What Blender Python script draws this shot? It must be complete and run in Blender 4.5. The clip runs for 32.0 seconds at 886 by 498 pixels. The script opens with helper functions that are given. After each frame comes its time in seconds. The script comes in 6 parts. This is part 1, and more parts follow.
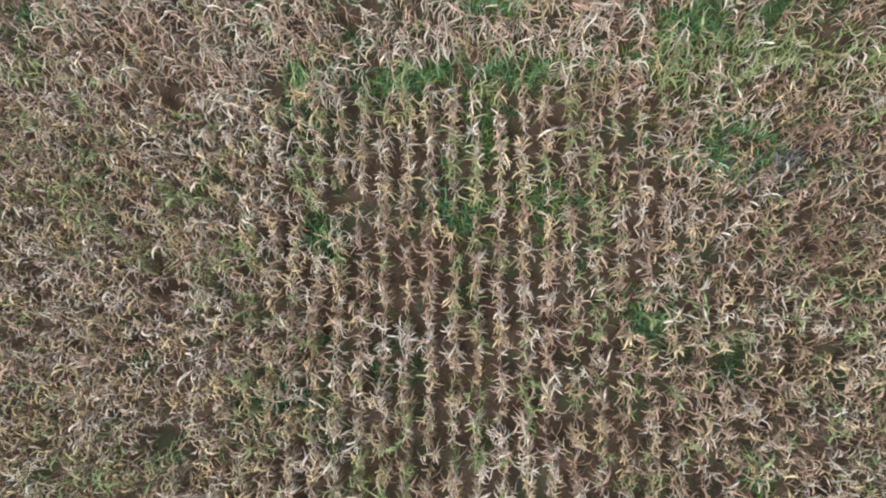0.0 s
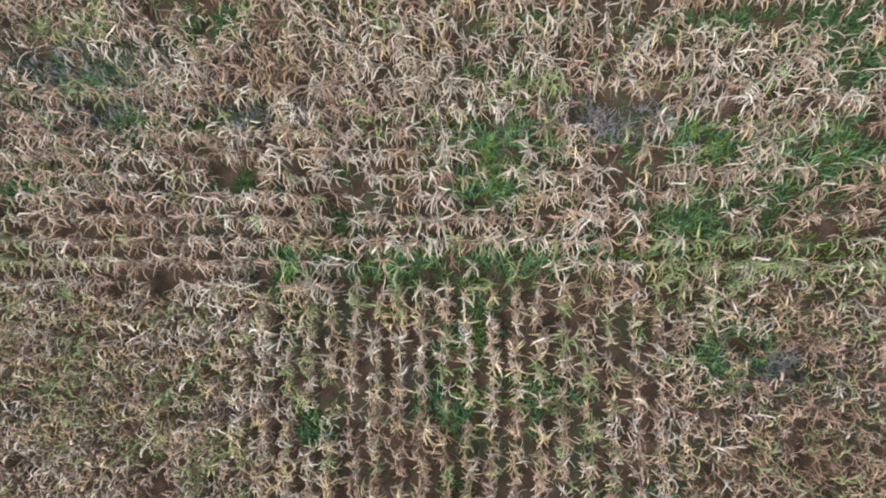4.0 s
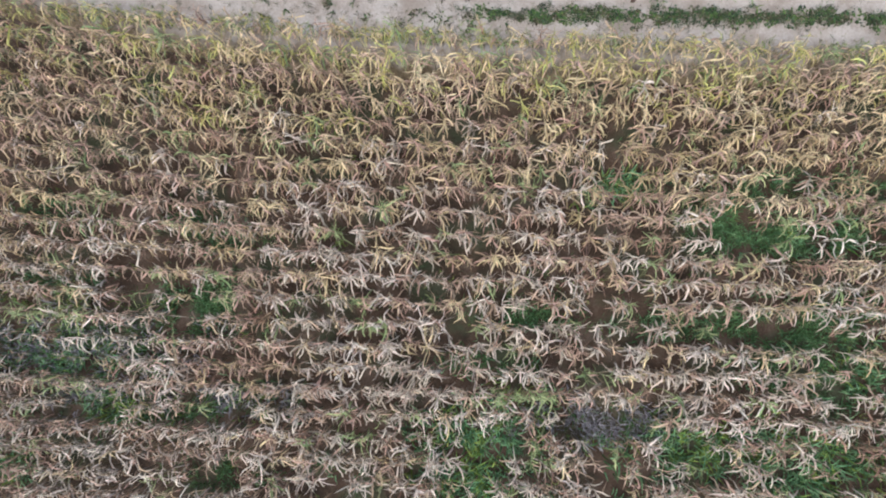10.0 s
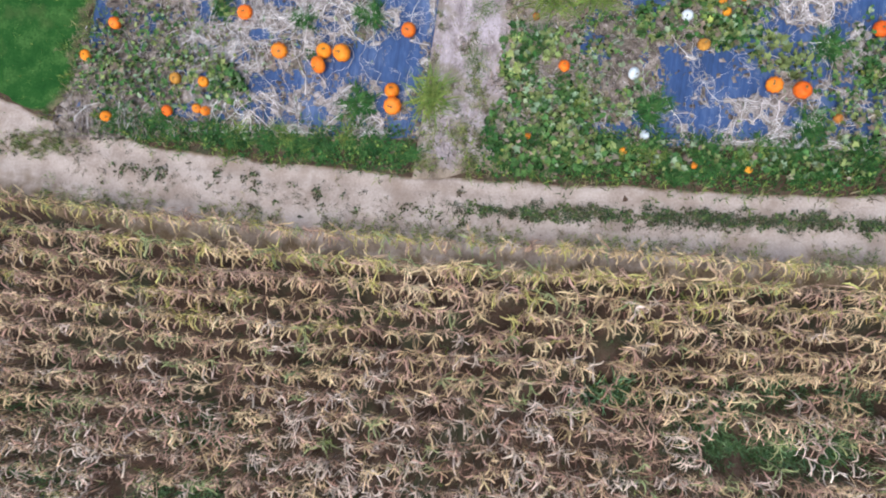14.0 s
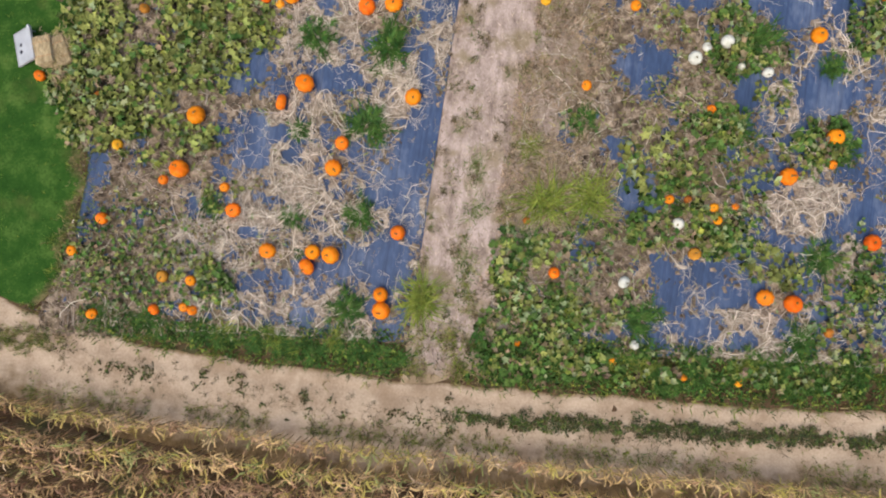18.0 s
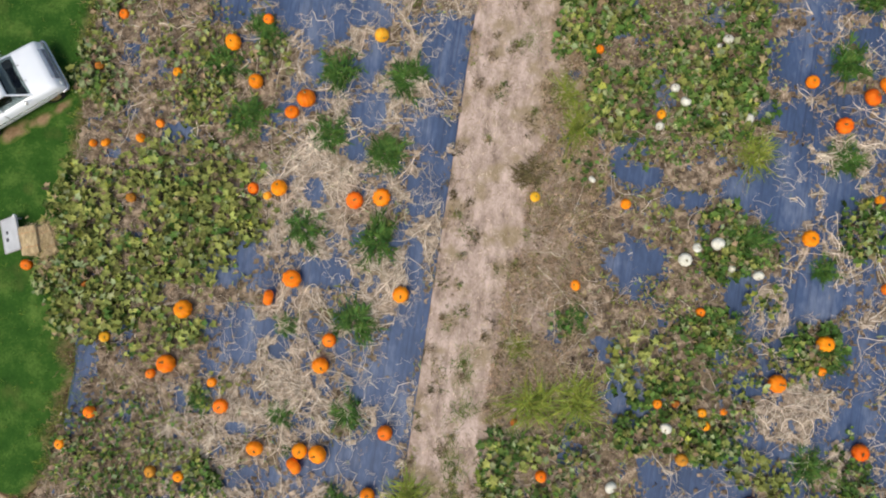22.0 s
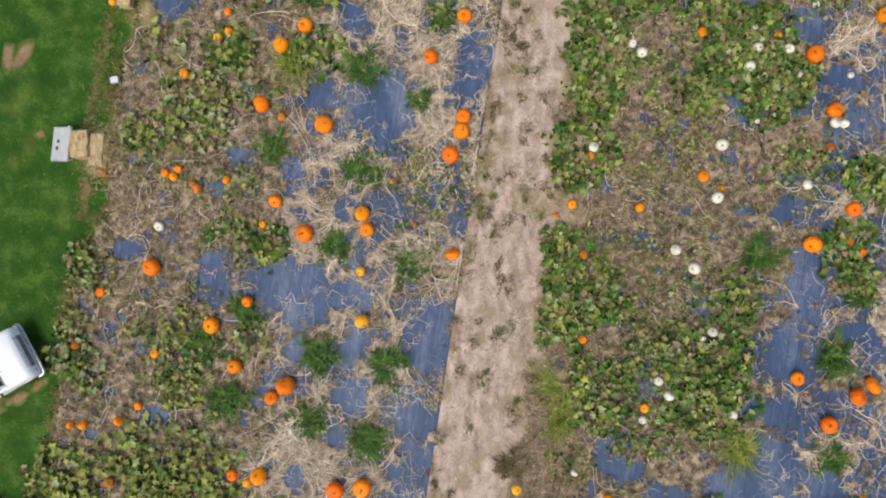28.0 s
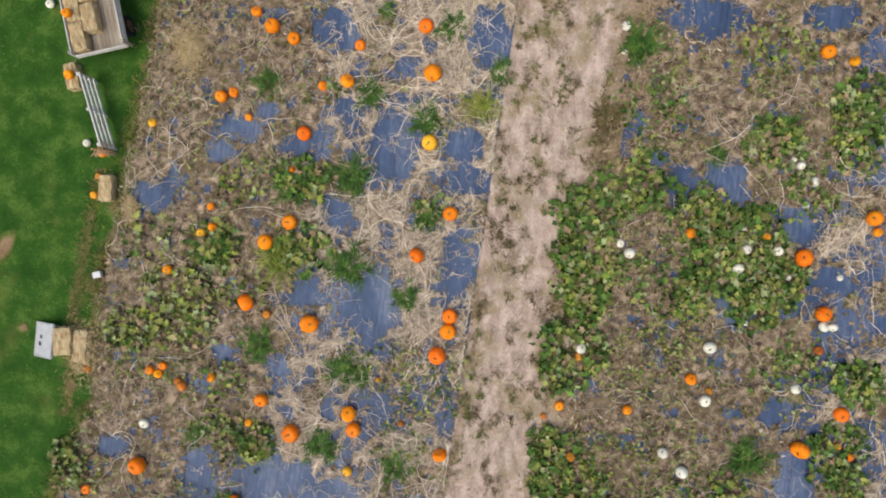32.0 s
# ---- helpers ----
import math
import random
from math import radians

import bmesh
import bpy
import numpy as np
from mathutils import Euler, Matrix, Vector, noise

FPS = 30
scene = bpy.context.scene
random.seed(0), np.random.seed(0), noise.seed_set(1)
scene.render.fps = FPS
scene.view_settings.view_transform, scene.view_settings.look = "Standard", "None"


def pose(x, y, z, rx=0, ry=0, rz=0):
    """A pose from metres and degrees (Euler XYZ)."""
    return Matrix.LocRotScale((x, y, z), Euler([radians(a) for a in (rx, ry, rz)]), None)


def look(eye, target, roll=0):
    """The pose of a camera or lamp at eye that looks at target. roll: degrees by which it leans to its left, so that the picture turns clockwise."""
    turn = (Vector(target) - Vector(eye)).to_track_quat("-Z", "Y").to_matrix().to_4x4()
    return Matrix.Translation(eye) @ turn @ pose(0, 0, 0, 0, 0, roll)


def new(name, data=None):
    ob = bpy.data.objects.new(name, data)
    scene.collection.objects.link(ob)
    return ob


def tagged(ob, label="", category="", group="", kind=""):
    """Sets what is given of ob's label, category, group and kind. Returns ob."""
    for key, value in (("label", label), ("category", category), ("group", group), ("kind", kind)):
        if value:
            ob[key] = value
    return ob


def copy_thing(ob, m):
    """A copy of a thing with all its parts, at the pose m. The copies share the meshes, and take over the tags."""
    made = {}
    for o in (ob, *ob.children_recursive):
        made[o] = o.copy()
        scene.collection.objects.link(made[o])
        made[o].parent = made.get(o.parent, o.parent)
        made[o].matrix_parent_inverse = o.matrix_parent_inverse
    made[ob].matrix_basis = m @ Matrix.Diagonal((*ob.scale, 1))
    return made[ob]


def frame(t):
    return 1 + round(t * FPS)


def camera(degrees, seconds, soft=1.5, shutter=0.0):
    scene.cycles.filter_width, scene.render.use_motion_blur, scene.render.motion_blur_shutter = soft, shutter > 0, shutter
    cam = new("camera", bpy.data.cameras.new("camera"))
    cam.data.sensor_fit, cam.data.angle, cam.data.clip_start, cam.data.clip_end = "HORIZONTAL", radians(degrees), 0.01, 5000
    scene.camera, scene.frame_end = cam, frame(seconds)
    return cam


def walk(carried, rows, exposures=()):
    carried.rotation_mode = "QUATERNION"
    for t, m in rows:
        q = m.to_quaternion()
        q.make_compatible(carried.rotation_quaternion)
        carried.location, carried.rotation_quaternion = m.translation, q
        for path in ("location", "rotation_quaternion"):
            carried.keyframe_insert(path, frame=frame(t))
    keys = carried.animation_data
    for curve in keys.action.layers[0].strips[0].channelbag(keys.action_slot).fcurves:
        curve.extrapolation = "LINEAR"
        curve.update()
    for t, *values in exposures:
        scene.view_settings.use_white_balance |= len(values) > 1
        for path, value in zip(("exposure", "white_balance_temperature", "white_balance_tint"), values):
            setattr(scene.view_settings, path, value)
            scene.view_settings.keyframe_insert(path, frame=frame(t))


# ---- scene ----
# ---- camera and its way ----
cam = camera(70, 32.0, soft=2.0)
PATH = [
    (0, 0.058, -2.507, 19.725, 5.864, 4.805, -1.444),
    (1, 0.142, -0.951, 19.826, 5.624, 4.815, -1.463),
    (2, 0.238, 0.616, 19.921, 5.401, 4.754, -1.421),
    (3, 0.322, 2.189, 20.007, 5.213, 4.698, -1.372),
    (4, 0.400, 3.755, 20.088, 5.023, 4.551, -1.284),
    (5, 0.463, 5.338, 20.166, 4.858, 4.312, -1.153),
    (6, 0.480, 6.945, 20.217, 4.665, 4.093, -1.077),
    (7, 0.476, 8.589, 20.246, 4.484, 3.848, -1.068),
    (8, 0.501, 10.263, 20.303, 4.317, 3.608, -0.990),
    (9, 0.550, 11.931, 20.380, 4.094, 3.394, -0.871),
    (10, 0.581, 13.578, 20.472, 3.855, 3.267, -0.706),
    (11, 0.617, 15.218, 20.543, 3.727, 3.128, -0.568),
    (12, 0.667, 16.859, 20.598, 3.637, 2.993, -0.451),
    (13, 0.741, 18.513, 20.659, 3.556, 2.872, -0.367),
    (14, 0.830, 20.186, 20.728, 3.538, 2.814, -0.301),
    (15, 0.911, 21.843, 20.787, 3.615, 2.770, -0.178),
    (16, 0.987, 23.495, 20.837, 3.761, 2.693, -0.051),
    (17, 1.066, 25.165, 20.907, 3.845, 2.609, 0.037),
    (18, 1.154, 26.873, 20.986, 3.751, 2.582, 0.114),
    (19, 1.264, 28.630, 21.054, 3.532, 2.606, 0.199),
    (20, 1.384, 30.405, 21.127, 3.169, 2.669, 0.282),
    (21, 1.508, 32.174, 21.199, 2.806, 2.734, 0.323),
    (22, 1.625, 33.929, 21.265, 2.541, 2.762, 0.366),
    (23, 1.734, 35.653, 21.313, 2.338, 2.746, 0.441),
    (24, 1.847, 37.351, 21.318, 2.115, 2.754, 0.483),
    (25, 1.953, 39.036, 21.314, 1.905, 2.776, 0.477),
    (26, 2.036, 40.682, 21.315, 1.640, 2.752, 0.442),
    (27, 2.097, 42.349, 21.326, 1.557, 2.698, 0.373),
    (28, 2.161, 44.038, 21.335, 1.406, 2.634, 0.308),
    (29, 2.239, 45.774, 21.337, 1.172, 2.604, 0.245),
    (30, 2.341, 47.560, 21.321, 0.883, 2.550, 0.178),
    (31, 2.440, 49.370, 21.290, 0.499, 2.520, 0.134),
    (32, 2.535, 51.196, 21.257, 0.137, 2.479, 0.085),
]
EXPOSURES = [
    (0, 0.30, 5160, 0), (6, 0.32, 5130, 2), (10, 0.27, 5000, 4), (12, 0.25, 4960, 9), (13, 0.25, 4950, 11), (14.5, 0.29, 5400, 10), (17, 0.09, 6450, 9), (24, 0.05, 6900, 6), (32, 0.05, 6900, 6),
]
walk(cam, [(t, pose(x, y, z, rx, ry, rz)) for t, x, y, z, rx, ry, rz in PATH], EXPOSURES)

# ---- world and sun: a bright overcast noon ----
world = bpy.data.worlds.new("overcast_sky")
scene.world = world
world.use_nodes = True
wt = world.node_tree
sky = wt.nodes.new("ShaderNodeTexSky")
sky.sky_type, sky.sun_disc = "NISHITA", False
sky.sun_elevation, sky.sun_rotation = radians(52), radians(205)
sky.dust_density, sky.air_density = 4.0, 1.0
wt.links.new(sky.outputs[0], wt.nodes["Background"].inputs[0])
wt.nodes["Background"].inputs[1].default_value = 0.145
sun = new("sun", bpy.data.lights.new("sun", "SUN"))
sun.data.energy, sun.data.angle, sun.data.color = 1.5, radians(34), (1.0, 0.95, 0.88)
sun.matrix_world = look((-12, 26, 45), (0, 40, 0))

# ---- materials ----
def surface(name, low, high, scale=3.0, fine=40.0, rough=0.85, bump=0.3, metal=0.0, vary="", spread=0.25, third=None, spec=0.14, stretch=None, rim=None, hue=0.05, stain=None):
    """Two-scale mottling between two colours; vary: object, island or nothing, for piece-to-piece change."""
    m = bpy.data.materials.new(name)
    m.use_nodes = True
    nt = m.node_tree
    n, l = nt.nodes, nt.links
    b = n["Principled BSDF"]
    b.inputs["Roughness"].default_value, b.inputs["Metallic"].default_value = rough, metal
    b.inputs["Specular IOR Level"].default_value = spec
    geo = n.new("ShaderNodeNewGeometry")
    src = geo.outputs["Position"]
    if stretch:
        mp = n.new("ShaderNodeMapping")
        mp.inputs["Scale"].default_value = stretch
        l.new(src, mp.inputs[0])
        src = mp.outputs[0]
    n1, n2 = n.new("ShaderNodeTexNoise"), n.new("ShaderNodeTexNoise")
    n1.inputs["Scale"].default_value, n2.inputs["Scale"].default_value = scale, fine
    n1.inputs["Detail"].default_value, n2.inputs["Detail"].default_value = 5, 3
    l.new(src, n1.inputs["Vector"])
    l.new(src, n2.inputs["Vector"])
    add = n.new("ShaderNodeMath")
    add.operation = "MULTIPLY_ADD"
    l.new(n2.outputs[0], add.inputs[0])
    add.inputs[1].default_value = 0.5
    l.new(n1.outputs[0], add.inputs[2])
    ramp = n.new("ShaderNodeValToRGB")
    ramp.color_ramp.elements[0].position, ramp.color_ramp.elements[1].position = 0.52, 1.0
    ramp.color_ramp.elements[0].color, ramp.color_ramp.elements[1].color = (*low, 1), (*high, 1)
    if third:
        e = ramp.color_ramp.elements.new(0.75)
        e.color = (*third, 1)
    l.new(add.outputs[0], ramp.inputs[0])
    out = ramp.outputs[0]
    if vary:
        r = n.new("ShaderNodeObjectInfo").outputs["Random"] if vary == "object" else geo.outputs["Random Per Island"]
        hs = n.new("ShaderNodeHueSaturation")
        mr = n.new("ShaderNodeMapRange")
        mr.inputs[3].default_value, mr.inputs[4].default_value = 1 - spread, 1 + spread
        l.new(r, mr.inputs[0])
        l.new(mr.outputs[0], hs.inputs["Value"])
        m2 = n.new("ShaderNodeMath")
        m2.operation = "MULTIPLY_ADD"
        w = n.new("ShaderNodeMath")
        w.operation = "FRACT"
        w2 = n.new("ShaderNodeMath")
        w2.operation = "MULTIPLY"
        w2.inputs[1].default_value = 7.31
        l.new(r, w2.inputs[0])
        l.new(w2.outputs[0], w.inputs[0])
        l.new(w.outputs[0], m2.inputs[0])
        m2.inputs[1].default_value, m2.inputs[2].default_value = hue, 0.5 - hue / 2
        l.new(m2.outputs[0], hs.inputs["Hue"])
        l.new(out, hs.inputs["Color"])
        out = hs.outputs[0]
    if stain:
        # broader stains of a third colour with a shape of their own
        ns = n.new("ShaderNodeTexNoise")
        ns.inputs["Scale"].default_value, ns.inputs["Detail"].default_value, ns.inputs["Roughness"].default_value = stain[1], 6, 0.6
        l.new(geo.outputs["Position"], ns.inputs["Vector"])
        ms = n.new("ShaderNodeMapRange")
        ms.inputs[1].default_value, ms.inputs[2].default_value, ms.inputs[4].default_value = stain[2], stain[2] + 0.12, stain[3]
        l.new(ns.outputs[0], ms.inputs[0])
        xs = n.new("ShaderNodeMix")
        xs.data_type = "RGBA"
        l.new(ms.outputs[0], xs.inputs[0])
        l.new(out, xs.inputs[6])
        xs.inputs[7].default_value = (*stain[0], 1)
        out = xs.outputs[2]
    if rim:
        # towards the sheet's rim its dirt thins out raggedly into the ground beside it
        at = n.new("ShaderNodeAttribute")
        at.attribute_name = "rim"
        nz = n.new("ShaderNodeTexNoise")
        nz.inputs["Scale"].default_value, nz.inputs["Detail"].default_value = 2.2, 6
        l.new(geo.outputs["Position"], nz.inputs["Vector"])
        sm = n.new("ShaderNodeMath")
        sm.operation = "MULTIPLY_ADD"
        l.new(nz.outputs[0], sm.inputs[0])
        sm.inputs[1].default_value = 0.9
        l.new(at.outputs["Fac"], sm.inputs[2])
        mr2 = n.new("ShaderNodeMapRange")
        mr2.inputs[1].default_value, mr2.inputs[2].default_value = 0.62, 1.0
        l.new(sm.outputs[0], mr2.inputs[0])
        r2 = n.new("ShaderNodeValToRGB")
        r2.color_ramp.elements[0].position, r2.color_ramp.elements[1].position = 0.52, 1.0
        r2.color_ramp.elements[0].color, r2.color_ramp.elements[1].color = (*rim[0], 1), (*rim[1], 1)
        l.new(add.outputs[0], r2.inputs[0])
        mx = n.new("ShaderNodeMix")
        mx.data_type = "RGBA"
        l.new(mr2.outputs[0], mx.inputs[0])
        l.new(r2.outputs[0], mx.inputs[6])
        l.new(out, mx.inputs[7])
        out = mx.outputs[2]
    l.new(out, b.inputs["Base Color"])
    if bump:
        bp = n.new("ShaderNodeBump")
        bp.inputs["Strength"].default_value, bp.inputs["Distance"].default_value = bump, 0.02
        l.new(add.outputs[0], bp.inputs["Height"])
        l.new(bp.outputs[0], b.inputs["Normal"])
    return m


def fabric_material():
    """Blue-grey woven ground cover with fine dark stripes along its length and scuffed dust."""
    m = surface("woven_fabric", (0.034, 0.062, 0.132), (0.145, 0.185, 0.285), 0.9, 9.0, 0.6, 0.15, third=(0.054, 0.093, 0.195), spec=0.4, stretch=(1.0, 0.35, 1.0))
    nt = m.node_tree
    n, l = nt.nodes, nt.links
    tc = n.new("ShaderNodeNewGeometry")
    mp = n.new("ShaderNodeMapping")
    mp.inputs["Rotation"].default_value = (0, 0, math.atan(0.148))
    l.new(tc.outputs["Position"], mp.inputs[0])
    sc = n.new("ShaderNodeMapping")
    sc.inputs["Scale"].default_value = (11.0, 0.16, 1.0)
    l.new(mp.outputs[0], sc.inputs[0])
    wv = n.new("ShaderNodeTexNoise")
    wv.inputs["Scale"].default_value, wv.inputs["Detail"].default_value, wv.inputs["Roughness"].default_value = 1.0, 4.0, 0.65
    l.new(sc.outputs[0], wv.inputs["Vector"])
    rp = n.new("ShaderNodeValToRGB")
    rp.color_ramp.elements[0].position, rp.color_ramp.elements[1].position = 0.30, 0.52
    rp.color_ramp.elements[0].color, rp.color_ramp.elements[1].color = (0.55, 0.57, 0.62, 1), (1, 1, 1, 1)
    l.new(wv.outputs[0], rp.inputs[0])
    mx = n.new("ShaderNodeMix")
    mx.data_type, mx.blend_type = "RGBA", "MULTIPLY"
    mx.inputs[0].default_value = 1.0
    b = n["Principled BSDF"]
    was = b.inputs["Base Color"].links[0].from_socket
    l.new(was, mx.inputs[6])
    l.new(rp.outputs[0], mx.inputs[7])
    l.new(mx.outputs[2], b.inputs["Base Color"])
    return m


SOIL = surface("brown_soil", (0.048, 0.030, 0.018), (0.165, 0.108, 0.068), 1.2, 18, 0.95, 0.8, third=(0.098, 0.058, 0.032), stain=((0.062, 0.074, 0.032), 0.5, 0.50, 0.65))
EARTH = ((0.120, 0.078, 0.036), (0.33, 0.225, 0.115))
ROAD = surface("dusty_tan_dirt", (0.34, 0.245, 0.165), (0.62, 0.49, 0.365), 1.0, 14, 0.95, 0.4, third=(0.49, 0.37, 0.265), rim=EARTH, stain=((0.33, 0.23, 0.15), 0.8, 0.53, 0.55))
LANE = surface("matted_grey_straw", (0.22, 0.165, 0.135), (0.63, 0.505, 0.455), 3.2, 22, 0.95, 0.8, third=(0.445, 0.345, 0.295), stretch=(1.0, 0.45, 1.0), stain=((0.26, 0.205, 0.105), 0.9, 0.50, 0.66), rim=((0.155, 0.110, 0.066), (0.42, 0.315, 0.205)))
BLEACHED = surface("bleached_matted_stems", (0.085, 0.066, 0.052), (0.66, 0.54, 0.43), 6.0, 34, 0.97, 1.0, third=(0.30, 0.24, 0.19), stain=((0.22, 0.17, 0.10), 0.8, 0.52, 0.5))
LAWN = surface("mown_grass_turf", (0.017, 0.062, 0.008), (0.090, 0.165, 0.032), 1.3, 13, 0.9, 1.0, third=(0.030, 0.090, 0.012), stain=((0.15, 0.155, 0.045), 0.55, 0.57, 0.35), rim=((0.05, 0.06, 0.02), (0.26, 0.20, 0.10)))
DIRT = surface("bare_tan_dirt", (0.17, 0.11, 0.06), (0.36, 0.25, 0.155), 1.5, 16, 0.95, 0.5, rim=((0.045, 0.090, 0.015), (0.11, 0.15, 0.035)))
BEDSOIL = surface("bed_litter", (0.10, 0.072, 0.05), (0.33, 0.25, 0.18), 2.5, 24, 0.95, 0.8)
THATCH = surface("matted_dead_growth", (0.030, 0.022, 0.016), (0.54, 0.42, 0.31), 4.0, 17, 0.97, 1.0, third=(0.185, 0.138, 0.098), stain=((0.150, 0.118, 0.072), 0.6, 0.50, 0.55))
FABRIC = fabric_material()
CORN_DRY = surface("dry_corn_leaf", (0.43, 0.31, 0.185), (0.82, 0.64, 0.455), 0.5, 9, 0.7, 0.15, vary="island", spread=0.36, hue=0.02, third=(0.61, 0.455, 0.305))
CORN_BROWN = surface("brown_corn_leaf", (0.30, 0.165, 0.088), (0.61, 0.395, 0.245), 0.6, 9, 0.75, 0.15, vary="island", spread=0.4, hue=0.03)
CORN_STRAW = surface("straw_corn_leaf", (0.44, 0.295, 0.120), (0.82, 0.60, 0.32), 0.5, 9, 0.7, 0.15, vary="island", spread=0.36, hue=0.02, third=(0.63, 0.435, 0.205))
CORN_GREEN = surface("yellowing_corn_leaf", (0.18, 0.205, 0.06), (0.46, 0.45, 0.175), 1.5, 30, 0.65, 0.1, vary="island", spread=0.3)
CORN_GOLD = surface("golden_corn_leaf", (0.34, 0.27, 0.055), (0.68, 0.55, 0.18), 1.5, 30, 0.65, 0.1, vary="island", spread=0.3)
STALK = surface("corn_stalk", (0.24, 0.18, 0.095), (0.46, 0.37, 0.23), 5, 40, 0.7, 0.1)
WEED_F = surface("field_weed_green", (0.100, 0.170, 0.062), (0.30, 0.425, 0.170), 3, 30, 0.6, 0.1, vary="island", spread=0.4)
MOSS = surface("low_dark_weed", (0.055, 0.092, 0.025), (0.165, 0.240, 0.075), 3, 30, 0.7, 0.1, vary="island", spread=0.35)
DEAD = surface("grey_dead_weed", (0.19, 0.155, 0.135), (0.44, 0.37, 0.33), 3, 30, 0.9, 0.1, vary="island", spread=0.35, hue=0.03)
WEED = surface("weed_green", (0.018, 0.056, 0.010), (0.100, 0.205, 0.040), 3, 30, 0.6, 0.1, vary="island", spread=0.4)
WEED_Y = surface("weed_yellow_green", (0.105, 0.155, 0.022), (0.35, 0.40, 0.075), 3, 30, 0.6, 0.1, vary="island", spread=0.35)
WEED_L = surface("lane_weed_green", (0.050, 0.095, 0.018), (0.19, 0.25, 0.055), 3, 30, 0.6, 0.1, vary="island", spread=0.35)
WEED_C = surface("grey_green_track_weed", (0.034, 0.050, 0.020), (0.125, 0.160, 0.070), 3, 30, 0.7, 0.1, vary="island", spread=0.4)
WEED_D = surface("weed_dull_brown", (0.075, 0.06, 0.028), (0.19, 0.155, 0.075), 3, 30, 0.8, 0.1, vary="island", spread=0.35)
WEED_T = surface("sunburnt_grass", (0.20, 0.15, 0.065), (0.46, 0.36, 0.185), 3, 30, 0.8, 0.1, vary="island", spread=0.3, hue=0.03)
BLADE = surface("grass_blade", (0.050, 0.115, 0.016), (0.17, 0.25, 0.045), 0.7, 20, 0.6, 0.0, vary="island", spread=0.4)
LEAF_G = surface("squash_leaf_green", (0.020, 0.060, 0.010), (0.145, 0.250, 0.055), 2, 25, 0.55, 0.15, vary="island", spread=0.45, hue=0.03)
LEAF_O = surface("squash_leaf_olive", (0.108, 0.134, 0.030), (0.355, 0.385, 0.112), 2, 25, 0.6, 0.15, vary="island", spread=0.45, hue=0.025)
LEAF_P = surface("squash_leaf_pale", (0.17, 0.22, 0.10), (0.40, 0.45, 0.23), 2, 25, 0.6, 0.15, vary="island", spread=0.3)
LEAF_B = surface("withered_leaf", (0.145, 0.105, 0.060), (0.40, 0.305, 0.19), 2, 25, 0.9, 0.2, vary="island", spread=0.4)
VINE_B = surface("brown_dead_stem", (0.30, 0.24, 0.185), (0.66, 0.545, 0.44), 2.5, 30, 0.9, 0.1, vary="island", spread=0.35, hue=0.03)
VINE = surface("dry_vine", (0.60, 0.51, 0.41), (0.93, 0.84, 0.72), 2.5, 30, 0.85, 0.1, vary="island", spread=0.3, hue=0.03)
DRY_GRASS = surface("pinkish_dry_grass", (0.31, 0.215, 0.14), (0.66, 0.50, 0.36), 2.0, 30, 0.9, 0.1, vary="island", spread=0.35, hue=0.03)
STRAW = surface("straw_litter", (0.25, 0.19, 0.135), (0.54, 0.43, 0.33), 2.5, 30, 0.9, 0.1, vary="island", spread=0.4, hue=0.03)
SKIN_O = surface("pumpkin_orange", (0.82, 0.155, 0.006), (0.95, 0.275, 0.014), 4, 30, 0.45, 0.05, vary="object", spread=0.14, hue=0.022)
SKIN_M = surface("pumpkin_bright_orange", (0.80, 0.20, 0.007), (0.93, 0.34, 0.018), 4, 30, 0.45, 0.05, vary="object", spread=0.12, hue=0.025)
SKIN_Y = surface("pumpkin_yellow_orange", (0.80, 0.30, 0.015), (0.92, 0.52, 0.05), 4, 30, 0.45, 0.05, vary="object", spread=0.1, hue=0.02)
SKIN_D = surface("pumpkin_dull", (0.40, 0.13, 0.02), (0.62, 0.26, 0.04), 5, 30, 0.65, 0.2, vary="object", spread=0.25, hue=0.03)
SKIN_W = surface("pumpkin_white", (0.62, 0.61, 0.50), (0.84, 0.83, 0.76), 5, 30, 0.5, 0.05, vary="object", spread=0.06, hue=0.01)
STEM = surface("pumpkin_stem", (0.15, 0.12, 0.04), (0.36, 0.27, 0.11), 20, 60, 0.8, 0.2)

# ---- mesh helpers ----
rng = np.random.default_rng(7)


def raw_mesh(name, verts, faces, mats, idx=None, smooth=False):
    """A mesh from an array of points and one array of quads or triangles."""
    me = bpy.data.meshes.new(name)
    verts, faces = np.ascontiguousarray(verts, np.float32), np.ascontiguousarray(faces, np.int32)
    k = faces.shape[1]
    me.vertices.add(len(verts))
    me.vertices.foreach_set("co", verts.ravel())
    me.loops.add(faces.size)
    me.loops.foreach_set("vertex_index", faces.ravel())
    me.polygons.add(len(faces))
    me.polygons.foreach_set("loop_start", np.arange(0, faces.size, k, dtype=np.int32))
    for m in mats:
        me.materials.append(m)
    if idx is not None:
        me.polygons.foreach_set("material_index", np.ascontiguousarray(idx, np.int32))
    if smooth:
        me.polygons.foreach_set("use_smooth", np.ones(len(faces), bool))
    me.update(calc_edges=True)
    return me


def part(name, data, parent=None, label="", at=None):
    """Links a mesh, or a bmesh with the material it carries, as one object, under a thing where one is given."""
    ob = new(name, data)
    if parent:
        ob.parent = parent
    if at is not None:
        ob.matrix_basis = at
    if label:
        ob["label"] = label
    return ob


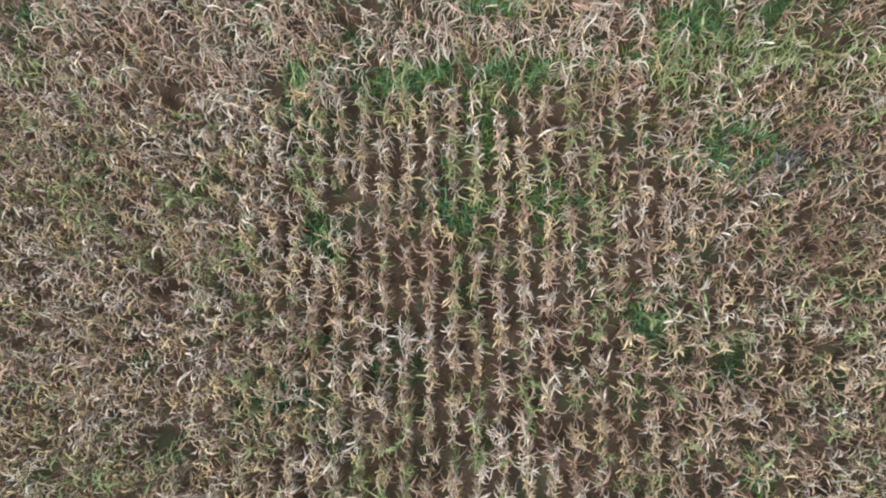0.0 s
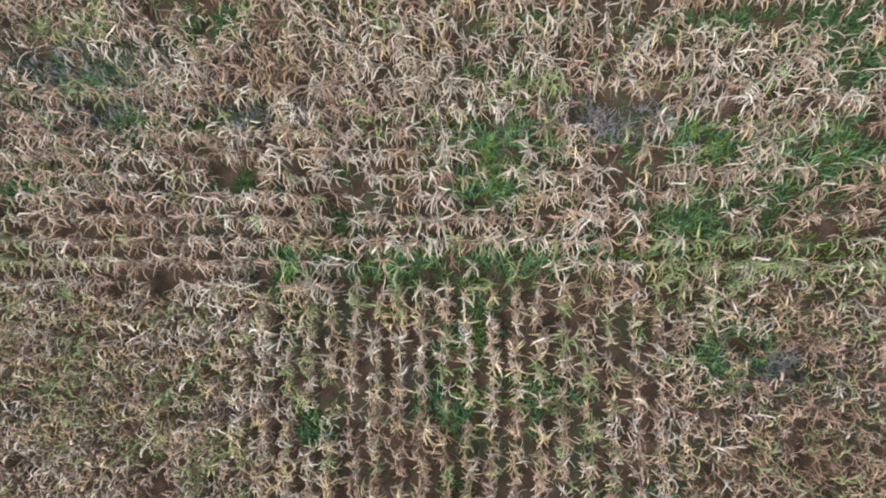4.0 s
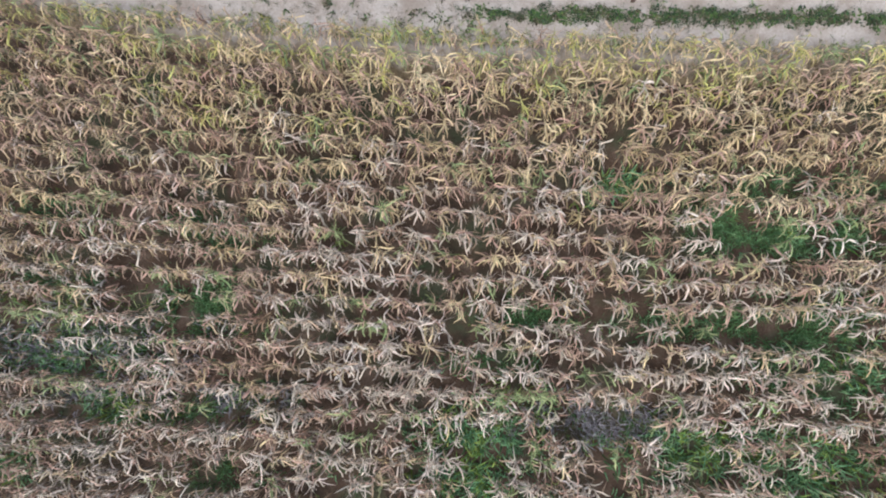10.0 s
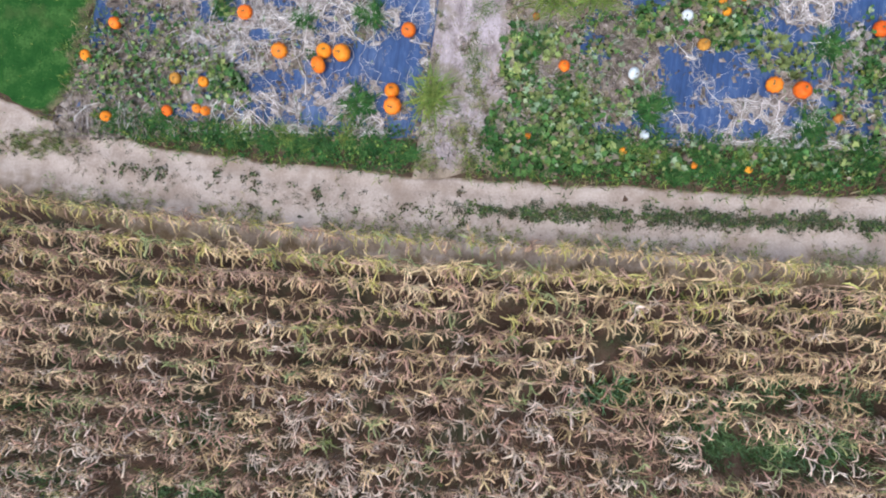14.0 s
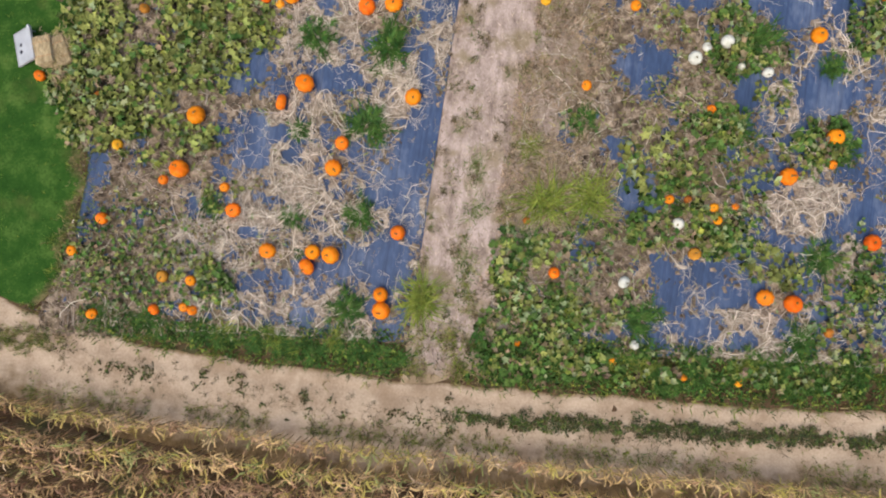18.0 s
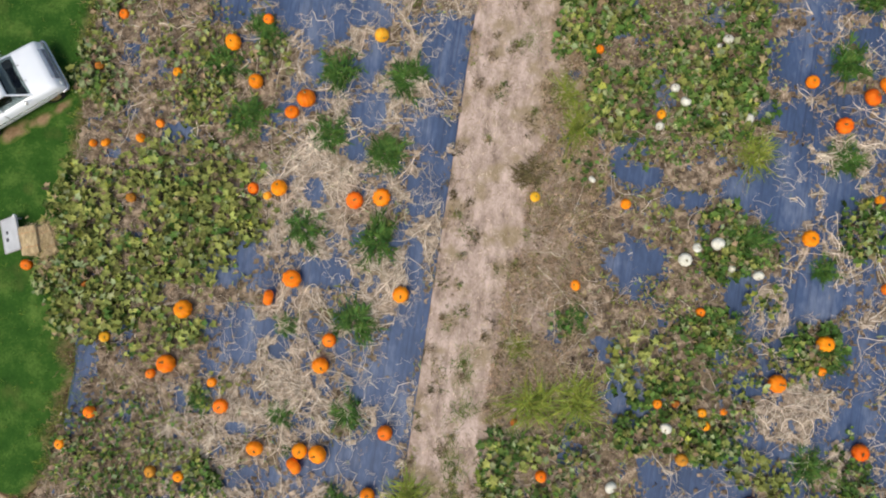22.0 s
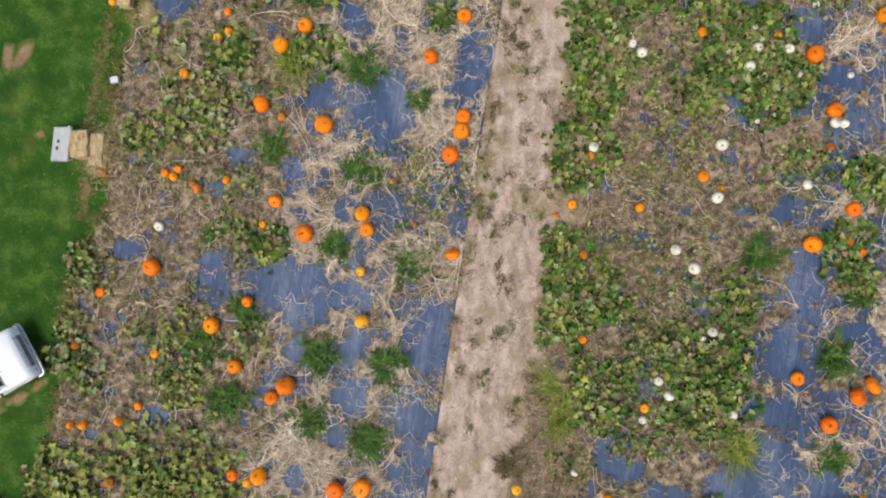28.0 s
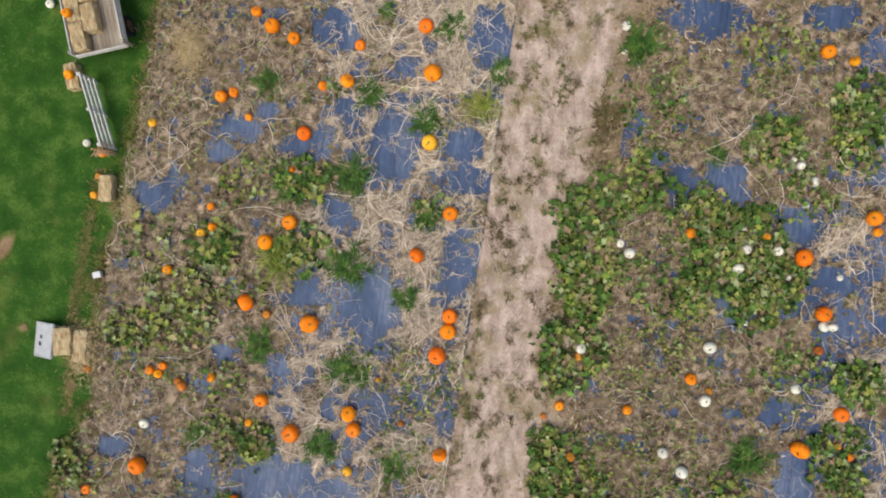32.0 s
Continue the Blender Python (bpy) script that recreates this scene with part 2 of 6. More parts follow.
def bm_mesh(name, bm, mat, smooth=False, bevel=0.0):
    if bevel:
        bmesh.ops.bevel(bm, geom=bm.edges[:], offset=bevel, segments=2, affect="EDGES", profile=0.6)
    me = bpy.data.meshes.new(name)
    bm.to_mesh(me)
    bm.free()
    for m in mat if isinstance(mat, (list, tuple)) else [mat]:
        me.materials.append(m)
    if smooth:
        me.polygons.foreach_set("use_smooth", np.ones(len(me.polygons), bool))
    return me


def box_bm(sx, sy, sz, x=0, y=0, z=0, bm=None, m=None):
    bm = bm or bmesh.new()
    mm = (m or Matrix()) @ Matrix.Translation((x, y, z)) @ Matrix.Diagonal((sx, sy, sz, 1))
    bmesh.ops.create_cube(bm, size=1, matrix=mm)
    return bm


def spread_out(templates, place):
    """Copies of the (points, quads, material) templates, laid out by rows of template, x, y, z, turn, size and material."""
    vs, fs, ms, base = [], [], [], 0
    for k, (tv, tf, tm) in enumerate(templates):
        rows = place[place[:, 0] == k]
        if not len(rows):
            continue
        c, s = np.cos(rows[:, 4])[:, None], np.sin(rows[:, 4])[:, None]
        q = rows[:, 5][:, None]
        x, y, z = tv[None, :, 0] * q, tv[None, :, 1] * q, tv[None, :, 2] * q
        v = np.stack([x * c - y * s + rows[:, 1][:, None], x * s + y * c + rows[:, 2][:, None], z + rows[:, 3][:, None]], -1)
        n = len(tv)
        f = tf[None] + (np.arange(len(rows)) * n)[:, None, None] + base
        mi = np.where(tm[None] == 9, rows[:, 6][:, None], tm[None])
        vs.append(v.reshape(-1, 3))
        fs.append(f.reshape(-1, tf.shape[1]))
        ms.append(mi.reshape(-1))
        base += n * len(rows)
    return np.concatenate(vs), np.concatenate(fs), np.concatenate(ms)


def blade(base, az, length, width, el0, droop, seg=4, twist=0.0, tip=0.15, curl=0.0, kink=0.0):
    """An arching leaf that may curl aside, twist and break over: points and quads."""
    s = np.linspace(0, 1, seg + 1)
    el = el0 - droop * s
    if kink:
        el = np.where(s >= kink, el - 1.3, el)
    el = np.maximum(el, -1.5)
    a = az + curl * s
    st = length / seg
    go = np.stack([np.cos(el) * np.cos(a), np.cos(el) * np.sin(a), np.sin(el)], -1) * st
    c = np.asarray(base) + np.r_[np.zeros((1, 3)), np.cumsum(go[:-1], 0)]
    w = width * (1 - s) ** 0.6 * 0.5 + width * tip * 0.5
    q = twist * s
    d = np.stack([-np.sin(a) * np.cos(q), np.cos(a) * np.cos(q), np.sin(q)], -1) * w[:, None]
    v = np.stack([c - d, c + d], 1).reshape(-1, 3)
    f = np.array([[2 * i, 2 * i + 1, 2 * i + 3, 2 * i + 2] for i in range(seg)])
    return v, f


def gather(pieces):
    """Joins (points, quads, material) pieces."""
    vs, fs, ms, n = [], [], [], 0
    for v, f, m in pieces:
        vs.append(v)
        fs.append(f + n)
        ms.append(np.full(len(f), m))
        n += len(v)
    return np.concatenate(vs), np.concatenate(fs), np.concatenate(ms)


def tube(points, radii, sides=3):
    points = np.asarray(points, float)
    d = np.gradient(points, axis=0)
    d /= np.linalg.norm(d, axis=1, keepdims=True) + 1e-9
    ref = np.where(np.abs(d[:, 2:3]) > 0.8, [[1.0, 0, 0]], [[0, 0, 1.0]])
    a = np.cross(d, ref)
    a /= np.linalg.norm(a, axis=1, keepdims=True) + 1e-9
    b = np.cross(d, a)
    t = np.arange(sides) * 2 * np.pi / sides
    v = points[:, None] + np.asarray(radii)[:, None, None] * (np.cos(t)[None, :, None] * a[:, None] + np.sin(t)[None, :, None] * b[:, None])
    n = len(points)
    f = [[i * sides + j, i * sides + (j + 1) % sides, (i + 1) * sides + (j + 1) % sides, (i + 1) * sides + j] for i in range(n - 1) for j in range(sides)]
    return v.reshape(-1, 3), np.array(f)


def inside(x, y, patches):
    hit = np.zeros(len(x), bool)
    for px_, py_, a, b, _ in patches:
        hit |= ((x - px_) / a) ** 2 + ((y - py_) / b) ** 2 < 1
    return hit


_gx, _gy = np.arange(-20, 30, 0.2), np.arange(20, 80, 0.2)
RAGGED = np.array([[noise.noise(Vector((a * 1.5, b * 1.5, 11.0))) + 0.6 * noise.noise(Vector((a * 4, b * 4, 2.0))) for b in _gy] for a in _gx])


def ragged(x, y):
    i = np.clip(((x + 20) / 0.2).astype(int), 0, len(_gx) - 1)
    j = np.clip(((y - 20) / 0.2).astype(int), 0, len(_gy) - 1)
    return RAGGED[i, j]


def bare_at(x, y, patches, grow=1.0):
    """Where the ground cover lies bare: patches with a torn outline."""
    hit, edge = np.zeros(len(x), bool), grow + 1.0 * ragged(x, y)
    for a, b, c, d, _ in patches:
        hit |= ((x - a) / c) ** 2 + ((y - b) / d) ** 2 < edge
    return hit


def wob(v, seed, size=1.0):
    """Smooth wobble of one number."""
    return noise.noise(Vector((v / size, seed * 7.3, 0.5)))


# ---- the lie of the land ----
def road_top(x):
    return 23.65 - 0.075 * x + (0.0052 * x * x if x < 0 else 0.0012 * x * x) + 0.03 * max(0.0, -11 - max(x, -18)) ** 2


def road_bottom(x):
    return 21.75 - 0.05 * x + (0.0085 * x * x if x < 0 else 0.0008 * x * x)


def lane_left(y):
    return -0.43 + 0.1478 * (y - 28.44)


def lane_right(y):
    return 1.65 + 0.185 * (y - 26.5)


LAWN_EDGE = [(22, -15.5), (26.3, -13.6), (27.6, -12.9), (31, -12.35), (35, -12.6), (40, -12.1), (43.4, -11.7), (45.8, -10.6), (50, -10.3), (52, -9.75), (55.5, -8.97), (58, -8.55), (60, -8.2), (75, -5.5)]


def lawn_edge(y):
    return float(np.interp(y, [p[0] for p in LAWN_EDGE], [p[1] for p in LAWN_EDGE]))


def bed_bottom(x):
    return 25.2 - 0.02 * x - (0.045 * (x - 2) if x > 2 else 0) + (0.012 * (x + 6) ** 2 if x < -6 else 0)


def corn_front(x):
    return 21.75 - 0.077 * x + (0.0022 * x * x if x < 0 else 0)


def sheet(name, us, vs, point, mat, label, sink=0.05, kind="structure", soft=(1.0, 1.0), end=0.0, clean=0.0):
    """A ground sheet over a grid of u and v, whose rim dips under the soil and carries its nearness to the rim."""
    nu, nv = len(us), len(vs)
    p = np.array([[point(u, v) for v in vs] for u in us])
    z = np.array([[0.012 * noise.noise(Vector((q[0] * 1.3, q[1] * 1.3, 3.0))) + 0.006 * noise.noise(Vector((q[0] * 6, q[1] * 6, 1.0))) for q in row] for row in p])
    z += p[:, :, 2]
    z[:, 0], z[:, -1] = -sink, -sink
    v = np.dstack([p[:, :, :2], z]).reshape(-1, 3)
    i = np.arange(nu * nv).reshape(nu, nv)
    f = np.stack([i[:-1, :-1], i[1:, :-1], i[1:, 1:], i[:-1, 1:]], -1).reshape(-1, 4)
    me = raw_mesh(name, v, f, [mat], smooth=True)
    first = np.linalg.norm(p - p[:, :1], axis=2) / soft[0] + clean
    last = np.linalg.norm(p - p[:, -1:], axis=2) / soft[1]
    rim = np.clip(np.minimum(first, last), 0, 1)
    if end:
        rim = np.minimum(rim, np.clip(np.linalg.norm(p - p[:1], axis=2) / end, 0, 1))
    me.attributes.new("rim", "FLOAT", "POINT").data.foreach_set("value", rim.ravel().astype(np.float32))
    return tagged(new(name, me), label, name.replace("_", " "), kind=kind)


gx = np.r_[-600, -200, -80, np.arange(-40, 40.1, 0.8), 80, 200, 600]
gy = np.r_[-600, -200, -60, np.arange(-30, 90.1, 0.8), 140, 250, 700]
gv = np.array([(x, y, -0.02 + 0.02 * noise.noise(Vector((x * 0.9, y * 0.9, 0)))) for x in gx for y in gy])
gi = np.arange(len(gv)).reshape(len(gx), len(gy))
gf = np.stack([gi[:-1, :-1], gi[1:, :-1], gi[1:, 1:], gi[:-1, 1:]], -1).reshape(-1, 4)
tagged(new("ground", raw_mesh("ground", gv, gf, [SOIL], smooth=True)), "bare brown field soil reaching to the horizon", "ground", kind="structure")

sheet("road", np.r_[-160:-22:6, np.arange(-22, 40.1, 0.25), 44:160:6], np.linspace(0, 1, 18),
      lambda x, v: (x, (road_bottom(min(max(x, -22), 40)) + 0.15 * wob(x, 1, 1.4) - 1.3) * (1 - v) + (road_top(min(max(x, -22), 40)) + 0.12 * wob(x, 2, 1.2) + 0.06 * wob(x, 5, 0.3) + 0.25) * v, 0.03 - 0.035 * (abs(v - 0.48) < 0.08) - 0.035 * (abs(v - 0.85) < 0.08)),
      ROAD, "dusty tan dirt farm track with two worn ruts", soft=(2.3, 0.35))
sheet("lane", np.arange(23.9, 80, 0.25), np.linspace(0, 1, 22),
      lambda y, v: ((lane_left(y) + 0.1 * wob(y, 3, 0.6) - 0.12) * (1 - v) + (lane_right(y) + 0.5 * wob(y, 4, 2.0) + 0.2 * wob(y, 5, 0.5) + np.interp(y, [38, 42], [2.5, 1.1])) * v, y + 0.35 * wob(v * 5, 8, 1.0) * (y < 25), 0.045 - 0.09 * (y < 24.0)),
      LANE, "pinkish grey lane of matted dry straw between pumpkin beds", sink=0.0, soft=(0.9, 2.9), end=1.6, clean=0.42)
sheet("lawn", np.arange(25.0, 85, 0.3), np.r_[-40, -24, np.arange(-18, 0.1, 0.3)],
      lambda y, v: (lawn_edge(y) + v + 0.25 + (0.4 * wob(y, 6, 0.8) if v > -1 else 0), max(y, road_top(max(lawn_edge(y) + v, -22)) + 0.25 + 0.15 * (y - 25)), 0.03), LAWN, "mown green lawn with worn yellow patches beside the patch", soft=(1.0, 0.9))
# litter-covered soil under and between the fabric strips of both beds
sheet("bed_soil", np.arange(24.2, 80, 0.5), np.linspace(0, 1, 24), lambda y, v: (lawn_edge(y) * (1 - v) + 22 * v, max(y, bed_bottom(lawn_edge(y) * (1 - v) + 22 * v) - 0.1), 0.005), BEDSOIL, "soil of the pumpkin beds under leaf litter")

# places on the ground in metres: x, y, size and tone
pumpkins_a = [
    (9.67, 23.94, 0.27, "o"), (7.94, 24.1, 0.24, "o"), (5.71, 24.6, 0.28, "o"), (6.4, 25.13, 0.31, "w"), (2.62, 25.16, 0.25, "o"),
    (12.52, 25.54, 0.31, "d"), (-11.59, 26.07, 0.38, "o"), (-8.16, 26.19, 0.34, "o"), (-1.81, 26.21, 0.62, "o"), (-9.46, 26.22, 0.37, "o"),
    (-8.47, 26.29, 0.34, "o"), (11.39, 26.47, 0.58, "o"), (10.53, 26.66, 0.55, "o"), (-1.84, 26.73, 0.51, "o"), (6.09, 27.15, 0.42, "w"),
    (-8.24, 27.19, 0.37, "o"), (-9.21, 27.33, 0.41, "d"), (3.84, 27.45, 0.39, "o"), (-4.3, 27.64, 0.59, "o"), (-3.51, 28.04, 0.61, "o"),
    (8.37, 28.06, 0.42, "d"), (-4.12, 28.13, 0.52, "o"), (-5.64, 28.18, 0.56, "o"), (-12.36, 28.2, 0.38, "o"), (13.95, 28.42, 0.54, "o"),
    (-1.28, 28.77, 0.51, "o"), (7.87, 29.06, 0.39, "w"), (9.15, 29.15, 0.3, "o"), (2.97, 29.17, 0.27, "d"), (-11.34, 29.29, 0.42, "o"),
    (-6.84, 29.55, 0.52, "o"), (9.03, 29.57, 0.31, "o"),
]
pumpkins_b = [
    (9.73, 29.61, 0.24, "o"), (7.61, 29.85, 0.32, "o"), (8.21, 29.85, 0.28, "d"), (-7.17, 30.33, 0.34, "o"), (11.39, 30.56, 0.59, "o"),
    (-9.28, 30.6, 0.34, "o"), (-3.46, 30.95, 0.59, "o"), (-8.7, 30.96, 0.64, "o"), (12.84, 30.96, 0.31, "o"), (-3.18, 31.79, 0.48, "o"),
    (-10.93, 31.82, 0.38, "y"), (12.92, 31.85, 0.55, "o"), (-8.17, 32.79, 0.64, "o"), (9.03, 32.83, 0.32, "o"), (-5.26, 33.2, 0.53, "o"),
    (-0.8, 33.33, 0.57, "o"), (-11.71, 33.61, 0.23, "d"), (14.95, 33.61, 0.41, "o"), (4.98, 33.68, 0.36, "o"), (-4.46, 33.83, 0.64, "o"),
    (10.89, 34.03, 0.35, "w"), (10.05, 34.25, 0.25, "w"), (-13.77, 34.26, 0.39, "o"), (8.54, 34.54, 0.46, "w"), (8.95, 34.93, 0.32, "w"),
    (9.59, 35.06, 0.46, "w"), (12.55, 35.24, 0.56, "o"), (6.64, 36.37, 0.36, "o"), (-2.38, 36.48, 0.6, "o"), (14.79, 36.5, 0.31, "o"),
    (-1.47, 36.58, 0.63, "o"), (-10.13, 36.58, 0.35, "d"),
]
pumpkins_c = [
    (3.66, 36.61, 0.36, "y"), (-5.39, 36.65, 0.3, "y"), (-5.88, 36.9, 0.42, "o"), (-4.96, 36.9, 0.57, "o"), (5.55, 37.2, 0.25, "w"),
    (-11.55, 38.48, 0.27, "o"), (-11.09, 38.5, 0.35, "o"), (-9.85, 38.65, 0.33, "o"), (13.69, 38.93, 0.55, "o"), (7.77, 38.97, 0.28, "w"),
    (-9.19, 39.16, 0.31, "o"), (10.65, 39.19, 0.35, "w"), (9.89, 39.32, 0.21, "w"), (7.83, 39.36, 0.32, "o"), (-4.58, 39.51, 0.49, "o"),
    (8.62, 39.78, 0.36, "w"), (14.59, 39.85, 0.57, "o"), (-4.06, 39.95, 0.64, "o"), (15.06, 40.22, 0.57, "o"), (8.29, 40.24, 0.32, "w"),
    (12.72, 40.4, 0.45, "o"), (-5.83, 40.57, 0.51, "o"), (-8.62, 40.95, 0.35, "o"), (-11.4, 41.19, 0.31, "d"), (5.82, 41.58, 0.31, "o"),
    (9.73, 41.63, 0.23, "w"), (10.04, 41.87, 0.35, "w"), (-6.64, 41.93, 0.57, "o"), (-1.51, 42.11, 0.52, "y"), (-5.44, 42.74, 0.38, "o"),
    (-10.57, 43.02, 0.35, "o"), (-1.59, 43.79, 0.34, "y"),
]
pumpkins_d = [
    (-8.74, 43.89, 0.61, "o"), (9.45, 43.95, 0.41, "w"), (1.52, 44.39, 0.48, "o"), (5.84, 44.39, 0.33, "d"), (14.81, 44.49, 0.31, "o"),
    (8.85, 44.56, 0.36, "w"), (13.19, 44.75, 0.6, "o"), (14.47, 44.85, 0.24, "o"), (-3.49, 45.05, 0.61, "o"), (-1.37, 45.19, 0.49, "o"),
    (-8.56, 45.29, 0.35, "w"), (12.06, 45.31, 0.14, "w"), (-4.96, 45.36, 0.27, "o"), (0.21, 45.39, 0.22, "d"), (4.96, 45.7, 0.22, "d"),
    (-1.53, 45.73, 0.53, "o"), (14.54, 45.9, 0.49, "o"), (7.7, 45.96, 0.32, "o"), (5.48, 46.06, 0.33, "o"), (-4.5, 46.14, 0.46, "o"),
    (10.22, 46.28, 0.39, "w"), (-7.24, 46.59, 0.35, "d"), (10.36, 46.6, 0.25, "d"), (13.11, 46.71, 0.35, "w"), (-7.39, 46.74, 0.29, "d"),
    (-0.56, 46.85, 0.19, "d"), (-6.23, 46.89, 0.34, "o"), (-8.08, 46.99, 0.31, "o"), (9.76, 46.99, 0.39, "o"), (-8.36, 47.12, 0.31, "o"),
    (-10.56, 47.13, 0.31, "d"), (-7.91, 47.26, 0.29, "o"),
]
pumpkins_e = [
    (6.09, 47.69, 0.29, "d"), (1.43, 47.7, 0.59, "o"), (13.86, 47.95, 0.31, "d"), (6.18, 47.97, 0.36, "w"), (10.36, 48.03, 0.42, "w"),
    (1.79, 48.5, 0.55, "o"), (14.31, 48.71, 0.31, "w"), (-2.85, 48.73, 0.64, "o"), (14.01, 48.74, 0.35, "w"), (11.54, 48.83, 0.18, "w"),
    (1.85, 49.0, 0.52, "o"), (-4.34, 49.03, 0.3, "d"), (13.98, 49.15, 0.52, "o"), (-5.01, 49.44, 0.57, "o"), (11.51, 50.27, 0.21, "w"),
    (14.55, 50.32, 0.21, "w"), (12.91, 50.33, 0.21, "w"), (-7.74, 50.53, 0.35, "o"), (11.27, 50.61, 0.39, "w"), (13.33, 50.97, 0.58, "o"),
    (0.75, 51.03, 0.52, "o"), (7.77, 51.12, 0.36, "w"), (12.57, 51.2, 0.35, "w"), (11.55, 51.25, 0.35, "w"), (7.47, 51.44, 0.29, "w"),
    (-4.35, 51.47, 0.53, "o"), (12.21, 51.65, 0.28, "y"), (-6.59, 51.77, 0.34, "y"), (9.76, 51.77, 0.36, "o"), (15.73, 51.81, 0.31, "o"),
    (11.48, 51.94, 0.21, "w"), (-6.2, 51.98, 0.32, "o"),
]
pumpkins_f = [
    (-3.54, 52.14, 0.53, "o"), (15.57, 52.25, 0.52, "o"), (1.87, 52.42, 0.52, "o"), (-6.27, 52.68, 0.27, "o"), (13.46, 52.68, 0.24, "w"),
    (-10.33, 53.08, 0.27, "y"), (13.73, 53.45, 0.35, "w"), (-10.19, 53.72, 0.23, "d"), (-3.47, 53.92, 0.24, "o"), (13.3, 53.98, 0.28, "w"),
    (13.09, 54.2, 0.21, "w"), (-10.04, 54.51, 0.29, "o"), (1.17, 54.79, 0.55, "y"), (-10.59, 54.86, 0.27, "w"), (-3.06, 55.12, 0.5, "o"),
    (-8.29, 55.54, 0.3, "y"), (-4.97, 55.7, 0.28, "o"), (-5.89, 56.4, 0.41, "o"), (-5.48, 56.55, 0.36, "o"), (-2.43, 56.73, 0.33, "o"),
    (-1.59, 56.87, 0.48, "o"), (1.28, 57.09, 0.59, "o"), (15.0, 57.36, 0.35, "o"), (14.14, 57.67, 0.47, "o"), (7.61, 57.78, 0.18, "w"),
    (-1.16, 58.08, 0.37, "o"), (-3.42, 58.34, 0.45, "o"), (7.67, 58.62, 0.32, "w"), (1.05, 58.68, 0.51, "o"), (-4.13, 58.75, 0.52, "o"),
    (-4.69, 59.27, 0.38, "o"), (-11.4, 59.37, 0.27, "o"),
]
weeds_a = [
    (6.65, 25.91, 0.69, 0.69, "g"), (4.3, 26.25, 0.58, 0.58, "y"), (-2.9, 26.28, 0.64, 0.72, "g"), (-0.5, 26.58, 0.75, 0.93, "y"), (0.98, 27.7, 0.41, 0.74, "s"),
    (12.33, 27.85, 0.67, 0.62, "g"), (-4.68, 28.1, 0.27, 0.23, "g"), (9.37, 28.48, 0.61, 0.58, "g"), (-4.89, 29.27, 0.5, 0.46, "g"), (-2.54, 29.41, 0.68, 0.53, "g"),
    (1.26, 29.57, 0.41, 0.65, "s"), (-7.7, 29.74, 0.51, 0.43, "g"), (3.59, 29.76, 1.11, 0.83, "y"), (5.07, 29.94, 0.92, 0.83, "y"), (1.35, 30.88, 0.38, 0.66, "s"),
    (3.13, 31.63, 0.48, 0.48, "y"), (9.85, 32.08, 0.62, 0.62, "g"), (-4.65, 32.23, 0.43, 0.46, "g"), (-2.35, 32.42, 0.8, 0.8, "g"), (4.91, 32.57, 0.56, 0.46, "g"),
    (12.99, 34.17, 0.5, 0.5, "g"), (10.47, 34.99, 0.73, 0.91, "g"), (-1.65, 35.21, 1.0, 0.67, "g"), (-4.13, 35.53, 0.74, 0.68, "g"),
]
weeds_b = [
    (3.58, 37.41, 0.71, 0.45, "d"), (13.84, 37.86, 0.64, 0.61, "g"), (10.87, 38.03, 0.76, 0.65, "y"), (-1.4, 38.05, 0.68, 0.58, "g"), (-1.32, 38.13, 0.67, 0.67, "g"),
    (-3.24, 38.7, 0.68, 0.7, "g"), (5.07, 38.93, 0.49, 0.93, "y"), (-6.14, 39.36, 0.71, 0.88, "g"), (4.7, 40.06, 0.45, 0.75, "y"), (-0.66, 40.63, 0.77, 0.73, "g"),
    (-2.94, 40.91, 0.74, 0.74, "g"), (13.88, 41.01, 0.65, 0.81, "g"), (-6.96, 41.2, 0.75, 0.69, "g"), (3.56, 41.97, 0.38, 0.57, "s"), (-5.35, 42.18, 0.43, 0.69, "g"),
    (-5.72, 42.33, 0.39, 0.78, "g"), (14.82, 43.25, 0.61, 0.54, "g"), (0.02, 44.0, 0.62, 0.58, "g"), (11.57, 44.4, 0.77, 0.66, "g"), (-4.66, 44.53, 0.55, 0.49, "y"),
    (-4.96, 44.55, 0.47, 0.47, "g"), (-2.51, 44.61, 0.66, 0.59, "g"), (-6.83, 44.93, 0.43, 0.43, "g"), (15.41, 46.85, 0.64, 0.64, "g"),
]
weeds_c = [
    (-1.11, 47.08, 0.57, 0.42, "g"), (-1.79, 47.25, 0.62, 0.54, "g"), (-4.61, 47.93, 0.67, 0.59, "g"), (0.41, 49.64, 0.54, 0.48, "g"), (-1.53, 50.62, 0.74, 0.7, "g"),
    (-3.87, 50.94, 0.82, 0.63, "y"), (-6.03, 51.25, 0.75, 0.71, "g"), (1.06, 52.34, 0.48, 0.58, "g"), (1.07, 52.49, 0.42, 0.49, "g"), (-3.34, 53.36, 0.73, 0.7, "g"),
    (-1.41, 53.64, 0.73, 0.69, "g"), (10.65, 54.34, 0.44, 0.4, "g"), (12.74, 54.89, 0.62, 0.51, "g"), (1.1, 55.56, 0.61, 0.61, "g"), (7.06, 55.58, 0.59, 0.7, "d"),
    (2.86, 55.98, 0.64, 0.57, "y"), (-0.84, 56.49, 0.54, 0.57, "g"), (-4.31, 56.91, 0.54, 0.54, "g"), (3.52, 57.11, 0.41, 0.53, "g"), (8.17, 58.0, 0.83, 0.7, "g"),
    (1.95, 58.74, 0.64, 0.49, "g"), (-0.28, 59.28, 0.46, 0.31, "g"),
]
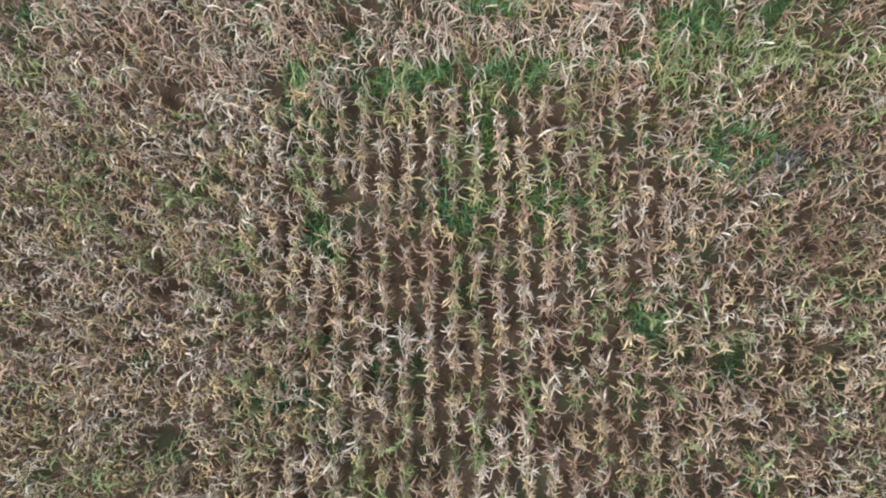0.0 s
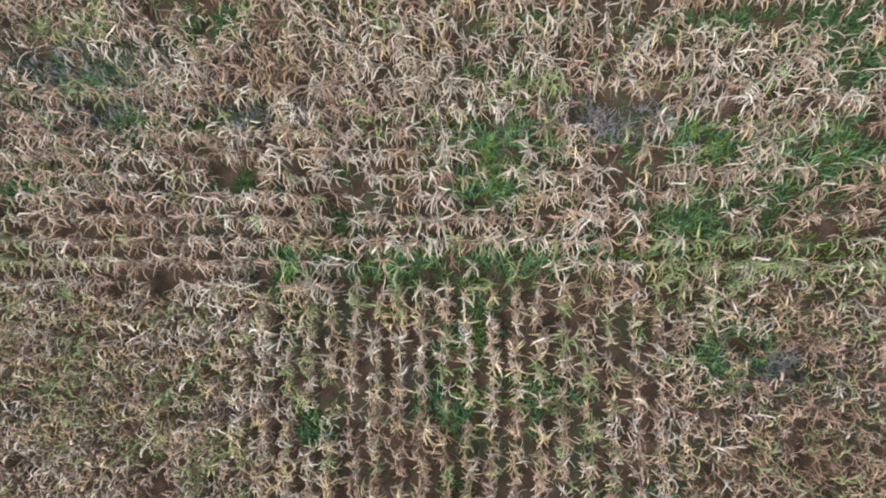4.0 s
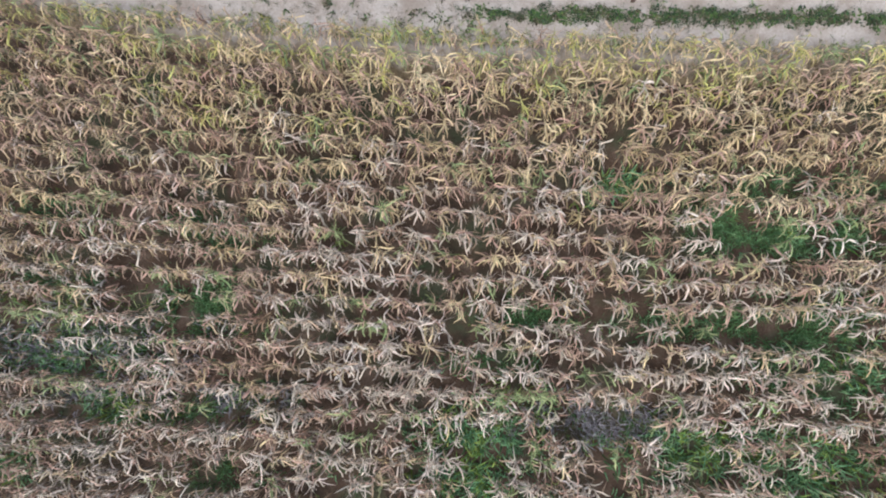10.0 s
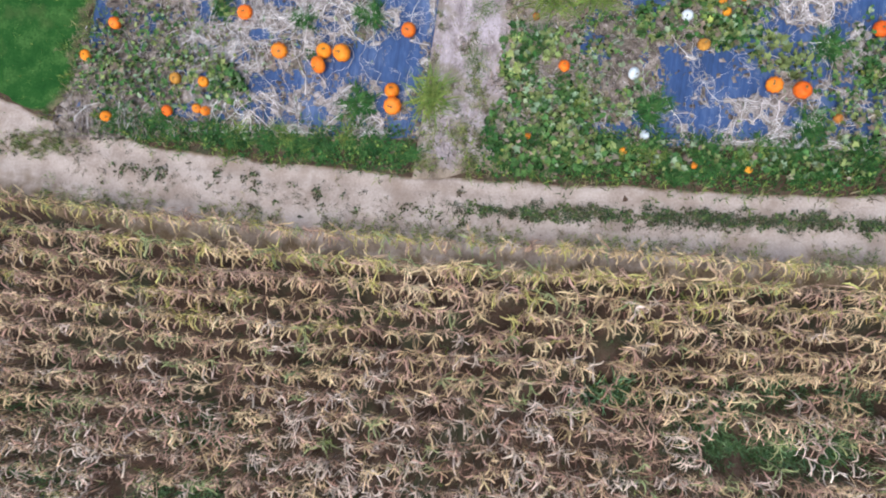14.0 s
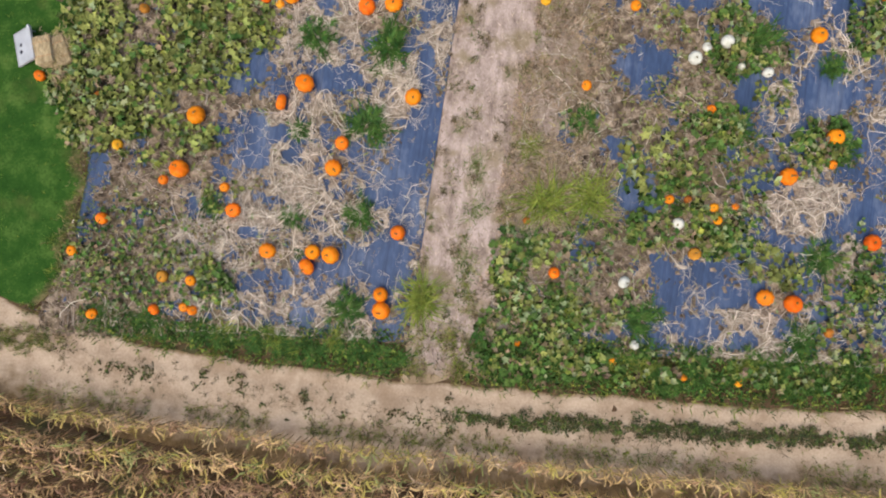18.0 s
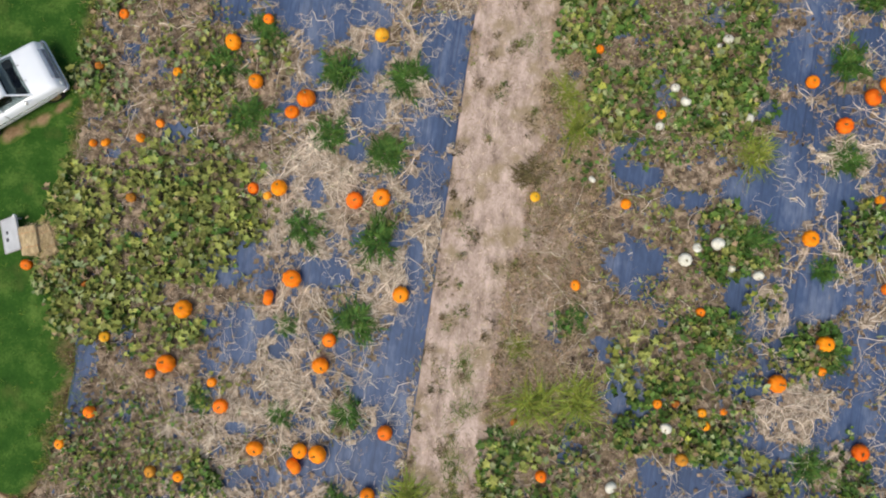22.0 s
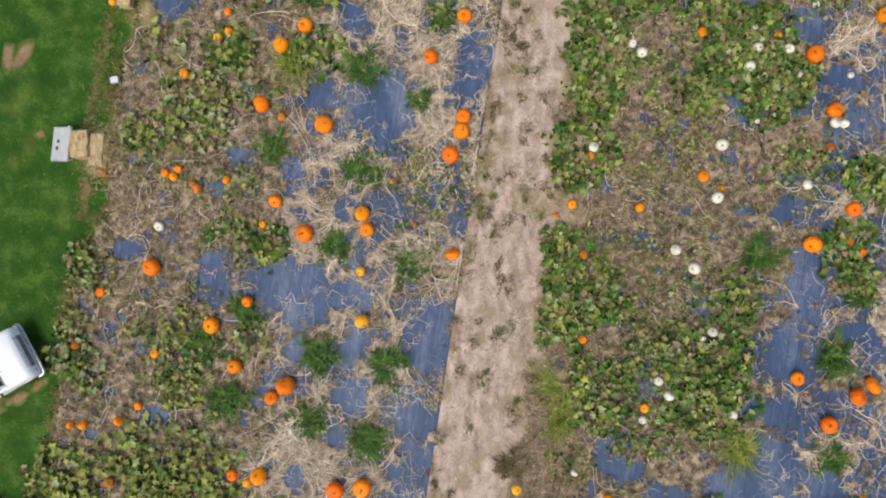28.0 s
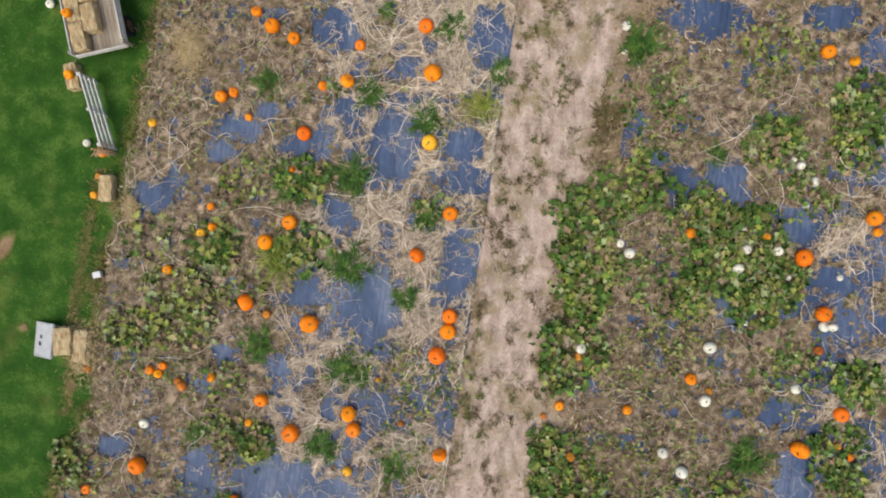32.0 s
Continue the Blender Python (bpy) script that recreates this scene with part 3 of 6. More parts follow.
bare_fabric_a = [
    (13.43, 24.06, 0.38, 0.27, "b"), (5.07, 25.2, 0.73, 0.33, "b"), (7.06, 25.2, 0.54, 0.27, "b"), (9.94, 25.21, 0.45, 0.27, "b"), (-1.59, 25.55, 0.38, 0.37, "b"), (-4.43, 25.92, 0.57, 0.38, "b"),
    (12.28, 26.12, 0.35, 0.22, "b"), (7.64, 26.67, 0.45, 0.55, "b"), (10.16, 26.76, 0.45, 0.46, "b"), (8.56, 27.4, 0.54, 0.37, "b"), (7.48, 27.59, 0.36, 0.37, "b"), (-2.55, 27.8, 1.14, 0.57, "b"),
    (-1.6, 27.8, 0.76, 1.14, "b"), (11.11, 28.32, 0.45, 0.37, "b"), (12.72, 28.5, 0.36, 0.37, "b"), (-6.4, 28.77, 0.39, 0.29, "b"), (13.83, 29.41, 0.62, 0.46, "b"), (-1.05, 29.5, 0.57, 1.15, "b"),
    (-12.11, 29.57, 0.4, 0.78, "b"), (6.61, 30.02, 0.64, 0.85, "b"), (-1.62, 30.27, 0.86, 0.67, "b"), (-11.88, 31.14, 0.5, 0.79, "b"), (-4.9, 31.36, 0.39, 0.39, "b"), (-0.77, 31.42, 0.67, 0.77, "b"),
]
bare_fabric_b = [
    (-6.17, 31.48, 0.49, 0.49, "b"), (6.14, 31.5, 0.55, 0.28, "b"), (-5.5, 32.15, 0.39, 0.29, "b"), (-6.17, 32.2, 0.49, 0.67, "b"), (-5.2, 32.2, 0.39, 0.38, "b"), (-0.4, 32.6, 0.57, 0.57, "b"),
    (10.37, 33.37, 0.45, 0.65, "b"), (12.72, 33.55, 1.07, 0.74, "b"), (-3.29, 34.13, 0.87, 0.58, "b"), (-6.99, 34.13, 0.49, 0.49, "b"), (6.91, 34.3, 0.83, 0.75, "b"), (-0.41, 34.31, 0.38, 0.77, "b"),
    (-6.22, 34.62, 0.59, 0.58, "b"), (12.06, 36.17, 0.9, 0.66, "b"), (8.96, 36.47, 0.46, 0.28, "b"), (13.7, 36.53, 0.72, 0.75, "b"), (8.23, 36.57, 0.37, 0.29, "b"), (10.62, 36.65, 0.73, 0.47, "b"),
    (5.82, 36.68, 0.37, 0.38, "b"), (-3.72, 36.75, 0.39, 0.49, "b"), (0.14, 36.82, 0.77, 1.16, "b"), (11.17, 36.93, 0.73, 0.76, "b"), (7.13, 37.34, 0.65, 0.38, "b"), (12.09, 37.49, 1.09, 0.85, "b"),
]
bare_fabric_c = [
    (6.39, 37.92, 0.28, 0.58, "b"), (-2.38, 38.4, 0.39, 0.49, "b"), (0.32, 38.76, 0.77, 0.59, "b"), (-8.5, 38.86, 0.5, 0.3, "b"), (12.31, 39.19, 0.55, 0.57, "b"), (11.5, 39.46, 0.36, 0.37, "b"),
    (-2, 39.57, 0.58, 0.59, "b"), (-1.83, 39.63, 0.68, 0.58, "b"), (-3.9, 41.09, 0.39, 0.39, "b"), (12.24, 41.15, 0.73, 0.75, "b"), (-1.85, 41.18, 0.58, 0.39, "b"), (15.14, 41.33, 0.36, 0.37, "b"),
    (0.65, 41.37, 0.86, 0.97, "b"), (14.61, 41.89, 0.63, 0.38, "b"), (0.65, 42.34, 1.15, 0.48, "b"), (-3.63, 42.55, 0.78, 0.59, "b"), (-2.07, 42.94, 0.78, 0.59, "b"), (-4.23, 43.15, 0.98, 0.79, "b"),
    (13, 43.22, 0.54, 0.57, "b"), (-3.94, 43.35, 1.36, 0.96, "b"), (-6.68, 43.53, 0.59, 0.77, "b"), (13.01, 44.17, 0.36, 0.38, "b"), (-9.68, 44.49, 0.5, 0.29, "b"), (1.78, 45.25, 0.38, 0.59, "b"),
]
bare_fabric_d = [
    (1.82, 45.47, 0.38, 0.77, "b"), (12.24, 45.67, 0.27, 0.19, "b"), (-2.22, 45.86, 0.29, 0.58, "b"), (12.61, 46.04, 0.36, 0.37, "b"), (-3.98, 47.21, 0.39, 0.39, "b"), (-5.76, 47.7, 0.39, 0.29, "b"),
    (-0.7, 48.75, 0.96, 0.97, "b"), (11.35, 49.05, 0.46, 0.38, "b"), (-0.86, 49.19, 0.96, 1.34, "b"), (13, 49.42, 0.36, 0.38, "b"), (-2.79, 49.56, 0.68, 0.29, "b"), (10.76, 49.59, 0.36, 0.28, "b"),
    (-0.7, 49.72, 0.77, 0.58, "b"), (1.81, 49.76, 0.57, 0.57, "b"), (-2.94, 49.93, 0.39, 0.59, "b"), (1.99, 50.08, 0.48, 0.77, "b"), (14.39, 50.15, 0.72, 0.37, "b"), (14.46, 50.16, 0.54, 0.38, "b"),
    (2.17, 51.04, 0.57, 0.97, "b"), (2.38, 51.09, 0.57, 0.95, "b"), (13.49, 52, 0.54, 0.56, "b"), (12.76, 52.19, 0.36, 0.37, "b"), (-2.03, 52.44, 0.58, 0.58, "b"), (-8.29, 53.05, 0.79, 0.39, "b"),
]
bare_fabric_e = [
    (10.94, 53.32, 0.55, 0.75, "b"), (9.47, 53.33, 0.55, 0.56, "b"), (2.56, 53.56, 0.76, 0.57, "b"), (8.74, 54.27, 0.37, 0.19, "b"), (-0.11, 54.53, 0.96, 0.77, "b"), (-5.93, 54.58, 0.49, 0.29, "b"),
    (2.37, 54.7, 0.76, 0.57, "b"), (-3.39, 54.75, 0.49, 0.29, "b"), (0.27, 55.1, 1.15, 0.77, "b"), (-5.35, 55.35, 0.78, 0.39, "b"), (8, 55.41, 0.37, 0.38, "b"), (-1.65, 55.89, 0.48, 0.58, "b"),
    (-4.37, 55.92, 0.39, 0.29, "b"), (0.46, 56.25, 0.38, 0.29, "b"), (3.23, 58.44, 0.75, 1.13, "g"), (-1.9, 58.7, 0.67, 0.77, "g"), (14.45, 58.84, 0.72, 0.36, "g"), (10.28, 58.9, 1.1, 0.55, "g"),
]
leaf_patches_a = [
    (12.64, 23.98, 0.87, 0.62, "p"), (11.25, 24.15, 1.05, 0.71, "p"), (6.82, 24.31, 0.89, 0.72, "p"), (9.85, 24.32, 1.06, 0.54, "p"), (5.21, 24.48, 0.72, 0.45, "g"), (8.26, 24.49, 0.89, 0.72, "p"),
    (2.49, 24.65, 1.09, 0.73, "g"), (4.13, 24.66, 0.9, 0.64, "g"), (6.3, 24.84, 0.72, 0.36, "p"), (13.04, 25.23, 1.04, 0.89, "p"), (3.05, 25.93, 1.28, 1.11, "g"), (4.87, 25.93, 0.73, 0.55, "h"),
    (13.59, 25.95, 0.7, 0.9, "p"), (4.15, 26.3, 0.55, 0.74, "y"), (5.42, 26.3, 0.9, 0.73, "p"), (12.57, 26.66, 1.05, 0.54, "h"), (-7.46, 27.14, 0.58, 0.57, "g"), (13.82, 27.2, 0.53, 0.72, "g"),
    (4.34, 27.22, 0.73, 0.65, "h"), (11.18, 27.39, 0.53, 0.55, "o"), (-11.54, 27.43, 1.17, 0.77, "t"), (-10.18, 27.43, 1.16, 0.48, "h"), (2.32, 27.59, 0.55, 1.12, "g"), (13.49, 27.75, 0.7, 1.09, "h"),
]
leaf_patches_b = [
    (5.26, 27.77, 0.73, 0.56, "p"), (-8.44, 27.8, 1.16, 0.57, "y"), (10.31, 27.94, 0.62, 0.55, "o"), (3.43, 28.14, 0.73, 0.56, "o"), (-11.78, 28.58, 0.79, 0.77, "h"), (9.08, 28.68, 1.08, 0.74, "g"),
    (5.09, 28.7, 0.91, 0.56, "h"), (-8.28, 28.76, 0.97, 0.77, "t"), (-10.42, 28.77, 1.75, 0.96, "h"), (6.92, 28.87, 0.81, 0.56, "g"), (10, 29.41, 0.72, 0.74, "h"), (7.85, 29.98, 0.91, 0.56, "g"),
    (-7.34, 30.09, 0.68, 0.58, "y"), (8.59, 30.72, 1.27, 0.75, "h"), (10.59, 31.08, 0.9, 0.75, "y"), (7.14, 31.11, 1.09, 0.85, "o"), (12.21, 31.25, 0.71, 0.75, "y"), (12.6, 31.71, 0.88, 0.73, "g"),
    (-9.74, 32.06, 2.35, 0.69, "o"), (9.21, 32.24, 0.9, 0.74, "g"), (4.65, 32.6, 0.55, 0.56, "h"), (-11.42, 32.76, 1.38, 0.97, "o"), (8.49, 32.8, 1.08, 0.56, "t"), (-10.05, 33.15, 1.18, 0.77, "o"),
]
leaf_patches_c = [
    (11.03, 33.35, 0.63, 0.55, "y"), (7.96, 33.35, 0.91, 0.74, "t"), (-12.26, 34.12, 1, 1.17, "p"), (-7.92, 34.3, 1.17, 0.77, "o"), (9.97, 34.46, 0.9, 0.56, "g"), (9.06, 34.47, 0.73, 0.56, "h"),
    (-10.88, 34.5, 2.17, 0.98, "o"), (10.87, 34.65, 0.72, 0.56, "h"), (9.8, 35.4, 0.72, 0.94, "g"), (14.3, 35.56, 0.71, 0.93, "g"), (-9.93, 35.67, 2.57, 1.77, "o"), (7.8, 35.78, 0.55, 0.56, "y"),
    (-7.37, 35.85, 1.37, 1.17, "o"), (-6.19, 35.85, 0.97, 0.78, "o"), (-11.94, 36.27, 1.2, 1.19, "o"), (-8.38, 37.03, 2.16, 1.38, "o"), (5.42, 37.5, 0.83, 0.57, "h"), (-8.41, 38.02, 1.58, 0.59, "t"),
    (7.46, 38.05, 0.74, 0.48, "h"), (7.84, 38.62, 0.92, 0.96, "h"), (-7.25, 39.19, 0.79, 0.59, "y"), (8.77, 39.37, 0.92, 1.15, "t"), (10.24, 39.54, 0.91, 0.95, "g"), (6.37, 39.59, 1.11, 0.96, "g"),
]
leaf_patches_d = [
    (9.51, 39.74, 1.1, 1.15, "g"), (-7.66, 39.8, 0.99, 0.78, "y"), (-8.07, 40.19, 0.99, 1, "y"), (-10.95, 40.19, 0.5, 0.79, "p"), (6.56, 40.36, 1.11, 0.58, "g"), (-11.66, 40.68, 0.5, 0.69, "p"),
    (-12.1, 40.75, 0.61, 0.4, "p"), (-7.88, 40.77, 1.19, 0.98, "y"), (-11.51, 40.79, 0.6, 0.77, "p"), (9.07, 40.94, 1.1, 0.94, "g"), (7.97, 41.31, 1.1, 0.76, "h"), (10.36, 41.31, 0.91, 0.94, "g"),
    (-5.53, 41.35, 0.78, 0.78, "y"), (-11.5, 41.76, 0.6, 0.59, "p"), (-8.1, 41.95, 1.39, 0.59, "y"), (5.19, 42.08, 0.75, 0.95, "g"), (6.68, 42.08, 1.3, 0.95, "t"), (8.16, 42.45, 1.11, 0.95, "t"),
    (-7.13, 42.92, 0.79, 0.49, "t"), (10.92, 43, 0.55, 0.94, "g"), (5.94, 43.03, 1.12, 1.15, "g"), (9.64, 43.39, 0.92, 0.76, "h"), (-10.57, 43.5, 0.6, 0.78, "y"), (14.73, 43.54, 0.54, 0.75, "g"),
]
leaf_patches_e = [
    (-11.17, 43.89, 0.6, 0.97, "p"), (7.62, 43.97, 1.11, 1.15, "t"), (5.19, 44.19, 0.75, 1.15, "g"), (6.31, 44.56, 0.93, 0.96, "t"), (14.39, 44.67, 0.9, 0.94, "g"), (-5.2, 44.68, 0.98, 0.79, "h"),
    (-4.69, 44.68, 0.58, 0.58, "g"), (0.25, 44.82, 0.96, 0.88, "t"), (9.1, 44.91, 1.11, 0.76, "t"), (-5.8, 45.27, 0.79, 0.59, "y"), (13.08, 46.39, 0.72, 0.56, "t"), (0.68, 46.79, 0.95, 1.15, "t"),
    (-5.89, 46.8, 0.78, 0.58, "h"), (15.05, 46.95, 0.71, 0.74, "g"), (7.79, 46.96, 1.1, 0.75, "t"), (2, 46.98, 0.76, 1.14, "t"), (-7.46, 47, 1.18, 0.78, "t"), (5.2, 47.16, 0.37, 0.76, "g"),
    (-0.47, 47.17, 1.15, 0.96, "t"), (12.54, 47.32, 0.9, 0.74, "h"), (13.45, 47.51, 0.9, 0.93, "h"), (-8.86, 47.59, 1.19, 0.78, "t"), (9.82, 47.71, 1.1, 1.12, "t"), (8.53, 47.9, 1.1, 1.13, "t"),
]
leaf_patches_f = [
    (5.94, 47.91, 0.93, 1.13, "g"), (7.06, 48.28, 0.74, 0.76, "t"), (-6.7, 48.55, 0.59, 0.49, "g"), (-7.88, 48.56, 1.18, 0.78, "o"), (-9.07, 48.56, 0.99, 0.59, "p"), (9.27, 48.65, 0.92, 0.75, "t"),
    (-6.32, 49.33, 0.98, 0.59, "o"), (11.83, 49.38, 0.73, 0.75, "g"), (6.32, 49.61, 0.74, 0.76, "g"), (-7.31, 49.73, 1.18, 0.98, "g"), (9.83, 49.77, 0.73, 0.75, "g"), (-5.34, 49.9, 0.98, 0.59, "o"),
    (6.11, 49.95, 0.74, 0.75, "g"), (12.33, 49.96, 1.08, 0.92, "g"), (8.54, 50.16, 1.11, 0.95, "h"), (11.66, 50.32, 0.91, 1.13, "g"), (12.57, 50.87, 0.73, 0.75, "h"), (7.62, 50.93, 0.93, 0.95, "t"),
    (10.38, 51.09, 0.91, 0.94, "g"), (-3.21, 51.24, 0.97, 0.78, "g"), (6.48, 51.26, 0.92, 1.12, "g"), (-6.05, 51.28, 0.78, 0.77, "g"), (6.13, 51.33, 0.75, 0.95, "g"), (-6.35, 51.38, 0.79, 0.59, "h"),
]
leaf_patches_g = [
    (7.77, 51.44, 1.1, 0.93, "t"), (9.61, 51.63, 0.91, 0.74, "t"), (-8.4, 51.67, 0.79, 0.77, "o"), (11.97, 51.8, 0.72, 0.92, "g"), (10.88, 51.81, 1.09, 0.93, "g"), (9.97, 52.55, 0.91, 0.74, "g"),
    (6.48, 52.57, 1.11, 0.75, "g"), (1.24, 52.59, 0.57, 0.76, "h"), (13.59, 52.91, 0.9, 0.74, "h"), (-5.28, 53.39, 0.78, 0.77, "o"), (7.96, 53.49, 1.1, 0.93, "g"), (-3.15, 53.57, 0.96, 0.67, "g"),
    (-4.51, 53.77, 1.16, 0.77, "t"), (13.23, 53.83, 0.72, 0.55, "h"), (12.52, 54.76, 0.9, 0.74, "g"), (15.03, 54.92, 0.89, 1.11, "g"), (8.88, 54.98, 1.1, 0.75, "t"), (8.51, 55.92, 1.1, 0.93, "h"),
    (15.21, 56.21, 0.71, 0.74, "g"), (-2.4, 56.62, 0.77, 0.38, "h"), (12.16, 56.8, 0.9, 0.74, "t"), (9, 57.24, 0.74, 1.1, "t"), (12.65, 57.94, 1.09, 0.72, "y"),
]
corn_weeds_a = [
    (7.51, -7.44, 0.23, 0.23, "g"), (-4.24, -7.06, 0.35, 1, "y"), (-0.54, -5.93, 0.25, 1, "y"), (-6.97, -5.35, 0.71, 0.51, "g"), (1.01, -4.96, 0.25, 1, "y"), (6.79, -4.23, 0.6, 0.4, "k"),
    (-3.24, -3.87, 0.52, 0.69, "k"), (-10.92, -3.73, 0.28, 0.27, "g"), (-5.71, -3.31, 0.54, 0.35, "k"), (4.61, -2.78, 0.49, 0.67, "g"), (-1.28, -2.03, 0.52, 0.35, "k"), (9.4, -1.49, 0.63, 0.33, "y"),
    (-9.01, -0.92, 0.46, 0.27, "y"), (-10.62, -0.51, 0.57, 0.36, "y"), (-7.72, -0.51, 0.74, 0.45, "y"), (-5.34, 0.22, 0.36, 0.72, "g"), (-0.85, 0.76, 0.7, 0.71, "g"), (1.67, 0.84, 0.6, 0.62, "g"),
    (-9.2, 1.65, 1.1, 0.7, "y"), (8.69, 1.76, 1.29, 0.52, "m"), (7.42, 2.35, 0.99, 0.7, "g"), (-0.45, 2.54, 0.44, 0.36, "g"), (-0.23, 2.75, 0.52, 0.34, "g"), (-7.55, 3.04, 0.37, 0.35, "y"),
]
corn_weeds_b = [
    (-0.06, 3.7, 0.71, 0.37, "k"), (-2.85, 3.89, 1.07, 0.43, "y"), (5.46, 3.99, 0.84, 0.42, "y"), (-6.1, 4.26, 0.64, 0.35, "k"), (1.03, 4.37, 1.56, 0.26, "y"), (-1.78, 4.4, 1.76, 0.26, "y"),
    (6.41, 4.71, 1.84, 1.08, "y"), (-6.06, 4.77, 0.56, 0.57, "g"), (10.14, 4.79, 1.62, 0.84, "y"), (9.94, 5.04, 1.79, 1.07, "y"), (-1.76, 5.1, 2.29, 0.44, "k"), (-0.01, 5.27, 3.52, 0.37, "g"),
    (6.87, 5.33, 0.67, 0.51, "y"), (-6.47, 5.33, 0.55, 0.45, "k"), (-14.99, 5.35, 0.78, 0.28, "y"), (-4.27, 6.01, 0.36, 0.53, "k"), (6.33, 6.17, 0.85, 0.55, "g"), (8.77, 6.58, 0.99, 0.43, "k"),
    (6.78, 6.87, 0.67, 0.43, "g"), (0.23, 7.35, 1.06, 0.53, "g"), (-7.78, 7.88, 0.75, 0.37, "k"), (-15.1, 8.04, 0.79, 0.38, "g"), (10.52, 8.17, 1.8, 0.78, "g"), (-4.63, 8.17, 0.37, 0.22, "k"),
]
corn_weeds_c = [
    (-15.03, 8.25, 0.61, 0.41, "g"), (7.04, 8.6, 1.52, 0.53, "g"), (4.82, 8.66, 1.54, 0.25, "y"), (0.62, 8.95, 1.33, 0.81, "g"), (3.98, 9.48, 1.9, 0.45, "m"), (-9.32, 9.86, 2.09, 0.26, "k"),
    (-11.05, 9.9, 0.87, 0.38, "g"), (-7.05, 10.16, 1.13, 0.37, "m"), (1.91, 10.35, 1.23, 0.45, "y"), (-11.65, 10.49, 1.16, 0.38, "m"), (11.35, 10.58, 0.66, 0.53, "k"), (9.52, 10.81, 0.5, 0.44, "k"),
    (12.37, 11.08, 0.66, 0.51, "g"), (0.32, 11.31, 1.07, 0.28, "k"), (-12.4, 11.41, 1.72, 0.37, "g"), (-12.79, 11.97, 2.1, 0.65, "m"), (10.79, 12.19, 1.17, 0.71, "k"), (8.41, 12.31, 1.87, 0.26, "k"),
    (-13.27, 12.35, 2.56, 0.29, "k"), (11.45, 12.39, 0.67, 0.35, "k"), (6.53, 12.65, 0.52, 0.26, "k"), (8.42, 12.7, 0.51, 0.26, "k"), (1.99, 12.72, 0.71, 0.21, "k"), (12.48, 12.89, 0.5, 0.35, "k"),
]
corn_weeds_d = [
    (1.98, 12.91, 1.06, 0.36, "k"), (9.46, 13.21, 0.51, 0.26, "k"), (-12.71, 13.3, 2.36, 0.35, "y"), (-8.44, 13.37, 0.75, 0.74, "k"), (-8.61, 13.61, 0.77, 0.29, "k"), (-13.63, 14.13, 0.97, 0.28, "k"),
    (11.82, 15.01, 1.17, 0.54, "k"), (9.37, 15.08, 1.54, 0.35, "k"), (11.6, 15.1, 0.67, 0.27, "g"), (9.88, 15.2, 0.51, 0.37, "k"), (-3.76, 15.3, 0.46, 0.27, "y"), (-7.47, 15.32, 0.75, 0.27, "k"),
    (8.04, 15.63, 0.6, 0.63, "k"), (-8.09, 15.79, 0.76, 0.28, "k"), (8.45, 15.92, 0.69, 0.37, "k"), (-8.99, 16.15, 0.57, 0.22, "k"), (-14.29, 16.42, 0.59, 0.23, "k"), (12.71, 16.66, 0.67, 0.36, "k"),
    (9.64, 16.75, 1.03, 0.36, "k"), (6.3, 16.77, 0.7, 0.27, "k"), (-13.41, 16.83, 0.77, 0.23, "k"), (5.11, 16.89, 0.71, 0.36, "g"), (-4.14, 19.15, 0.56, 0.37, "y"), (-7.91, 19.57, 0.76, 0.28, "y"),
]
corn_weeds_e = [
    (8.15, 19.88, 1.05, 0.36, "y"),
]
PUMPKINS = pumpkins_a + pumpkins_b + pumpkins_c + pumpkins_d + pumpkins_e + pumpkins_f
weeds_d = [(11.7, 25.3, 0.62, 0.6, "g"), (2.6, 28.0, 0.6, 0.62, "g"), (2.5, 26.9, 0.55, 0.6, "g"), (3.2, 28.5, 0.5, 0.5, "g"), (13.2, 31.4, 0.55, 0.5, "g")]
WEEDS = weeds_d + weeds_a + weeds_b + weeds_c
bare_fabric_f = [(8.6, 25.6, 0.6, 0.42, "b"), (9.4, 26.6, 0.42, 0.3, "b"), (11.2, 25.6, 0.45, 0.32, "b"), (8.2, 25.05, 0.4, 0.25, "b"), (9.1, 27.9, 0.35, 0.3, "b"), (6.5, 30.1, 0.58, 0.8, "b"), (5.9, 31.7, 0.32, 0.26, "b"), (4.6, 28.2, 0.55, 0.36, "b"), (10.5, 30.4, 0.45, 0.4, "b")]
BARE = bare_fabric_f + bare_fabric_a + bare_fabric_b + bare_fabric_c + bare_fabric_d + bare_fabric_e
leaf_patches_h = [(-11.8, 27.5, 1.0, 0.8, "h"), (-10.3, 26.9, 1.2, 0.6, "h"), (-8.2, 26.6, 1.4, 0.5, "h"), (-9.0, 28.2, 1.0, 0.6, "t")]
LEAVES = leaf_patches_h + leaf_patches_a + leaf_patches_b + leaf_patches_c + leaf_patches_d + leaf_patches_e + leaf_patches_f + leaf_patches_g
CORN_WEEDS = corn_weeds_a + corn_weeds_b + corn_weeds_c + corn_weeds_d + corn_weeds_e
THIN = [p for p in CORN_WEEDS if p[4] in "gm" or p[4] == "k" and p[2] * p[3] > 0.22]
GREEN = [p for p in CORN_WEEDS if p[4] == "y"]


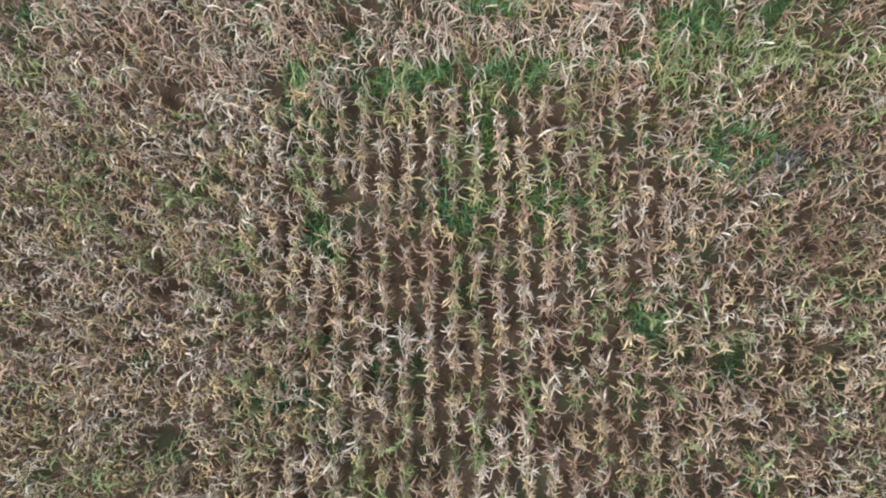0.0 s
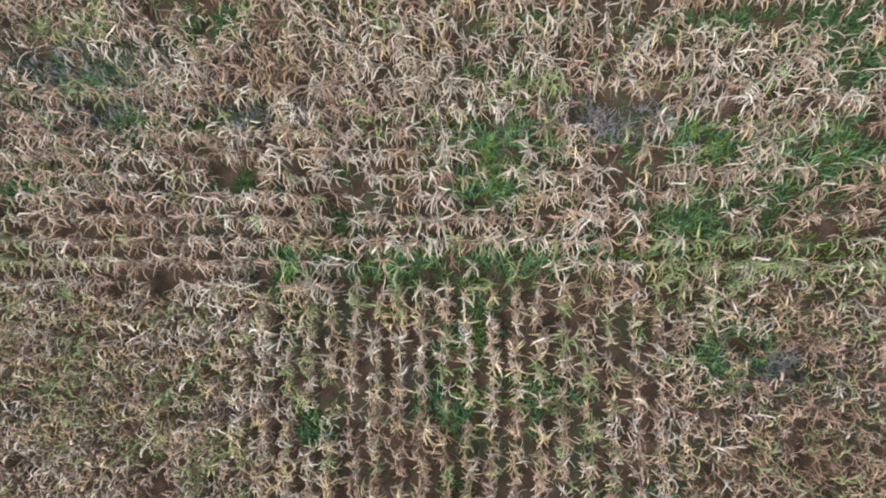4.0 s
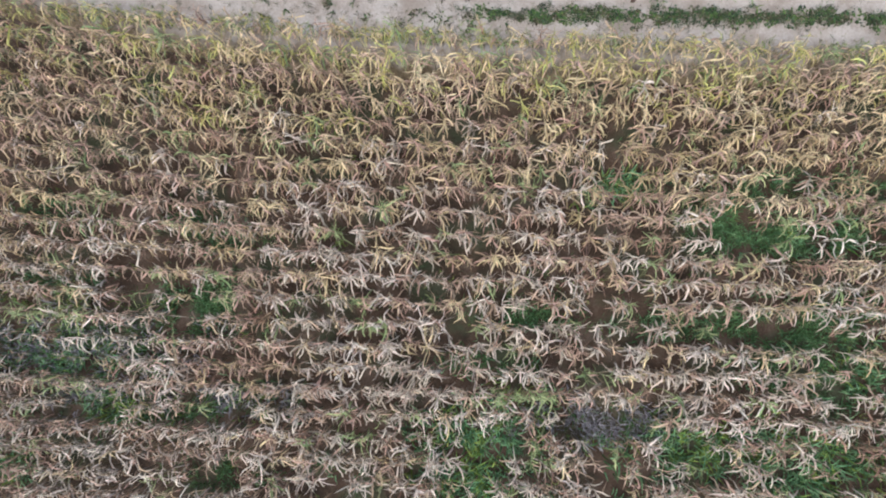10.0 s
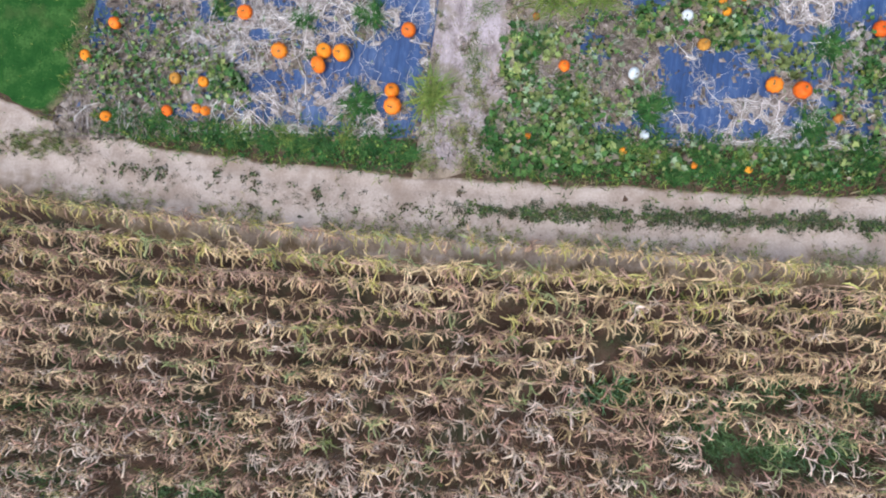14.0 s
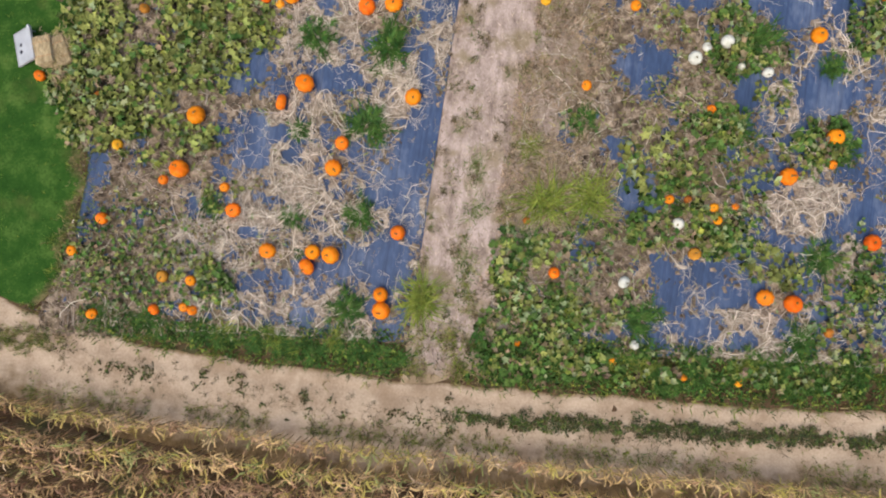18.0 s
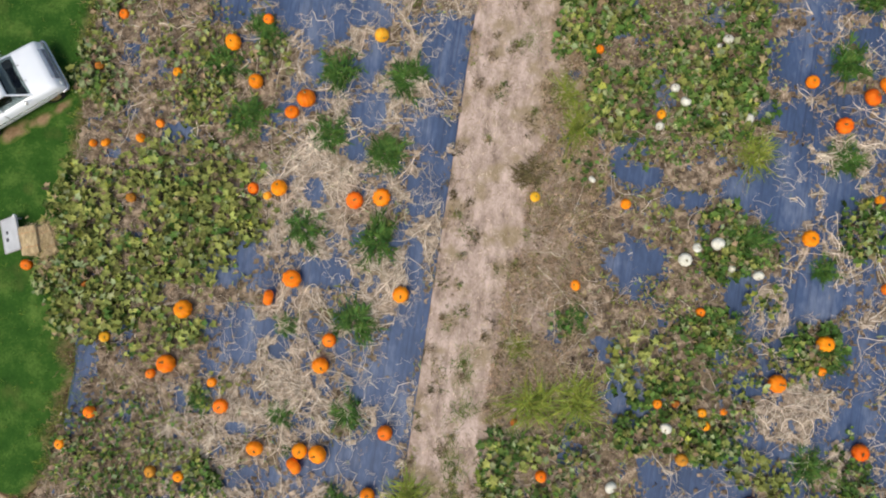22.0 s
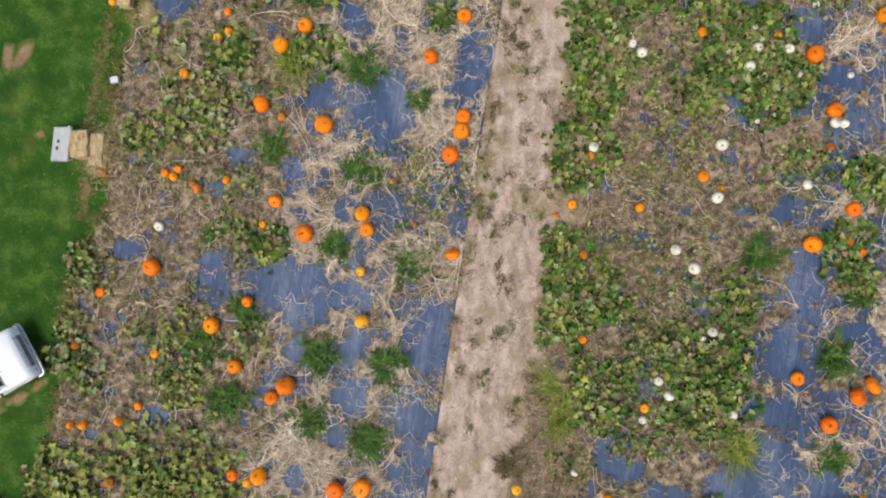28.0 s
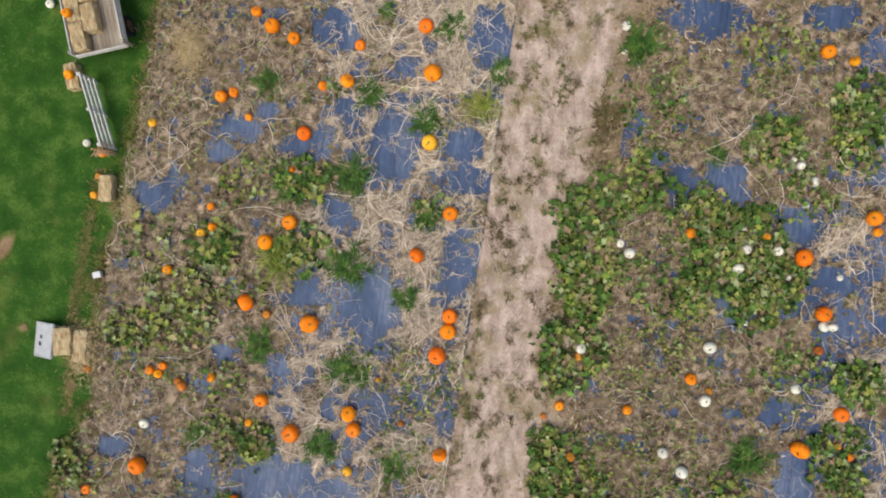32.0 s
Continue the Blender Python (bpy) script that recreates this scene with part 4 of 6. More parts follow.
# ---- woven ground cover, laid in long overlapping strips ----
def fabric_strip(x0, wide, seed):
    ys = np.arange(24.0, 76, 0.4)
    cols = np.linspace(0, 1, 8)
    rows = []
    for y in ys:
        left = lawn_edge(y) + 0.35
        right = lane_left(y) - 0.06 if x0 < 0 else 20.5
        low = lane_right(y) + 0.15 if x0 > 0 else -30
        for c in cols:
            x = x0 + 0.1478 * (y - 28.44) + c * wide
            x = min(max(x, left, low), max(right, left))
            z = 0.035 + 0.012 * wob(x * 3 + y, seed, 1.0) + 0.02 * max(0, wob(y * 1.7 + c, seed + 3, 1.0)) + 0.006 * c
            rows.append((x, max(y, bed_bottom(x) + 0.2 * wob(x, 9, 0.7)), z))
    i = np.arange(len(rows)).reshape(len(ys), len(cols))
    f = np.stack([i[:-1, :-1], i[1:, :-1], i[1:, 1:], i[:-1, 1:]], -1).reshape(-1, 4)
    v = np.array(rows)
    ext = v[f]
    area = np.linalg.norm(np.cross(ext[:, 2] - ext[:, 0], ext[:, 3] - ext[:, 1]), axis=1)
    me = raw_mesh("ground_cover", v, f[area > 1e-4][:, ::-1], [FABRIC], smooth=True)
    return tagged(new("ground_cover", me), "blue-grey woven ground cover strip under dead vines", "ground cover", "ground cover strips", "structure")


for k in range(8):
    fabric_strip(-0.43 - 0.02 - (k + 1) * 1.8, 1.83, k)
for k in range(10):
    fabric_strip(2.9 + k * 1.8, 1.83, 20 + k)


def in_bed(x, y):
    left = np.interp(y, [p[0] for p in LAWN_EDGE], [p[1] for p in LAWN_EDGE]) + 0.15
    lane = (x > lane_left(y) - 0.05) & (x < lane_right(y) + 0.05)
    return (x > left) & ~lane & (y > 25.2 - 0.02 * x - np.where(x > 2, 0.045 * (x - 2), 0) - 0.1)


def netted(x, y):
    """Where little litter has gathered and pale bare vines lie on open ground cover: beside the lane, and far out in the other bed."""
    near = (x < lane_left(y)) & (x > lane_left(y) - np.interp(y, [30, 34], [8.6, 6.3]) + 1.5 * ragged(y * 0.4, y * 0.3)) | (x > lane_right(y) + np.interp(y, [27.5, 29.5], [5.0, 8.0]) + 1.5 * ragged(y * 0.3, y * 0.4))
    return near & (ragged(x * 0.45 + 2, y * 0.45 + 9) < 0.30)


def heaped(x, y):
    return ragged(x * 0.8 + 5, y * 0.8 + 2)


def matted(y0, y1, x0, x1, step, seed):
    """A torn, uneven mat of dead growth lying over the ground cover wherever that is not bare."""
    r = np.random.default_rng(seed)
    xs, ys = np.arange(x0, x1, step), np.arange(y0, y1 + step, step)
    gx_, gy_ = np.meshgrid(xs, ys, indexing="ij")
    gx_, gy_ = gx_ + r.normal(0, step * 0.3, gx_.shape), gy_ + r.normal(0, step * 0.3, gx_.shape)
    z = 0.075 + 0.03 * ragged(gx_.ravel(), gy_.ravel()).reshape(gx_.shape) + r.uniform(-0.02, 0.03, gx_.shape)
    i = np.arange(gx_.size).reshape(gx_.shape)
    f = np.stack([i[:-1, :-1], i[1:, :-1], i[1:, 1:], i[:-1, 1:]], -1).reshape(-1, 4)
    v = np.stack([gx_, gy_, z], -1).reshape(-1, 3)
    c = v[f].mean(1)
    hole = ragged(c[:, 0] * 0.7 + 3, c[:, 1] * 0.7 + 1)
    strip = (c[:, 0] > lane_right(c[:, 1]) - 0.2) & (c[:, 0] < lane_right(c[:, 1]) + np.interp(c[:, 1], [38, 42], [1.9, 0.5]) + 0.8 * hole)
    keep = in_bed(c[:, 0], c[:, 1]) & ~strip & ~bare_at(c[:, 0], c[:, 1], BARE, 1.0) & (hole > -0.48) & (r.random(len(c)) > np.where(bare_at(c[:, 0], c[:, 1], BARE, 1.9), 0.78, np.where(netted(c[:, 0], c[:, 1]), np.where(heaped(c[:, 0], c[:, 1]) > 0.16, 0.6, np.where(hole < 0.2, 0.95, 0.75)), np.where(hole < -0.1, 0.14, 0.0))))
    f = f[keep]
    used = np.unique(f)
    remap = np.zeros(len(v), int)
    remap[used] = np.arange(len(used))
    tagged(new("dead_thatch", raw_mesh("dead_thatch", v[used], remap[f], [THATCH])), "matted brown dead growth lying over the sheets", "dead growth", kind="stuff")


for k, y0 in enumerate(range(24, 64, 10)):
    matted(y0, y0 + 10, -13.5, 6.5, 0.1, 500 + k)
    matted(y0, y0 + 10, 2.0, 20.4, 0.1, 520 + k)


# ---- the corn ----
def corn_leaf(r, base, az, length, width, el0, droop, seg=4):
    """A dry corn leaf: rises from the stalk, breaks over and hangs, crinkled and torn to an uneven width."""
    q = np.linspace(0, 1, seg + 1)
    el = el0 - droop * q + r.normal(0, 0.3, seg + 1)
    el = np.clip(el, -1.35, 1.3)
    a = az + np.cumsum(r.normal(0, 0.42, seg + 1))
    go = np.stack([np.cos(el) * np.cos(a), np.cos(el) * np.sin(a), np.sin(el)], -1) * (length / seg)
    c = np.asarray(base) + np.r_[np.zeros((1, 3)), np.cumsum(go[:-1], 0)]
    w = 0.5 * width * np.interp(q, [0, 0.2, 0.85, 1], [0.7, 1, 0.8, 0.35]) * r.uniform(0.55, 1.3, seg + 1)
    t = r.normal(0, 0.35) + r.normal(0, 0.9) * q
    d = np.stack([-np.sin(a) * np.cos(t), np.cos(a) * np.cos(t), np.sin(t)], -1) * w[:, None]
    v = np.stack([c - d, c + d], 1).reshape(-1, 3)
    return v, np.array([[2 * i, 2 * i + 1, 2 * i + 3, 2 * i + 2] for i in range(seg)])


def corn_plant(r, tall, blown=True):
    """A dry corn plant: leaning stalk, leaves along the row (local x) or blown over to one side, and a tassel."""
    lean = r.normal(0, (0.12, 0.06))
    hs = np.linspace(0, tall, 3)
    at = lambda h: np.array((lean[0] * h * h / tall, lean[1] * h * h / tall, h))
    out = [(*tube([at(h) for h in hs], [0.018, 0.015, 0.007]), 2)]
    n = r.integers(9, 12)
    for i in range(n):
        h = tall * (0.34 + 0.62 * i / (n - 1))
        if blown and i % 2 == 0:
            az, long = -1.57 + r.normal(0, 0.5), r.uniform(0.4, 0.9)
        elif not blown and i % 4 == 0:
            az, long = r.choice((-1.57, 1.57)) + r.normal(0, 0.5), r.uniform(0.2, 0.42)
        else:
            az, long = (3.14 if (i // 2) % 2 else 0.0) + r.normal(0, 0.36), r.uniform(0.30, 0.64)
        out.append((*corn_leaf(r, at(h), az, long, 0.022 + 0.034 * r.random(), r.uniform(0.1, 1.1), r.uniform(1.8, 3.6), 4 if i > n // 3 else 3), 1 if r.random() < 0.22 else 9))
    for i in range(3):
        out.append((*blade(at(tall), r.uniform(0, 6.28), r.uniform(0.14, 0.28), 0.02, r.uniform(0.2, 1.4), 0.9, 2, 0.0, 0.15, r.normal(0, 0.8)), 9))
    return gather(out)


CORN_MATS = [CORN_DRY, CORN_BROWN, STALK, CORN_GREEN, CORN_STRAW, CORN_GOLD]
corn_kinds = [corn_plant(rng, rng.uniform(1.3, 1.9)) for _ in range(28)]
straight_kinds = [corn_plant(rng, rng.uniform(1.3, 1.9), False) for _ in range(28)]
corn_places, front_places = [], []
ROW = 0.69
for k in range(26):
    fade = max(0.33, 1 - k * ROW / 14)
    x = -18.2 + rng.random() * 0.2
    while x < 17.6:
        x += max(0.07, rng.normal(0.18 if k < 3 else 0.215, 0.08))
        y = (21.7 if k == 0 else 21.57) - k * ROW + (corn_front(x) - 21.75) * fade + rng.normal(0, 0.04)
        if y < 4.5 + 0.3 * wob(x, 12, 2):
            continue
        if inside(np.array([x]), np.array([y]), THIN)[0] and rng.random() < 0.80:
            continue
        thin = noise.noise(Vector((x * 0.35, y * 0.35, 5.0)))
        if thin < -0.42 and rng.random() < 0.5:
            continue
        green = 0.48 if k < 2 else 0.18 if k < 4 else 0.05 + max(0, 0.3 * noise.noise(Vector((x * 0.3, y * 0.5, 9.0))))
        green = 0.72 if inside(np.array([x]), np.array([y]), GREEN)[0] else green
        brown = 0.2 + (0.12 if x < -5 else 0) + max(0, 0.6 * noise.noise(Vector((x * 0.22, y * 0.22, 31.0))))
        straw = np.interp(k, [0, 5, 9, 16], [0.97, 0.9, 0.45, 0.08])
        mat = (5 if k < 5 and rng.random() < 0.7 else 3) if rng.random() < green else 1 if rng.random() < brown else 4 if rng.random() < straw else 0
        row = (rng.integers(28), x, y, -0.03, rng.normal(0, 0.35), rng.normal(0.86 if k == 0 else 1.0, 0.12), mat)
        (front_places if k < 2 and -13 < x < 13.5 else corn_places).append(row)
for k in range(3, 52):
    x0 = -19.82 - 0.0725 + k * 0.695
    y = -11.0
    while y < 4.25:
        y += max(0.07, rng.normal(0.16 if k < 22 else 0.19, 0.07))
        x = x0 + 0.025 * y + rng.normal(0, 0.045)
        if inside(np.array([x]), np.array([y]), THIN)[0] and rng.random() < 0.6:
            continue
        if noise.noise(Vector((x * 0.35, y * 0.35, 5.0))) < -0.45 and rng.random() < 0.4:
            continue
        green = 0.09 + max(0, 0.6 * noise.noise(Vector((x * 0.5, y * 0.2, 9.0))))
        green = 0.72 if inside(np.array([x]), np.array([y]), GREEN)[0] else green
        mat = 3 if rng.random() < green else (1 if rng.random() < (0.05 if x < -4 else 0.2 if x < 1 else 0.32) + max(0, 0.6 * noise.noise(Vector((x * 0.22, y * 0.22, 31.0)))) else 4 if rng.random() < 0.4 else 0)
        corn_places.append((rng.integers(28), x, y, -0.03, 1.57 + rng.integers(2) * 3.14 + rng.normal(0, 0.25), rng.normal(1.0, 0.12), mat))
corn_places = np.array(corn_places)
far = corn_places[:, 2] < 4.2
for some, words in ((far, "dry tan corn standing in rows along the field"), (~far, "dry tan corn in headland rows across the field end")):
    v, f, m = spread_out(straight_kinds if some is far else corn_kinds, corn_places[some])
    tagged(new("corn_field", raw_mesh("corn_field", v, f, CORN_MATS, m)), words, "corn", kind="stuff")
# the front rows beside the track, plant by plant
plant_mesh = {}
for tk, x, y, z, turn, size, mat in front_places:
    key = (int(tk), int(mat))
    if key not in plant_mesh:
        v, f, m = corn_kinds[key[0]]
        plant_mesh[key] = raw_mesh("corn_plant", v, f, CORN_MATS, np.where(m == 9, key[1], m))
    ob = new("corn_plant", plant_mesh[key])
    ob.matrix_basis = pose(x, y, z, 0, 0, math.degrees(turn)) @ Matrix.Scale(size, 4)
    tagged(ob, "yellow-green ripening corn plant at the field edge" if mat in (3, 5) else "dry tan corn plant at the field edge", "corn plant", "corn plants along the track")


# ---- weeds, leaves, vines ----
def grass_tuft(r, n, long, wide):
    return gather([(*blade((r.normal(0, 0.05), r.normal(0, 0.05), 0), r.uniform(0, 6.28), r.uniform(0.5, 1) * long, wide, r.uniform(0.7, 1.5), r.uniform(0.4, 1.8), 2), 9) for _ in range(n)])


def ground_stuff(name, label, category, kinds, place, mats):
    v, f, m = spread_out(kinds, np.array(place))
    return tagged(new(name, raw_mesh(name, v, f, mats, m)), label, category, kind="stuff")


tufts = [grass_tuft(rng, 5, 0.28, 0.024) for _ in range(10)]
place = []
for a, b, c, d, tone in CORN_WEEDS:
    dens, low, top = {"g": (72, 1.0, 2.6), "k": (150, 0.6, 1.5), "y": (14, 0.8, 1.7), "m": (150, 0.8, 1.9)}[tone]
    for _ in range(int(dens * c * d * 3.14)):
        x, y = a + c * rng.normal(0, 0.95), b + d * rng.normal(0, 0.85)
        if noise.noise(Vector((x * 1.5, y * 1.5, 6.0))) < -0.2:
            continue
        kind = {"g": rng.choice((0, 0, 0, 1, 3)), "k": rng.choice((3, 3, 3, 0)), "y": 1, "m": rng.choice((4, 4, 4, 2, 3))}[tone]
        place.append((rng.integers(10), x, y, -0.02, rng.uniform(0, 6), rng.uniform(low, top), kind))
for _ in range(7000):
    x, y = rng.uniform(-19, 19), rng.uniform(-13, 21)
    if noise.noise(Vector((x * 0.4, y * 0.4, 17.0))) < 0.08:
        continue
    place.append((rng.integers(10), x, y, -0.02, rng.uniform(0, 6), rng.uniform(0.35, 1.1), rng.choice((3, 3, 2, 1))))
ground_stuff("field_weeds", "green grass weeds growing between corn rows", "weeds", tufts, place, [WEED_F, WEED_Y, WEED_D, MOSS, DEAD])

# the verge between track and beds, and the weeds on the track's crown
place = []
for _ in range(2300):
    x = rng.uniform(-12.2, 18)
    top, bot = bed_bottom(x) + 0.35, road_top(x) + 0.12
    y = rng.uniform(bot, top) + rng.normal(0, 0.16) + 0.2 * noise.noise(Vector((x * 0.8, 7.0, 0)))
    if lane_left(y) - 0.3 < x < lane_right(y) - 0.2 and rng.random() < 0.75:
        continue
    place.append((rng.integers(10), x, y, -0.02, rng.uniform(0, 6), rng.uniform(0.6, 1.5), rng.choice(4, p=(0.46, 0.34, 0.08, 0.12))))
for _ in range(2600):
    x = rng.uniform(-14, 18)
    y = corn_front(x) + abs(rng.normal(0.15, 0.28))
    if noise.noise(Vector((x * 0.5, 3.0, 0))) < -0.25:
        continue
    place.append((rng.integers(10), x, y, -0.02, rng.uniform(0, 6), rng.uniform(0.35, 0.9), rng.choice(4, p=(0.03, 0.47, 0.12, 0.38))))
# a weedy island between the forking ruts, and ragged growth where the lane meets the track
ISLANDS = [(-14.1, 25.2, 1.6, 0.42, 650), (-0.79, 24.37, 0.42, 0.41, 170), (0.47, 25.28, 0.46, 0.5, 240), (0.74, 24.3, 0.3, 0.5, 190), (1.07, 26.8, 0.3, 0.9, 260), (-0.5, 26.0, 0.34, 1.0, 260), (1.48, 25.74, 0.3, 0.3, 90), (1.4, 25.0, 0.38, 0.14, 70)]
for cx, cy, ca, cb, n in ISLANDS:
    for _ in range(n):
        r, t = math.sqrt(rng.random()) * (1 + 0.3 * rng.normal()), rng.uniform(0, 6.28)
        x, y = cx + ca * r * math.cos(t), cy + cb * r * math.sin(t)
        if noise.noise(Vector((x * 2, y * 2, 3.0))) < -0.25:
            continue
        place.append((rng.integers(10), x, y, 0.03, rng.uniform(0, 6), rng.uniform(0.3, 0.75), rng.choice(4, p=(0.1, 0.42, 0.25, 0.23))))
ground_stuff("verge_grass", "dark green weedy verge along the dirt track", "grass", tufts, place, [WEED, WEED_Y, WEED_D, WEED_T])
place = []
for _ in range(260):
    x = rng.uniform(-13, 18)
    if rng.random() > (0.3 if x < 0 else 1.0) or noise.noise(Vector((x * 1.1, 1.0, 2.0))) < (-0.5 if x > 0 else -0.1):
        continue
    cx, cy = x, (road_top(x) + road_bottom(x)) / 2 + 0.1 + rng.normal(0, 0.13 if x > 0 else 0.35)
    for _ in range(rng.integers(6, 20) if x > 0 else rng.integers(3, 9)):
        place.append((rng.integers(10), cx + rng.normal(0, 0.14 if x > 0 else 0.06), cy + rng.normal(0, 0.07), 0.02, rng.uniform(0, 6), rng.uniform(0.3, 0.75) if x > 0 else rng.uniform(0.2, 0.45), 0 if x > 0 and rng.random() < 0.62 else 1))
for _ in range(320):
    x = -13 + 28 * rng.random() ** 1.4
    cy = (road_bottom(x) + road_top(x)) / 2 + 0.05 + rng.normal(0, 0.3)
    for _ in range(rng.integers(2, 6)):
        place.append((rng.integers(10), x + rng.normal(0, 0.06), cy + rng.normal(0, 0.05), 0.02, rng.uniform(0, 6), rng.uniform(0.2, 0.45), 1 if rng.random() < 0.75 else 0))
ground_stuff("track_weeds", "low green weeds along the crown of the dirt track", "weeds", tufts, place, [WEED_C, WEED_D])

# lawn blades
place = []
for _ in range(2600):
    y = rng.uniform(26, 66)
    place.append((rng.integers(10), lawn_edge(y) + 0.15 + rng.normal(0, 0.28) + 0.35 * wob(y, 6, 0.8), y, 0.0, rng.uniform(0, 6), rng.uniform(0.4, 1.0), rng.choice(3, p=(0.4, 0.3, 0.3))))
for _ in range(1900):
    y = rng.uniform(26, 62)
    e = lawn_edge(y)
    x = e + 0.4 - 7 * rng.random() ** 1.2
    place.append((rng.integers(10), x, y, 0.03, rng.uniform(0, 6), rng.uniform(0.2, 0.5) * (1.7 if x > e - 0.5 and rng.random() < 0.5 else 1), 0 if rng.random() < 0.8 else 1))
for _ in range(1500):
    y = rng.uniform(45.5, 54)
    x = lawn_edge(y) - 0.75 + 0.3 * wob(y, 25, 2.0) + rng.normal(0, 0.15)
    if wob(y, 26, 1.4) < -0.3:
        continue
    place.append((rng.integers(10), x, y, 0.03, rng.uniform(0, 6), rng.uniform(0.25, 0.5), 2 if rng.random() < 0.75 else 1))
ground_stuff("lawn_grass", "short green lawn grass with yellowed tips", "grass", tufts, place, [BLADE, WEED_Y, WEED_T])

# dry grass strip between lane and the sheets of the far bed
place = []
for _ in range(6200):
    y = rng.uniform(26, 62) if rng.random() < 0.4 else rng.uniform(29, 41)
    x = lane_right(y) + rng.uniform(-0.25, 1.5 if y > 41 else 2.3) + 0.3 * wob(y, 15, 1.5)
    if noise.noise(Vector((x * 0.7, y * 0.7, 14.0))) < -0.25:
        continue
    place.append((rng.integers(10), x, y, 0.07, rng.uniform(0, 6), rng.uniform(0.4, 1.0), rng.choice(4, p=(0.66, 0.16, 0.08, 0.10))))
for _ in range(1900):
    y = rng.uniform(25, 62)
    x = lane_left(y) + rng.normal(0.04, 0.13) + 0.1 * wob(y, 33, 0.7)
    if wob(y, 31, 1.1) < 0.05:
        continue
    place.append((rng.integers(10), x, y, 0.05, rng.uniform(0, 6), rng.uniform(0.3, 0.75), rng.choice(4, p=(0.72, 0.08, 0.02, 0.18))))
ground_stuff("dry_grass", "dry brown grass beside the straw lane", "grass", tufts, place, [DRY_GRASS, LEAF_B, WEED_D, WEED_Y])

lane_place = []
for _ in range(6000):
    y = rng.uniform(24.5, 64)
    x = rng.uniform(lane_left(y) + 0.05, lane_right(y) + 0.35)
    lane_place.append((rng.integers(10), x, y, 0.05, rng.uniform(0, 6), rng.uniform(0.08, 0.2), 0 if rng.random() < 0.55 else 1))


def leaf_shape(r):
    """A five-lobed squash leaf, cupped, crumpled and tilted, as quads about a dipped middle."""
    n = 10
    a = np.arange(n) * 2 * np.pi / n + r.normal(0, 0.1, n)
    rad = np.where(np.arange(n) % 2, 0.58, 1.05) * r.uniform(0.68, 1.25, n)
    rim = np.stack([rad * np.cos(a), rad * np.sin(a) * r.uniform(0.75, 1.0), 0.16 + r.normal(0, 0.24, n)], -1)
    v = np.r_[[[0, 0, 0.0]], rim]
    tilt, az = abs(r.normal(0, 0.42)), r.uniform(0, 6.28)
    k = np.array([np.cos(az), np.sin(az), 0])
    v = v * np.cos(tilt) + np.cross(k, v) * np.sin(tilt) + np.outer(v @ k, k) * (1 - np.cos(tilt))
    f = np.array([[0, 1 + i, 1 + (i + 1) % n, 1 + (i + 2) % n] for i in range(0, n, 2)])
    return v, f, np.full(len(f), 9)


GOURDS = np.array([p[:3] for p in PUMPKINS])


def beside(x, y):
    """True where no pumpkin lies."""
    x, y = np.atleast_1d(x), np.atleast_1d(y)
    return (((x[:, None] - GOURDS[:, 0]) ** 2 + (y[:, None] - GOURDS[:, 1]) ** 2) > (0.46 * GOURDS[:, 2] + 0.05) ** 2).all(1)


leaf_kinds = [leaf_shape(rng) for _ in range(24)]
place = []
for _ in range(5200):
    x = rng.uniform(-12.0, 18)
    low, top = road_top(x) + 0.3, bed_bottom(x) + 0.35
    y = rng.uniform(low, max(top, low + 0.2))
    lump = noise.noise(Vector((x * 1.3, y * 1.3, 40.0)))
    if lane_left(y) - 0.3 < x < lane_right(y) - 0.3 or lump < -0.15:
        continue
    place.append((rng.integers(24), x, y, 0.05 + rng.uniform(0, 0.3) * (0.6 + lump), rng.uniform(0, 6), rng.uniform(0.03, 0.075), rng.choice(4, p=(0.50, 0.26, 0.12, 0.12))))
crown = []
for _ in range(330):
    cx = rng.uniform(-12, 18) if rng.random() < 0.3 else rng.uniform(0.5, 18)
    cy = (road_top(cx) + road_bottom(cx)) / 2 + 0.1 + rng.normal(0, 0.14 if cx > 0.5 else 0.3)
    dull = cx < 0.5 or rng.random() < 0.5
    for _ in range(rng.integers(8, 26)):
        crown.append((rng.integers(24), cx + rng.normal(0, 0.09), cy + rng.normal(0, 0.075), 0.03 + rng.uniform(0, 0.08), rng.uniform(0, 6), rng.uniform(0.025, 0.055), 2 if dull and rng.random() < 0.6 else rng.choice(2)))
ground_stuff("crown_weeds", "round low weed clumps on the track's crown", "weeds", leaf_kinds, crown, [WEED_C, WEED_L, WEED_D])
ground_stuff("verge_weeds", "broad-leaved dark green weeds on the verge", "weeds", leaf_kinds, place, [WEED, LEAF_G, WEED_Y, WEED_D])
LEAF_MATS = [LEAF_G, LEAF_O, LEAF_P, LEAF_B, WEED_Y]
MIX = {"g": (125, (0.78, 0.10, 0.05, 0.05, 0.02)), "h": (48, (0.54, 0.2, 0.14, 0.12, 0)), "o": (70, (0.13, 0.71, 0.08, 0.05, 0.03)),
       "p": (95, (0.30, 0.20, 0.42, 0.08, 0)), "y": (54, (0.14, 0.56, 0.10, 0.10, 0.10)), "t": (60, (0.22, 0.42, 0.06, 0.30, 0))}
